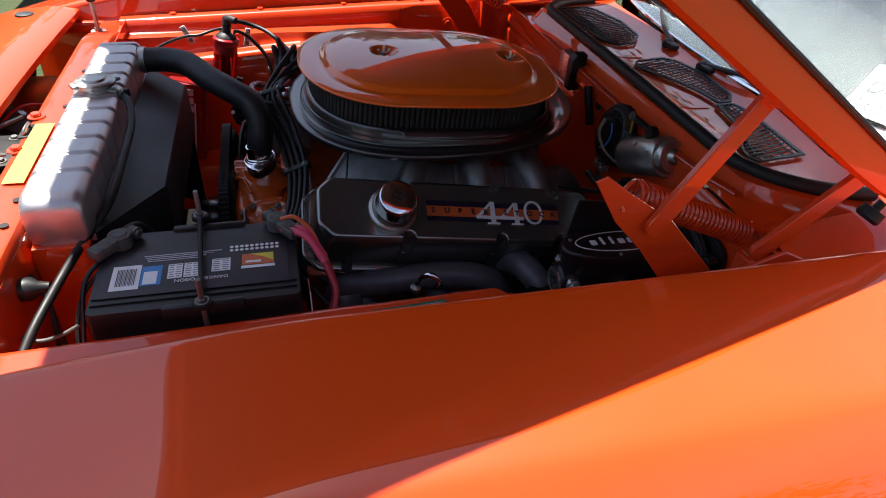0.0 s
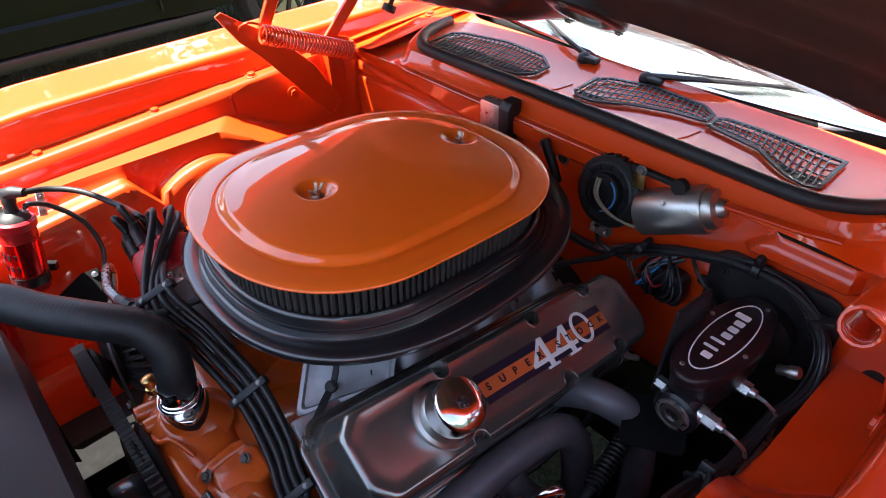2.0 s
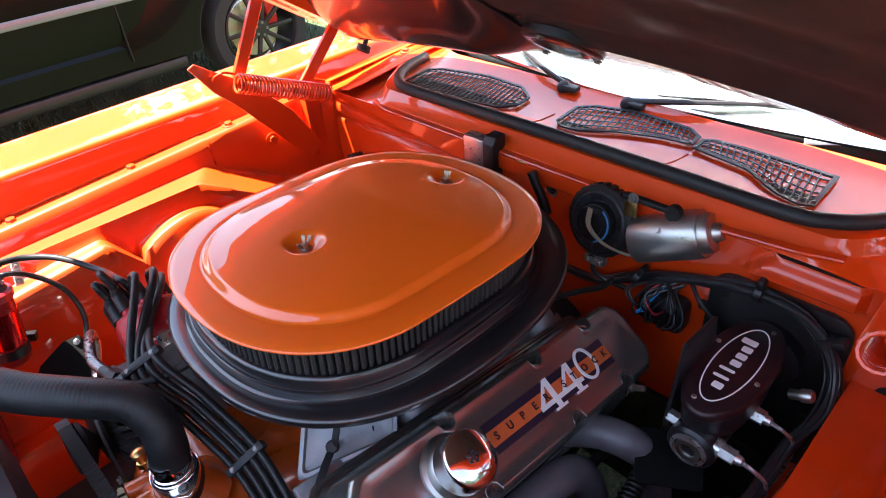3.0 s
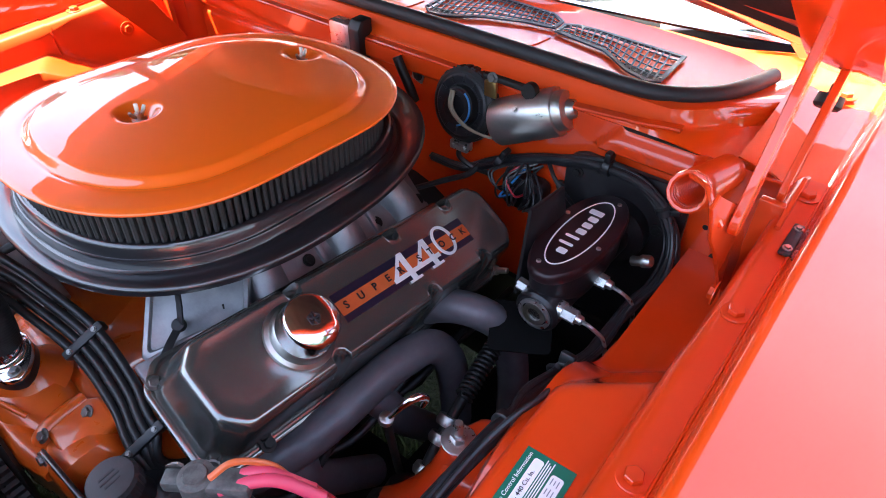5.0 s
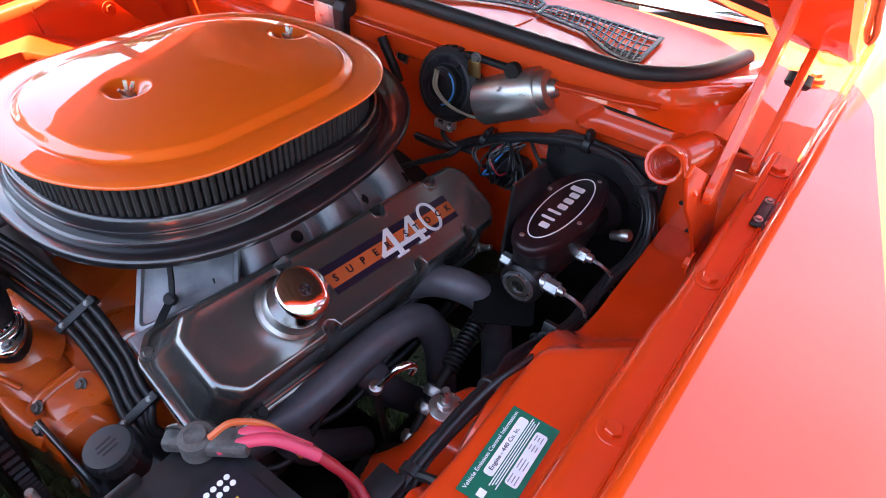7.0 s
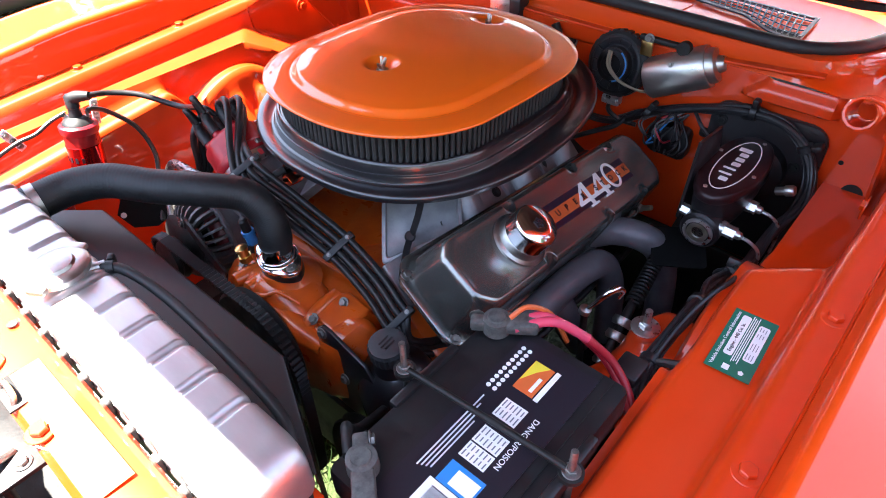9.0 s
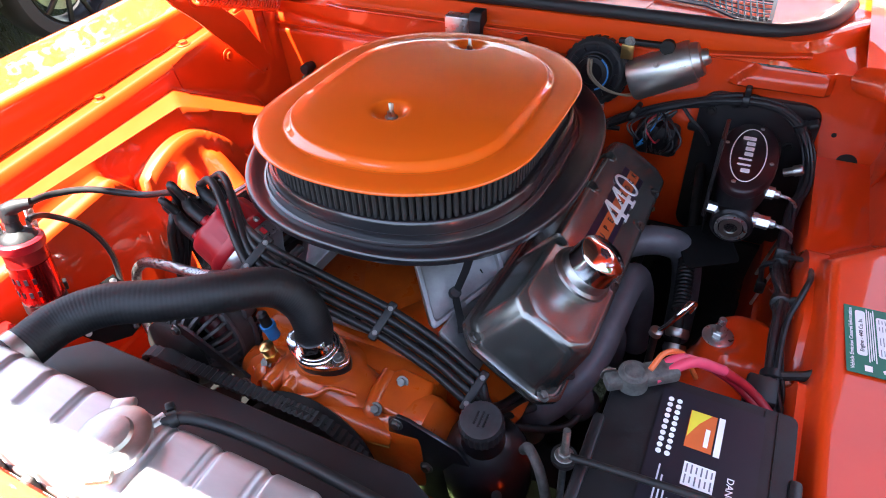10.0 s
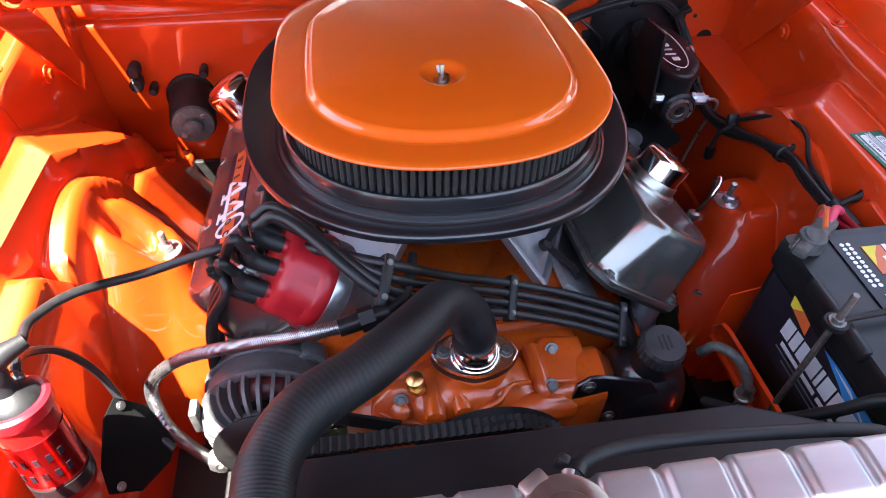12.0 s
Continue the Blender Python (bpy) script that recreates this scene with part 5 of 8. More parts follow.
    lathe(bm, [(0.043, -0.002), (0.042, 0.003), (0.0375, 0.006), (0.036, 0.016), (0.0345, 0.018)], cm, 44)
    part("filler_neck", bm, STEEL, g, "bright filler neck")
    bm = bmesh.new()
    if s < 0:
        prof = [(0.0345, 0.016), (0.0345, 0.020), (0.0335, 0.023), (0.0335, 0.040), (0.0325, 0.0445), (0.030, 0.047), (0.012, 0.0485)]
    else:
        prof = [(0.028, 0.016), (0.030, 0.02), (0.0385, 0.022), (0.0385, 0.058), (0.036, 0.066), (0.028, 0.071), (0.01, 0.073)]
    lathe(bm, prof, cm, 44)
    cap = part("filler_cap", bm, CHROME, g, "polished chrome cap", angle=50)
    if s < 0:
        bm = bmesh.new()
        for i in range(5):
            box(bm, (0.004, 0, 0.0492), (0.006, 0.0022, 0.0006), m=cm @ Matrix.Rotation(radians(72 * i), 4, "Z"))
        lathe(bm, [(0.0085, 0.0488), (0.0085, 0.0496), (0.0075, 0.0496), (0.0075, 0.0488)], cm, 5, (False, False))
        part("emblem", bm, BLACK_PRINT, cap)


valve_cover(-1)
valve_cover(1)


def intake():
    g = thing("intake_manifold", (-0.04, EY, 0.70), "cast aluminium intake manifold with long runners", "intake manifold")
    m = eng(0, 0, 0)
    bm = bmesh.new()
    box(bm, (0.02, 0, 0.10), (0.40, 0.13, 0.05), 0.012, m)
    part("plenum", bm, ALU, g)
    for s in (-1, 1):
        for x in (-0.075, 0.075, 0.205):
            bm = bmesh.new()
            pts = [(x * 0.8, s * 0.04, 0.095), (x * 0.9, s * 0.09, 0.085), (x, s * 0.13, 0.045), (x, s * 0.165, 0.0)]
            tube(bm, [m @ Vector(p) for p in pts], [0.034, 0.032, 0.032, 0.034], 14, 5)
            part("runner", bm, ALU, g)
        bm = bmesh.new()
        mm = m @ Matrix.Translation((0, s * 0.160, 0.005)) @ Matrix.Rotation(-s * radians(42), 4, "X")
        box(bm, (0.0, 0, 0), (0.53, 0.075, 0.012), 0.004, mm)
        part("flange", bm, ALU, g)
        # sloping web at the front corner: a thin floor inside a raised rim
        tip, edge, climb = Vector((-0.280, -0.081, 0.7456)), Vector((0.120, -0.059, 0.0205)), Vector((0.099, 0.087, 0.0965))
        lie = axes(tip, edge, climb.cross(edge) * -1)
        if lie.col[2].z < 0:
            lie = axes(tip, edge, climb.cross(edge))
        if s > 0:
            lie = Matrix.Translation((0, 2 * EY, 0)) @ Matrix.Scale(-1, 4, (0, 1, 0)) @ lie
        inv = axes(tip, edge, lie.col[2].xyz if s < 0 else Vector((lie.col[2].x, -lie.col[2].y, lie.col[2].z))).inverted()
        rim = [(inv @ p).xy for p in (tip, tip + edge, tip + edge + climb * 0.75, tip + climb)]
        mid = sum(rim, Vector((0, 0))) / 4
        bm = bmesh.new()
        rings = []
        for k, z in ((1.0, -0.014), (1.0, -0.001), (0.985, 0.0), (0.91, 0.0), (0.89, -0.002), (0.87, -0.006), (0.80, -0.0075), (0.45, -0.0085)):
            ring = []
            for i in range(4):
                a, b, c = rim[i - 1], rim[i], rim[(i + 1) % 4]
                a, b, c = [mid + (p - mid) * k for p in (a, b, c)]
                p, q = b.lerp(a, 0.07), b.lerp(c, 0.07)
                ring += [((1 - t) ** 2 * p.x + 2 * t * (1 - t) * b.x + t * t * q.x, (1 - t) ** 2 * p.y + 2 * t * (1 - t) * b.y + t * t * q.y, z) for t in (0, 0.25, 0.5, 0.75, 1)]
            rings.append(ring)
        loops(bm, rings, m=lie)
        bmesh.ops.recalc_face_normals(bm, faces=bm.faces)
        part("web", bm, ALU, g)
        bm = bmesh.new()
        deck = m @ Matrix.Translation((0.055, s * 0.122, 0.040)) @ Matrix.Rotation(-s * radians(42), 4, "X")
        box(bm, (0, 0, 0), (0.40, 0.105, 0.03), 0.008, deck)
        for x in (-0.14, -0.03, 0.08):
            box(bm, (x, -s * 0.012, 0.015), (0.012, 0.075, 0.012), 0.004, deck)
        part("deck", bm, ALU, g)
    for x in (-0.09, 0.125):
        bm = bmesh.new()
        box(bm, (x, 0, 0.142), (0.15, 0.13, 0.05), 0.012, m)
        part("carburettor", bm, ALU, g, "carburettor body")
    for s in (-1, 1):
        for x in (-0.14, 0.0, 0.14, 0.24):
            shared("bolt", BOLT_BLACK, g, m @ Matrix.Translation((x, s * 0.138, 0.048)) @ Matrix.Rotation(-s * radians(42), 4, "X"))
    # front rail with holes
    bm = bmesh.new()
    mm = m @ Matrix.Translation((-0.262, 0.0, -0.006))
    box(bm, (0, -0.02, 0), (0.022, 0.23, 0.008), 0.002, mm)
    part("end_rail", bm, ALU, g)
    for y in (-0.12, -0.06, 0.0, 0.06):
        bm = lathe(bmesh.new(), [(0.006, 0.004), (0.006, 0.006)], mm @ Matrix.Translation((0, y, 0)), 14)
        part("hole", bm, DARK_IRON, g)
    # flat strap pinned to the web, with a bent foot
    pin = Vector((-0.2245, -0.0897, 0.771))
    bm = bmesh.new()
    sheet(bm, [[p + Vector((0, -0.0055, 0)), p + Vector((0, 0.0055, 0))] for p in (Vector((-0.221, -0.118, 0.858)), Vector((-0.222, -0.106, 0.815)), Vector((-0.2235, -0.094, 0.780)), pin)], 0.002)
    strap = part("strap", bm, BLACK_PLASTIC, g, "black flat strap")
    part("pin", lathe(bmesh.new(), [(0.0085, -0.004), (0.0085, 0.004), (0.007, 0.006), (0.003, 0.006)], up_at(pin, (-0.36, -0.48, 0.8)), 18), RUBBER, strap)
    bm = bmesh.new()
    sheet(bm, [[p + Vector((-0.003, 0.004, 0)), p + Vector((0.003, -0.004, 0))] for p in (pin, Vector((-0.245, -0.103, 0.7705)), Vector((-0.262, -0.115, 0.769)), Vector((-0.273, -0.122, 0.7645)), Vector((-0.276, -0.124, 0.757)))], 0.002)
    part("strap_foot", bm, RUBBER, g)


intake()


def headers(s):
    g = thing("exhaust_header", (0.0, EY + s * 0.33, 0.5), "grey coated tubular exhaust header", "exhaust header", "exhaust headers")
    for x, pts in ((0.13, None), (0.21, 1), (-0.05, 2), (-0.19, 3)):
        bm = bmesh.new()
        a = Vector((x - 0.03, EY + s * 0.268, 0.628 - 0.12 * x))
        if pts is None:
            line = [(0.050, 0.345, 0.46), (0.048, 0.340, 0.57), (0.036, 0.332, 0.628), (0.008, 0.326, 0.664), (-0.045, 0.322, 0.680), (-0.11, 0.319, 0.682), (-0.165, 0.317, 0.678), (-0.215, 0.306, 0.668), (-0.247, 0.286, 0.648), (-0.258, 0.255, 0.60), (-0.22, 0.24, 0.50)]
            line = [Vector((p, EY + s * q, z)) for p, q, z in line]
        elif pts == 1:
            line = [Vector((p, EY + s * q, z)) for p, q, z in ((0.055, 0.270, 0.665), (0.068, 0.318, 0.692), (0.085, 0.362, 0.690), (0.104, 0.392, 0.655), (0.112, 0.405, 0.57), (0.112, 0.41, 0.45))]
        elif pts == 2:
            line = [a, a + Vector((0.0, s * 0.045, -0.01)), a + Vector((0.03, s * 0.05, -0.08)), a + Vector((0.10, s * 0.04, -0.2))]
        else:
            line = [a, a + Vector((0.0, s * 0.035, -0.02)), a + Vector((0.03, s * 0.035, -0.09)), a + Vector((0.12, s * 0.03, -0.2))]
        if pts == 1 and s > 0:
            line = [p + Vector((0, -0.03, -0.07)) for p in line]
        tube(bm, line, 0.0245, 18, 8)
        part("primary_tube", bm, HEADER, g)
    bm = bmesh.new()
    box(bm, (0.0, EY + s * 0.268, 0.630), (0.50, 0.012, 0.045), 0.004)
    part("port_flange", bm, HEADER, g)
    for x in (-0.22, -0.1, 0.03, 0.10, 0.19):
        shared("bolt", BOLT_STEEL, g, axes((x, EY + s * 0.270, 0.645 - 0.1 * x), (1, 0, 0), (0, s, 0.3)))
    for x in (-0.16, -0.02, 0.12, 0.22):
        bm = bmesh.new()
        m = axes((x, EY + s * 0.285, 0.655 - 0.11 * x), (1, 0, 0), (0.0, s, 0.55))
        lathe(bm, [(0.008, -0.02), (0.008, 0.012), (0.0055, 0.014), (0.005, 0.034), (0.003, 0.036)], m, 12)
        part("spark_plug", bm, STEEL, g)


headers(-1)
headers(1)


# ---------------------------------------------------------------- ignition
def distributor():
    g = thing("distributor", (-0.318, 0.19, 0.80), "red distributor cap with black plug boots", "distributor")
    d = Vector((0.03, 0.82, 0.57)).normalized()
    m = axes((-0.294, 0.198, 0.812), (1, 0, 0), d)
    bm = bmesh.new()
    lathe(bm, [(0.022, -0.12), (0.022, -0.05), (0.034, -0.03), (0.046, -0.018), (0.050, -0.012), (0.050, 0.006)], m, 36)
    part("body", bm, ALU, g)
    part("collar", lathe(bmesh.new(), [(0.048, -0.013), (0.0545, -0.012), (0.0555, -0.010), (0.0555, 0.006), (0.0545, 0.008), (0.050, 0.008)], m, 48), NICKEL, g, "polished collar")
    bm = bmesh.new()
    rings = []
    for r, z, k in ((0.0555, 0.008, 0.0), (0.057, 0.011, 0.0), (0.057, 0.020, 0.03), (0.0555, 0.0235, 0.05), (0.0535, 0.026, 0.08), (0.0515, 0.054, 0.10), (0.0500, 0.060, 0.10), (0.0455, 0.0645, 0.08), (0.036, 0.067, 0.05), (0.015, 0.068, 0.0)):
        rings.append([(r * (1 - 0.45 * k * (0.5 + 0.5 * math.cos(8 * t))) * math.cos(t), r * (1 - 0.45 * k * (0.5 + 0.5 * math.cos(8 * t))) * math.sin(t), z) for t in np.linspace(0, 2 * math.pi, 72, endpoint=False)])
    loops(bm, rings, m=m)
    cap = part("cap", bm, RED_CAP, g, "red cap")
    for i in range(9):
        r = 0.036 if i < 8 else 0.0
        mm = m @ Matrix.Rotation(radians(45 * i), 4, "Z") @ Matrix.Translation((r, 0, 0.062))
        part("tower", lathe(bmesh.new(), [(0.0085, 0), (0.0075, 0.014)], mm, 14), RED_CAP, cap)
    ends = []
    for i in range(9):
        r = 0.036 if i < 8 else 0.0
        mm = m @ Matrix.Rotation(radians(45 * i), 4, "Z")
        p0 = mm @ Vector((r, 0, 0.070))
        p1 = mm @ Vector((r, 0, 0.094))
        p2 = mm @ Vector((r, 0, 0.106)) + Vector((0, -0.006, 0.008))
        bm = tube(bmesh.new(), [p0, p1, p2], [0.0095, 0.0090, 0.0065], 12, 4)
        part("boot", bm, RUBBER, g)
        ends.append(p2)
    for a in (40, 160, 280):
        shared("screw", BOLT_SMALL, g, m @ Matrix.Rotation(radians(a), 4, "Z") @ Matrix.Translation((0.056, 0, 0.016)) @ Matrix.Rotation(radians(90), 4, "Y"))
    bm = bars(bmesh.new(), m @ Matrix.Rotation(radians(-100), 4, "Z") @ Matrix.Translation((0.0547, 0, -0.002)) @ Matrix.Rotation(radians(90), 4, "Y"), [(0, -0.012, 0.010), (0, 0.0, 0.010), (0, 0.012, 0.010)], 0.007)
    part("marking", bm, RED_PRINT, g)
    return ends


boots = distributor()


COIL = axes((-0.4535, 0.466, 0.800), (0.85, -0.5, 0), Vector((0.17, 0.05, 1)).normalized()) @ Matrix.Scale(0.90, 4)


def plug_wires():
    g = thing("ignition_wires", (-0.33, 0.0, 0.78), "bundle of black braided-sleeve spark plug wires", "ignition wires")
    # four to the driver's bank, in a flat row held by separators
    for k in range(4):
        o = (k - 1.5) * 0.0140
        b = boots[(k + 6) % 8]
        row = Vector((o * 0.75, 0, o * 0.5))
        pts = [b, b + Vector((-0.005, -0.035, 0.010)), Vector((-0.345, 0.130, 0.868)) + row, Vector((-0.325, 0.058, 0.815)) + row, Vector((-0.310, -0.0235, 0.772)) + row, Vector((-0.318, -0.105, 0.746)) + row, Vector((-0.333, -0.164, 0.727)) + row, Vector((-0.318, -0.20, 0.675)) + row * 0.8, Vector((-0.25 + 0.09 * k, -0.275, 0.60)), Vector((-0.16 + 0.13 * k, -0.285, 0.645 - 0.015 * k))]
        bm = tube(bmesh.new(), pts, 0.0056, 10, 8)
        part("wire", bm, WIRE, g)
    for k in range(4):
        b = boots[(k + 2) % 8]
        pts = [b, b + Vector((-0.005, 0.012, 0.022)), Vector((-0.33 + 0.012 * k, 0.295 + 0.004 * k, 0.86 - 0.006 * k)), Vector((-0.325 + 0.012 * k, 0.325, 0.80)), Vector((-0.315 + 0.012 * k, 0.345, 0.70)), Vector((-0.22 + 0.11 * k, 0.365, 0.62)), Vector((-0.16 + 0.12 * k, 0.355, 0.645))]
        bm = tube(bmesh.new(), pts, 0.0056, 10, 8)
        part("wire", bm, WIRE, g)
    for p, d in (((-0.310, -0.0235, 0.772), (0, -0.9, -0.42)), ((-0.334, -0.166, 0.726), (-0.05, -0.9, -0.35)), ((-0.345, 0.130, 0.868), (0, -0.85, -0.5))):
        m = axes(p, (0.85, 0, 0.53), d)
        bm = bmesh.new()
        box(bm, (0, 0, 0), (0.058, 0.016, 0.012), 0.003, m)
        part("separator", bm, BLACK_PLASTIC, g)
        for t in (-0.019, 0.019):
            shared("screw", SCREW_DULL, g, m @ Matrix.Translation((t, 0.008, 0)) @ Matrix.Rotation(radians(-90), 4, "X"))
    # coil lead
    pts = [boots[8], boots[8] + Vector((-0.01, 0.02, 0.012)), (-0.302, 0.378, 0.868), (-0.340, 0.432, 0.889), (-0.380, 0.455, 0.902), COIL @ Vector((0.030, -0.011, 0.131))]
    bm = tube(bmesh.new(), pts, 0.0050, 10, 10)
    part("coil_lead", bm, WIRE, g)


plug_wires()


def coil():
    g = thing("ignition_coil", (-0.470, 0.470, 0.74), "red cylindrical ignition coil on the inner fender", "ignition coil")
    m = COIL
    bm = lathe(bmesh.new(), [(0.027, -0.068), (0.0305, -0.062), (0.0305, 0.062), (0.029, 0.066)], m, 32)
    part("can", bm, RED_BOX, g, "red metallic can")
    bm = bmesh.new()
    lathe(bm, [(0.0308, -0.03), (0.0316, -0.029), (0.0316, 0.036), (0.0308, 0.037)], m, 32, (False, False))
    part("wrap", bm, RED_FOIL, g, "bright red metallic wrap")
    bm = bmesh.new()
    for z in (0.012, -0.012):
        for i in range(5):
            box(bm, (0.0318, 0, z), (0.0008, 0.005, 0.010), m=m @ Matrix.Rotation(radians(180 + 22 * i), 4, "Z"))
    part("marking", bm, BLACK_PRINT, g)
    bm = lathe(bmesh.new(), [(0.033, 0.060), (0.0345, 0.064), (0.0345, 0.074), (0.031, 0.077)], m, 32)
    part("rim", bm, RED_CAP, g)
    bm = lathe(bmesh.new(), [(0.028, 0.076), (0.024, 0.084), (0.012, 0.09), (0.010, 0.106), (0.012, 0.107), (0.012, 0.128), (0.009, 0.132)], m, 24)
    tube(bm, [m @ Vector((0, 0, 0.122)), m @ Vector((0.012, -0.004, 0.128)), m @ Vector((0.034, -0.012, 0.131))], [0.011, 0.010, 0.007], 14, 5)
    part("tower_boot", bm, RUBBER, g, "black coil tower and boot")
    for t in (-1, 1):
        bm = bmesh.new()
        lathe(bm, [(0.003, 0.075), (0.003, 0.098)], m @ Matrix.Translation((t * 0.019, 0.006, 0)), 10)
        lathe(bm, [(0.006, 0.084), (0.006, 0.089)], m @ Matrix.Translation((t * 0.019, 0.006, 0)), 6)
        part("terminal", bm, STEEL, g)
    bm = bmesh.new()
    lathe(bm, [(0.0307, -0.052), (0.0325, -0.052), (0.0325, -0.034), (0.0307, -0.034)], m, 32, (False, False))
    box(bm, (0.01, 0.035, -0.043), (0.05, 0.016, 0.016), 0.002, m)
    part("bracket", bm, BLACK_ANOD, g)
    for x, y, z, a in ((-0.395, 0.515, 0.852, 12), (-0.535, 0.513, 0.862, -25)):
        bm = bmesh.new()
        mm = Matrix.Translation((x, y, z)) @ Matrix.Rotation(radians(a), 4, "Y")
        box(bm, (0, 0, 0), (0.013, 0.004, 0.046), 0.0015, mm)
        part("resistor_tab", bm, WHITE, g, "white tab with eyelets")
        for q in (-0.014, 0.0, 0.014):
            shared("eyelet", BOLT_SMALL, g, mm @ Matrix.Translation((0, -0.002, q)) @ Matrix.Rotation(radians(90), 4, "X"))
    bm = bmesh.new()
    tube(bm, [m @ Vector((-0.019, 0.006, 0.095)), (-0.475, 0.490, 0.878), (-0.505, 0.485, 0.870), (-0.54, 0.49, 0.865), (-0.60, 0.50, 0.84), (-0.66, 0.49, 0.80)], 0.0035, 8, 6)
    part("lead", bm, WIRE, g)
    bm = bmesh.new()
    tube(bm, [m @ Vector((0.019, 0.006, 0.095)), (-0.412, 0.468, 0.882), (-0.385, 0.478, 0.86), (-0.352, 0.472, 0.815), (-0.345, 0.455, 0.76), (-0.37, 0.43, 0.71), (-0.40, 0.39, 0.67)], 0.0045, 8, 6)
    part("lead", bm, WIRE, g)


coil()


def ignition_box():
    g = thing("ignition_box", (-0.57, 0.485, 0.62), "red finned ignition control box with grey lettering bars", "ignition box")
    m = Matrix.Translation((-0.565, 0.482, 0.655)) @ Matrix.Rotation(radians(8), 4, "Y")
    bm = box(bmesh.new(), (0, 0, 0), (0.09, 0.05, 0.21), 0.006, m)
    part("case", bm, RED_BOX, g)
    for k in range(6):
        bm = box(bmesh.new(), (-0.031 + 0.0125 * k, -0.027, -0.02), (0.004, 0.006, 0.15), 0.001, m)
        part("fin", bm, PALE if k in (1, 2, 3, 4) else RED_BOX, g)
    bm = bmesh.new()
    for z in (0.062, 0.084, 0.04):
        box(bm, (0, -0.0265, z), (0.030, 0.002, 0.016), 0.0, m)
    part("marking", bm, PALE, g)


ignition_box()


def alternator():
    g = thing("alternator", (-0.352, 0.281, 0.59), "grey finned alternator with open cooling slots", "alternator")
    shaft = axes((-0.378, 0.250, 0.683), (0, 1, 0), (1, 0, -0.12))
    ax = axes((-0.352, 0.281, 0.670), (0, 1, 0), (1, 0, -0.12))
    # open cages at both ends over the windings, a plain stator ring between
    part("core", lathe(bmesh.new(), [(0.02, -0.040), (0.050, -0.036), (0.058, -0.02), (0.060, 0.02), (0.052, 0.036), (0.02, 0.042)], ax, 36), DARK_IRON, g)
    part("winding", lathe(bmesh.new(), [(0.050, -0.034), (0.060, -0.030), (0.066, -0.020), (0.066, -0.010), (0.060, -0.008)], ax, 48, (False, False)), WINDING, g, "dark red lacquered windings")
    part("stator", lathe(bmesh.new(), [(0.066, -0.010), (0.076, -0.010), (0.0765, 0.0), (0.076, 0.014), (0.066, 0.014)], ax, 56, (False, False)), ALTERNATOR, g, angle=30)
    for side in (-1, 1):
        z0 = -0.010 if side < 0 else 0.014
        rim = lathe(bmesh.new(), [(0.070, z0), (0.0785, z0), (0.0800, z0 + side * 0.002), (0.0800, z0 + side * 0.007), (0.0765, z0 + side * 0.009), (0.070, z0 + side * 0.009)], ax, 56, (False, False))
        part("case_rim", rim, ALTERNATOR, g, angle=30)
        outer = [(0.0775, z0 + side * 0.006), (0.0770, z0 + side * 0.018), (0.0735, z0 + side * 0.030), (0.0660, z0 + side * 0.040), (0.0560, z0 + side * 0.046), (0.0460, z0 + side * 0.048)]
        inner = [(r - 0.012, z - side * 0.006) for r, z in outer]
        bm = bmesh.new()
        loops(bm, [[(r, w, z) for r, z in outer + inner[::-1]] for w in (-0.0021, 0.0021)])
        fin_mesh = finish(bm, "fin", ALTERNATOR, (0, 0, 0))
        for i in range(28):
            shared("fin", fin_mesh, g, ax @ Matrix.Rotation(radians(360 / 28 * i), 4, "Z"))
        end = z0 + side * 0.045
        part("end_cap", lathe(bmesh.new(), [(0.050, end - side * 0.006), (0.052, end), (0.046, end + side * 0.004), (0.024, end + side * 0.006), (0.018, end + side * 0.010), (0.008, end + side * 0.010)], ax, 40, (False, True)), ALTERNATOR, g)
    bm = lathe(bmesh.new(), [(0.012, -0.09), (0.036, -0.088), (0.038, -0.082), (0.032, -0.076), (0.038, -0.070), (0.036, -0.064), (0.01, -0.05)], shaft, 32)
    part("pulley", bm, DARK_IRON, g)
    # black disc, added to darken the sunlit fins of the front
    part("dark_disc", lathe(bmesh.new(), [(0.012, -0.078), (0.030, -0.076), (0.056, -0.070), (0.060, -0.066), (0.058, -0.063), (0.030, -0.066)], ax, 36), DARK_IRON, g, "black disc that darkens the alternator's front")
    strap = [(-0.430, 0.128, 0.708), (-0.428, 0.160, 0.722), (-0.424, 0.200, 0.736), (-0.418, 0.236, 0.742), (-0.412, 0.262, 0.738)]
    bm = bmesh.new()
    sheet(bm, [[Vector(p) + Vector((0, 0.004, -0.010)), Vector(p) + Vector((0, -0.004, 0.010))] for p in smooth_path(strap, 4)], 0.004)
    part("adjuster_strap", bm, BLACK_ANOD, g, "black slotted adjuster strap")
    for p in (strap[0], strap[-1]):
        shared("bolt", BOLT_STEEL, g, axes(Vector(p) + Vector((-0.003, 0, 0)), (0, 1, 0), (-1, 0, 0.2)))
    # mounting ear with its eye, and the lower lug
    ear = axes((-0.325, 0.226, 0.713), (0, 1, 0), (-1, 0, 0.12))
    bm = lathe(bmesh.new(), [(0.0115, -0.011), (0.0195, -0.011), (0.0205, -0.009), (0.0205, 0.009), (0.0195, 0.011), (0.0115, 0.011), (0.0115, -0.011)], ear, 32, (False, False))
    prism(bm, [(0.010, -0.018), (0.052, -0.040), (0.062, -0.018), (0.050, 0.012), (0.014, 0.017)], -0.008, 0.008, ear, 0.002)
    part("ear", bm, ALTERNATOR, g, angle=30)
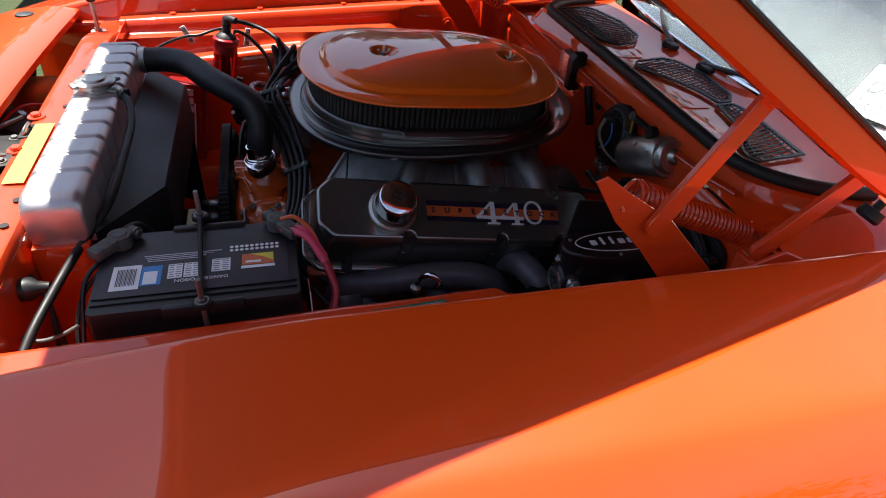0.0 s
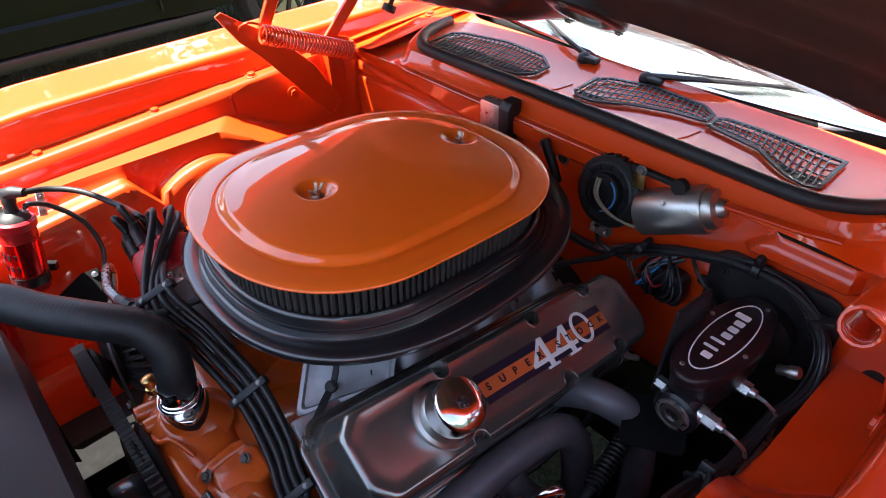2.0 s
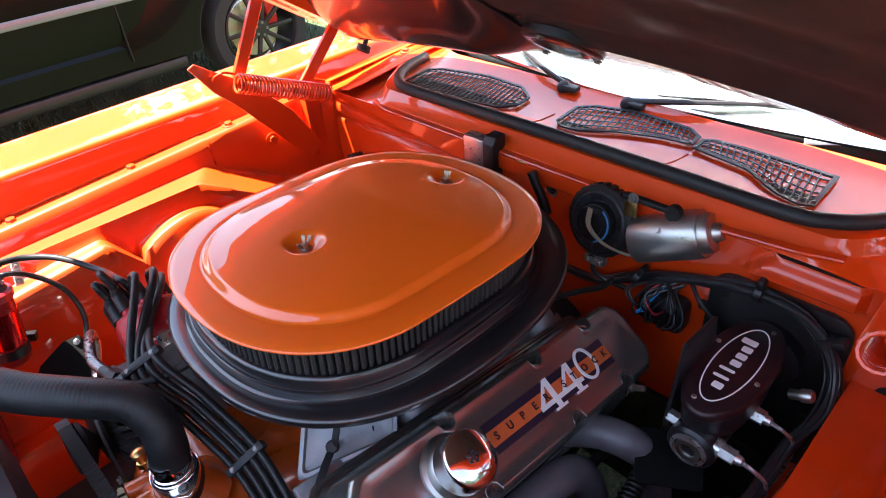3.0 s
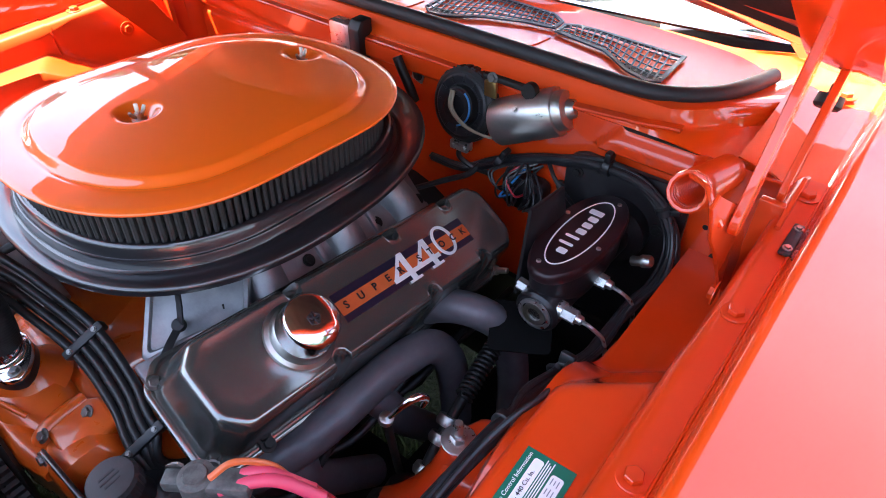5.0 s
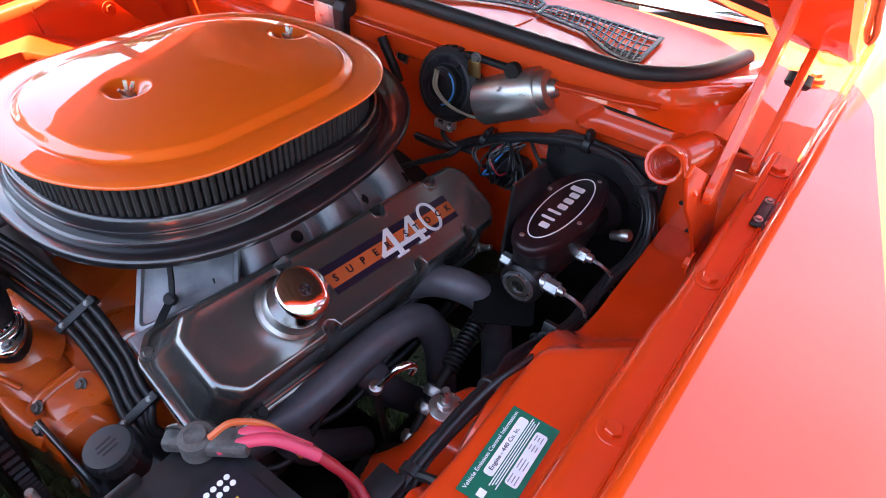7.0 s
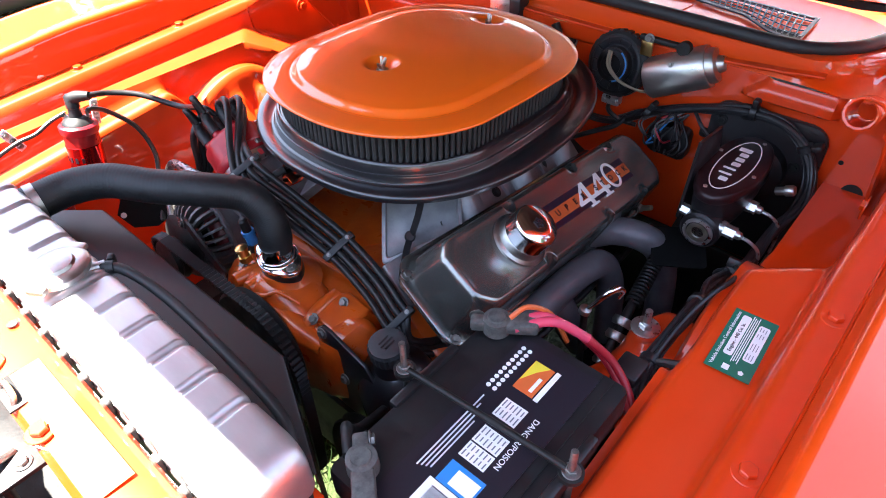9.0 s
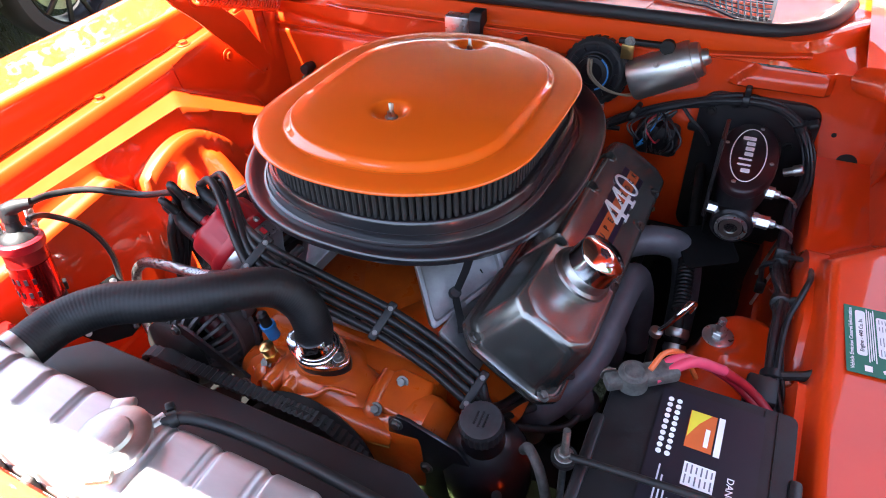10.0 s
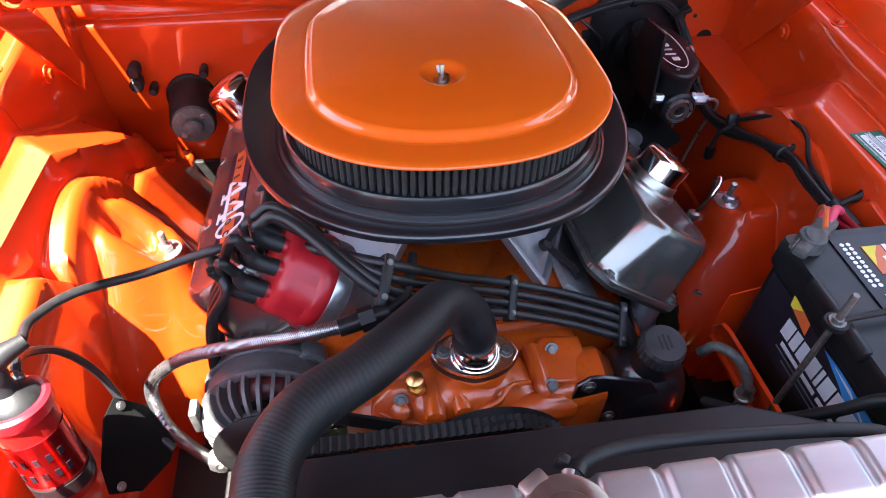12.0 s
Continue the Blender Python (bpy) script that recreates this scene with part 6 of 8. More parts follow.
    lug = axes((-0.400, 0.342, 0.628), (0, 1, 0), (-1, 0, 0.12))
    bm = prism(bmesh.new(), round_rect(0.034, 0.030, 0.008), -0.008, 0.008, lug, 0.003)
    box(bm, (-0.020, 0.006, -0.02), (0.026, 0.020, 0.04), 0.005, lug)
    part("lug", bm, ALU, g, "bare aluminium lug")
    shared("bolt", BOLT_STEEL, g, lug @ Matrix.Translation((0, 0, 0.010)))
    bm = box(bmesh.new(), (-0.372, 0.362, 0.690), (0.024, 0.010, 0.040), 0.003)
    part("terminal_block", bm, LEAD, g)


alternator()


def belt():
    """A ribbed belt round the alternator, pump and crank pulleys."""
    g = thing("drive_belt", (-0.475, 0.10, 0.55), "black cogged drive belt", "belt")
    a = [(0.250 + 0.042 * math.cos(t), 0.692 + 0.042 * math.sin(t)) for t in np.linspace(radians(-60), radians(105), 10)]
    b = [(0.022 + 0.094 * math.cos(t), 0.642 + 0.094 * math.sin(t)) for t in np.linspace(radians(105), radians(180), 7)]
    d = [(0.034 + 0.09 * math.cos(t), 0.40 + 0.09 * math.sin(t)) for t in np.linspace(radians(180), radians(320), 10)]
    ring = a + b + d
    dense = []
    for i, p in enumerate(ring):
        q = ring[(i + 1) % len(ring)]
        n = max(1, int(math.dist(p, q) / 0.0045))
        dense += [(p[0] + (q[0] - p[0]) * k / n, p[1] + (q[1] - p[1]) * k / n) for k in range(n)]
    cy, cz = 0.12, 0.55
    bm = bmesh.new()
    inner = []
    for i, (y, z) in enumerate(dense):
        f = 0.0018 if i % 2 else -0.0018
        l = math.hypot(y - cy, z - cz)
        inner.append((y + (y - cy) / l * f, z + (z - cz) / l * f))
    out = [(y + (y - cy) / math.hypot(y - cy, z - cz) * 0.006, z + (z - cz) / math.hypot(y - cy, z - cz) * 0.006) for y, z in inner]
    x0, x1 = -0.464, -0.446
    loops(bm, [[(x0, y, z) for y, z in inner], [(x0, y, z) for y, z in out], [(x1, y, z) for y, z in out], [(x1, y, z) for y, z in inner], [(x0, y, z) for y, z in inner]], (False, False))
    part("belt", bm, RUBBER, g, angle=25)


belt()

# ---------------------------------------------------------------- radiator and nose
def radiator():
    g = thing("radiator", (-0.64, -0.03, 0.45), "aluminium radiator with ribbed polished top tank", "radiator")
    bm = bmesh.new()
    y0, y1 = -0.345, 0.292
    rows = []
    n = 300
    for i in range(n + 1):
        y = y0 + (y1 - y0) * i / n
        e = min((y - y0), (y1 - y)) / 0.030
        k = math.sqrt(max(0.0, 1 - (1 - min(e, 1.0)) ** 2)) * 0.5 + 0.5
        rib = 0.0
        ph = (y - y0 - 0.03) / 0.052
        if 0.3 < ph < 11.6:
            d = abs(ph - round(ph)) * 0.052
            rib = 0.0042 * (1 - step(d, 0.0022, 0.0065))
        h = 0.070 * (0.45 + 0.55 * k) - rib
        w = 0.041 * (0.72 + 0.28 * k) - rib * 0.35
        sec = []
        for p, q in round_rect(2 * w, h, 0.0135, 5):
            sec.append((-0.641 + p, y, 0.860 + h / 2 + q))
        rows.append(sec)
    loops(bm, rows)
    part("top_tank", bm, TANK, g, "polished ribbed top tank", angle=60)
    bm = box(bmesh.new(), (-0.641, -0.026, 0.856), (0.084, 0.61, 0.012), 0.003)
    part("header_plate", bm, TANK, g)
    for i in range(13):
        bm = bmesh.new()
        y = -0.31 + 0.0485 * i
        box(bm, (-0.686, y, 0.868), (0.008, 0.012, 0.022), 0.002, Matrix.Translation((0, 0, 0)), 1)
        part("crimp_tab", bm, LEAD, g)
    bm = box(bmesh.new(), (-0.641, -0.026, 0.63), (0.055, 0.62, 0.45), 0.003)
    part("core", bm, DARK_IRON, g, "dark finned core")
    for s in (-0.345, 0.293):
        part("side_bracket", box(bmesh.new(), (-0.641, s, 0.63), (0.075, 0.018, 0.46), 0.003), ORANGE_BAY, g)
    bm = lathe(bmesh.new(), [(0.022, 0), (0.022, 0.016), (0.030, 0.020), (0.030, 0.024)], up_at((-0.641, 0.026, 0.918), (0, 0, 1)), 32)
    tube(bm, [(-0.641, 0.026, 0.929), (-0.60, 0.012, 0.927)], 0.006, 10, 3)
    part("filler_neck", bm, TANK, g)
    m = up_at((-0.641, 0.026, 0.939), (0, 0, 1))
    bm = lathe(bmesh.new(), [(0.033, 0), (0.0335, 0.006), (0.030, 0.009), (0.020, 0.0095), (0.018, 0.013), (0.010, 0.0145)], m, 40)
    for a in (30, 210):
        box(bm, (0.034, 0, 0.004), (0.014, 0.022, 0.008), 0.003, m @ Matrix.Rotation(radians(a), 4, "Z"))
    part("pressure_cap", bm, STEEL, g, "steel pressure cap")
    bm = lathe(bmesh.new(), [(0.022, 0), (0.022, 0.05), (0.024, 0.052)], axes((-0.645, 0.245, 0.901), (0, 1, 0), (1, -0.1, 0)), 28)
    part("outlet", bm, TANK, g)
    # overflow tube along the tank
    bm = tube(bmesh.new(), [(-0.605, 0.014, 0.927), (-0.588, -0.01, 0.921), (-0.577, -0.07, 0.907), (-0.578, -0.18, 0.897), (-0.583, -0.27, 0.885), (-0.60, -0.31, 0.868), (-0.622, -0.36, 0.852), (-0.642, -0.42, 0.836), (-0.662, -0.49, 0.815), (-0.675, -0.54, 0.78), (-0.675, -0.56, 0.70)], 0.0062, 12, 10)
    part("overflow_tube", bm, RUBBER, g, "black overflow tube")
    bm = bmesh.new()
    band(bm, (-0.598, 0.006, 0.925), (0.8, -0.6, -0.1), 0.0064, 0.008)
    part("tube_clip", bm, BLACK_PLASTIC, g)


radiator()


def shroud():
    g = thing("fan_shroud", (-0.555, 0.02, 0.50), "matte black sheet-metal fan shroud", "fan shroud")
    xr, zr = -0.525, 0.848
    xf, zf = -0.598, 0.868
    top = [(xf, 0.285, zf), (xf, -0.335, zf), (xr, -0.185, zr), (xr, 0.235, zr)]
    bm = bmesh.new()
    t = [Vector(p) for p in top]
    sheet(bm, [[t[0].lerp(t[1], i / 20) for i in range(21)], [t[0].lerp(t[1], i / 20).lerp(t[3].lerp(t[2], i / 20), 0.5) for i in range(21)], [t[3].lerp(t[2], i / 20) for i in range(21)], [t[3].lerp(t[2], i / 20) + Vector((0.004, 0, -0.006)) for i in range(21)], [t[3].lerp(t[2], i / 20) + Vector((0.006, 0, -0.10)) for i in range(21)]], 0.0016)
    part("top_panel", bm, SHROUD, g)
    for a, b, low in ((t[1], t[2], 0.55), (t[0], t[3], 0.55)):
        bm = bmesh.new()
        sheet(bm, [[a, b], [Vector((a.x, a.y, low)), Vector((b.x, b.y, low))]], 0.0016)
        part("side_panel", bm, SHROUD, g)


shroud()


def core_support():
    g = thing("radiator_support", (-0.72, 0, 0.45), "orange radiator support panel across the nose", "radiator support", kind="structure")
    bm = bmesh.new()
    rows = []
    for y in np.linspace(-0.64, 0.64, 50):
        z = 0.882 - 0.03 * step(abs(y), 0.40, 0.62)
        prof = [(-0.688, -0.10), (-0.688, -0.004), (-0.692, 0.004), (-0.698, 0.006), (-0.735, 0.008), (-0.748, 0.006), (-0.755, -0.002), (-0.757, -0.05)]
        rows.append([(x, y, z + h) for x, h in prof])
    sheet(bm, rows, 0.0015)
    part("top_bar", bm, ORANGE_BAY, g)
    for s in (-1, 1):
        bm = bmesh.new()
        rows = []
        for z in np.linspace(0.38, 0.87, 8):
            rows.append([(-0.688, s * y, z) for y in (0.290, 0.355, 0.42, 0.50, 0.655)])
        sheet(bm, rows, 0.0015)
        part("side_panel", bm, ORANGE_BAY, g)
    bm = box(bmesh.new(), (-0.722, -0.125, 0.8925), (0.030, 0.20, 0.0008))
    part("sticker", bm, plain("pale_orange_sticker", (0.72, 0.28, 0.07), 0.5), g, "pale faded sticker")
    for x, y in ((-0.72, -0.36), (-0.744, 0.009), (-0.744, -0.115)):
        shared("bolt", BOLT, g, up_at((x, y, 0.8905), (0, 0, 1)))
    # square latch pocket: dark well inside a folded rim
    bm = box(bmesh.new(), (-0.741, -0.045, 0.8895), (0.028, 0.050, 0.003), 0.001)
    well = part("latch_pocket", bm, DARK_IRON, g, "black latch opening")
    part("striker_loop", tube(bmesh.new(), [(-0.748, -0.062, 0.889), (-0.744, -0.058, 0.899), (-0.744, -0.034, 0.899), (-0.748, -0.030, 0.889)], 0.003, 8, 5), STEEL, well)
    for y in (-0.335, -0.27, 0.05, 0.22):
        bm = lathe(bmesh.new(), [(0.006, 0), (0.006, 0.001)], up_at((-0.705, y, 0.8905), (0, 0, 1)), 14)
        part("hole", bm, DARK_IRON, g)


core_support()


def hood_bumper(y):
    g = thing("hood_bumper", (-0.745, y, 0.88), "threaded hood bumper rod with washers on the radiator support", "bumper", "hood bumpers")
    z = 0.876 - 0.03 * step(abs(y), 0.40, 0.62)
    m = up_at((-0.735, y, z + 0.012), (0, 0, 1))
    part("rod", lathe(bmesh.new(), [(0.005, -0.02), (0.005, 0.075), (0.004, 0.078)], m, 12), STEEL, g)
    part("washer", lathe(bmesh.new(), [(0.017, 0.0), (0.017, 0.002), (0.009, 0.003)], m, 24), STEEL, g)
    part("nut", lathe(bmesh.new(), [(0.0085, 0.003), (0.0085, 0.009)], m, 6), BOLT_DULL, g)
    part("rubber_tip", lathe(bmesh.new(), [(0.009, 0.07), (0.012, 0.074), (0.012, 0.088), (0.009, 0.091)], m, 20), RUBBER, g)


hood_bumper(0.53)
hood_bumper(-0.53)


def nose():
    g = thing("nose_panel", (-0.95, 0, 0.5), "orange header panel and dark grille cavity ahead of the radiator", "nose panel")
    bm = bmesh.new()
    rows = []
    for y in np.linspace(-0.66, 0.66, 44):
        b = 0.024 * (y / 0.66) ** 2
        rows.append([(x + b, y, z) for x, z in ((-0.822, 0.868), (-0.820, 0.884), (-0.826, 0.888), (-0.88, 0.892), (-0.96, 0.886), (-1.03, 0.865), (-1.06, 0.82), (-1.065, 0.76))])
    sheet(bm, rows, 0.002)
    part("header", bm, ORANGE, g)
    bm = bmesh.new()
    sheet(bm, [[(-0.76, y, 0.70) for y in np.linspace(-0.62, 0.62, 4)], [(-1.04, y, 0.70) for y in np.linspace(-0.62, 0.62, 4)]], 0.004)
    part("cavity_floor", bm, DARK_IRON, g)
    for y in (-0.52, -0.36, 0.36, 0.52):
        bm = lathe(bmesh.new(), [(0.085, 0.0), (0.08, 0.05), (0.05, 0.09), (0.03, 0.10)], axes((-1.0, y, 0.79), (0, 1, 0), (1, 0, 0)), 28)
        part("lamp_bucket", bm, DARK_IRON, g, "dark headlamp bucket")
    for s in (-1, 1):
        bm = box(bmesh.new(), (-0.815, s * 0.645, 0.845), (0.15, 0.03, 0.03), 0.006)
        part("corner_brace", bm, ORANGE_BAY, g)
    bm = box(bmesh.new(), (-0.83, 0.33, 0.80), (0.10, 0.20, 0.004), 0.001)
    part("baffle", bm, BRASS, g, "dull yellow baffle plate")
    bm = tube(bmesh.new(), [(-0.88, 0.10, 0.79), (-0.84, 0.18, 0.83), (-0.80, 0.24, 0.81), (-0.77, 0.26, 0.75)], 0.003, 8, 6)
    part("horn_wire", bm, RED_CABLE, g)
    bm = lathe(bmesh.new(), [(0.022, 0), (0.020, 0.01), (0.013, 0.012)], up_at((-0.905, 0.60, 0.882), (0, 0, 1)), 24)
    part("rubber_bumper", bm, RUBBER, g)


nose()


def hood_latch():
    g = thing("hood_latch", (-0.79, -0.08, 0.83), "bright metal hood latch with spring and horn wires", "hood latch")
    bm = box(bmesh.new(), (-0.775, -0.08, 0.872), (0.05, 0.11, 0.006), 0.002)
    box(bm, (-0.795, -0.08, 0.84), (0.006, 0.09, 0.06), 0.002)
    part("plate", bm, DARK_IRON, g)
    bm = helix((-0.78, -0.06, 0.80), (-0.78, -0.06, 0.87), 0.012, 9, 0.002, bmesh.new())
    part("spring", bm, STEEL, g)
    bm = tube(bmesh.new(), [(-0.77, -0.10, 0.875), (-0.80, -0.11, 0.885), (-0.83, -0.10, 0.875), (-0.84, -0.09, 0.85)], 0.004, 8, 5)
    part("hook", bm, STEEL, g)
    bm = bmesh.new()
    tube(bm, [(-0.80, 0.10, 0.85), (-0.83, 0.0, 0.86), (-0.82, -0.15, 0.84), (-0.80, -0.30, 0.83)], 0.005, 8, 6)
    part("wire", bm, WIRE, g)
    for y in (-0.12, -0.04):
        shared("bolt", BOLT_STEEL, g, up_at((-0.77, y, 0.875), (0, 0, 1)))


hood_latch()


def horn(y):
    g = thing("horn", (-0.85, y, 0.72), "black disc horn in the nose", "horn", "horns")
    m = axes((-0.85, y, 0.79), (0, 1, 0), (0.5, 0, 0.85))
    bm = lathe(bmesh.new(), [(0.02, -0.02), (0.052, -0.012), (0.056, 0.0), (0.050, 0.010), (0.03, 0.016), (0.012, 0.02)], m, 36)
    part("body", bm, DARK_IRON, g)
    bm = lathe(bmesh.new(), [(0.008, 0.018), (0.008, 0.03)], m, 6)
    part("nut", bm, STEEL, g)
    bm = box(bmesh.new(), (-0.85, y, 0.735), (0.03, 0.03, 0.09), 0.004)
    part("bracket", bm, STEEL, g)


horn(-0.22)
horn(0.20)


# ---------------------------------------------------------------- battery
def battery():
    g = thing("battery", (-0.455, -0.420, 0.62), "black car battery with white and blue labels, clamped down", "battery")
    X0, X1, Y0, Y1, ZT = -0.586, -0.326, -0.506, -0.334, 0.860
    cx, cy = (X0 + X1) / 2, (Y0 + Y1) / 2
    bm = bmesh.new()
    loops(bm, [[(cx + x * f, cy + y * f, z) for x, y in round_rect(X1 - X0, Y1 - Y0, 0.008, 4)] for f, z in ((0.95, 0.655), (0.955, 0.66), (0.96, 0.815), (0.985, 0.818), (1.0, 0.822), (1.0, 0.852), (0.992, 0.858), (0.985, ZT))])
    part("case", bm, BATTERY, g, "black plastic case", angle=50)
    bm = bmesh.new()
    box(bm, (cx, -0.488, ZT + 0.001), (0.250, 0.0015, 0.0018))
    box(bm, (cx, -0.476, ZT + 0.001), (0.250, 0.001, 0.0018))
    part("lid_seam", bm, DARK_IRON, g)
    # printed lid label: long axis along the battery, read from the engine side
    m = axes((cx, -0.436, ZT + 0.0015), (1, 0, 0), (0, 0, 1))
    bm = box(bmesh.new(), (-0.002, 0.006, 0), (0.236, 0.094, 0.0008), m=m)
    lab = part("top_label", bm, BLACK_PRINT, g, "printed lid label")
    bm = box(bmesh.new(), (-0.090, -0.003, 0.0006), (0.035, 0.050, 0.0005), m=m)
    part("code_panel", bm, WHITE, lab, "white panel with bar code")
    bm = bmesh.new()
    for k in range(13):
        box(bm, (-0.1005 + 0.0018 * k, -0.003, 0.0011), (0.0006 + 0.0005 * (k % 3 == 0), 0.034, 0.0004), m=m)
    part("bar_code", bm, BLACK_PRINT, lab)
    for x, y, w, h in ((0.028, 0.0065, 0.024, 0.027), (-0.0085, 0.002, 0.021, 0.030), (-0.030, 0.002, 0.018, 0.030)):
        bm = box(bmesh.new(), (x, y, 0.0006), (w, h, 0.0005), m=m)
        part("white_panel", bm, WHITE, lab)
        bm = bmesh.new()
        for k in range(6):
            for t in (-1, 1):
                box(bm, (x + t * w * 0.235, y + h * (0.40 - 0.16 * k), 0.0011), (w * (0.38 if (k + t) % 3 else 0.28), 0.0013, 0.0004), m=m)
        part("print_block", bm, TRIM_GREY, lab)
    bm = box(bmesh.new(), (-0.059, -0.003, 0.0006), (0.025, 0.040, 0.0005), m=m)
    part("blue_panel", bm, BLUE_PRINT, lab)
    bm = box(bmesh.new(), (-0.060, -0.008, 0.0011), (0.017, 0.026, 0.0004), m=m)
    part("blue_note", bm, WHITE, lab)
    for r, y in enumerate((0.0395, 0.0355, 0.0315, 0.0275)):
        bm = box(bmesh.new(), (-0.022 - 0.004 * r, y, 0.0009), (0.100 - 0.012 * r, 0.0015, 0.0004), m=m)
        part("fine_print", bm, PALE, lab)
    bm = bmesh.new()
    for r in range(2):
        for k in range(10):
            lathe(bm, [(0.0026, 0.0005), (0.0026, 0.0011)], m @ Matrix.Translation((0.041 + 0.0068 * k, 0.036 + 0.0080 * r, 0)), 10)
    part("date_dot", bm, WHITE, lab)
    bm = box(bmesh.new(), (0.076, 0.012, 0.0009), (0.042, 0.024, 0.0005), m=m)
    part("logo_panel", bm, ORANGE_PRINT, lab)
    bm = prism(bmesh.new(), [(0.066, 0.0235), (0.0965, 0.0235), (0.0965, 0.005), (0.084, 0.0145)], 0.0011, 0.0015, m)
    part("logo_corner", bm, YELLOW_PRINT, lab)
    bm = box(bmesh.new(), (0.076, -0.0045, 0.0009), (0.044, 0.0055, 0.0004), m=m)
    part("logo_bar", bm, WHITE, lab)
    bm = box(bmesh.new(), (0.070, 0.006, 0.0014), (0.020, 0.0040, 0.0004), m=m)
    part("logo_bar", bm, WHITE, lab)
    text("lettering", "DANGER/POISON", 0.0085, WHITE, lab, m @ Matrix.Translation((0.004, -0.0195, 0.0011)) @ Matrix.Rotation(math.pi, 4, "Z"))
    # end label with the slanted brand bar
    fm = axes((cx, Y1 - 0.0025, 0.762), (-1, 0, 0), (0, 1, 0))
    bm = box(bmesh.new(), (0.0, 0.004, 0.0), (0.228, 0.092, 0.0008), m=fm)
    fl = part("front_label", bm, BLACK_PRINT, g, "black label with silver bars")
    bm = prism(bmesh.new(), [(0.0, 0.048), (0.03, 0.050), (0.085, 0.046), (0.092, 0.030), (0.094, 0.006), (0.080, 0.008), (0.040, 0.034)], 0.0005, 0.0009, fm)
    part("blue_flash", bm, BLUE_PRINT, fl, "blue flash")
    bm = prism(bmesh.new(), [(0.02, 0.047), (0.05, 0.046), (0.082, 0.034), (0.084, 0.030), (0.055, 0.041)], 0.0010, 0.0013, fm)
    part("light_streak", bm, PALE, fl)
    x = -0.060
    for w in (0.016, 0.012, 0.018, 0.014, 0.006, 0.017, 0.016, 0.021):
        bm = prism(bmesh.new(), [(x, 0.003), (x + w, 0.0032), (x + w + 0.001, 0.0305), (x + 0.001, 0.030)], 0.0013, 0.0017, fm)
        part("silver_block", bm, PALE, fl)
        x += w + 0.0028
    x = -0.050
    for w in (0.040, 0.026, 0.032):
        bm = box(bmesh.new(), (x + w / 2, -0.0065, 0.0012), (w, 0.0065, 0.0004), m=fm)
        part("silver_bar", bm, PALE, fl)
        x += w + 0.005
    for k in range(2):
        bm = box(bmesh.new(), (0.0 + 0.008 * k, -0.017 - 0.008 * k, 0.0012), (0.11 - 0.02 * k, 0.0022, 0.0004), m=fm)
        part("fine_line", bm, TRIM_GREY, fl)
    bm = prism(bmesh.new(), [(-0.070, 0.060), (-0.032, 0.052), (-0.030, 0.034), (-0.066, 0.044)], 0.0012, 0.0016, fm)
    part("logo_panel", bm, ORANGE_PRINT, fl)
    bm = prism(bmesh.new(), [(-0.070, 0.060), (-0.048, 0.0555), (-0.062, 0.044), (-0.067, 0.044)], 0.0018, 0.0021, fm)
    part("logo_corner", bm, YELLOW_PRINT, fl)
    # hold-down
    A, B = Vector((-0.460, -0.3165, 0.868)), Vector((-0.447, -0.512, 0.868))
    bm = bmesh.new()
    d = (B - A).normalized()
    tube(bm, [A, A + d * 0.02 + Vector((0, 0, 0.004)), B - d * 0.02 + Vector((0, 0, 0.004)), B], [0.0042, 0.0036, 0.0036, 0.0042], 10, 4)
    for p in (A, B):
        lathe(bm, [(0.012, -0.003), (0.012, 0.003), (0.0055, 0.003), (0.0055, -0.003)], up_at(p, (0, 0, 1)), 20, (False, False))
    part("hold_down", bm, DARK_IRON, g, "dark steel hold-down rod")
    for p, top in ((A, 0.912), (B, 0.905)):
        bm = lathe(bmesh.new(), [(0.0036, -0.22), (0.0036, top - p.z - 0.001), (0.003, top - p.z)], up_at(p, (0, 0, 1)), 12)
        part("threaded_rod", bm, BOLT_DULL, g)
        shared("nut", bpy.data.meshes[BOLT_STEEL.name], g, up_at(p + Vector((0, 0, 0.003)), (0, 0, 1)))
    for y, s in ((Y1, 1), (Y0, -1)):
        bm = bmesh.new()
        box(bm, (-0.447, y + s * 0.001, 0.8545), (0.10, 0.012, 0.020), 0.004)
        part("grip", bm, BATTERY, g)
    # terminals
    for p, name, a in (((-0.350, -0.352, 0.868), "positive_clamp", 35), ((-0.562, -0.360, 0.866), "negative_clamp", -40)):
        m2 = Matrix.Translation(p) @ Matrix.Rotation(radians(a), 4, "Z")
        bm = lathe(bmesh.new(), [(0.016, -0.006), (0.015, 0.012), (0.0105, 0.013), (0.0095, 0.015)], m2, 24)
        box(bm, (0.0, -0.026, 0.004), (0.022, 0.040, 0.016), 0.004, m2)
        box(bm, (0.0, 0.020, 0.003), (0.016, 0.018, 0.014), 0.003, m2)
        part(name, bm, LEAD, g, "dull grey lead clamp")
        shared("bolt", BOLT_STEEL, g, m2 @ Matrix.Translation((0.008, 0.022, 0.004)) @ Matrix.Rotation(radians(90), 4, "Y"))


battery()


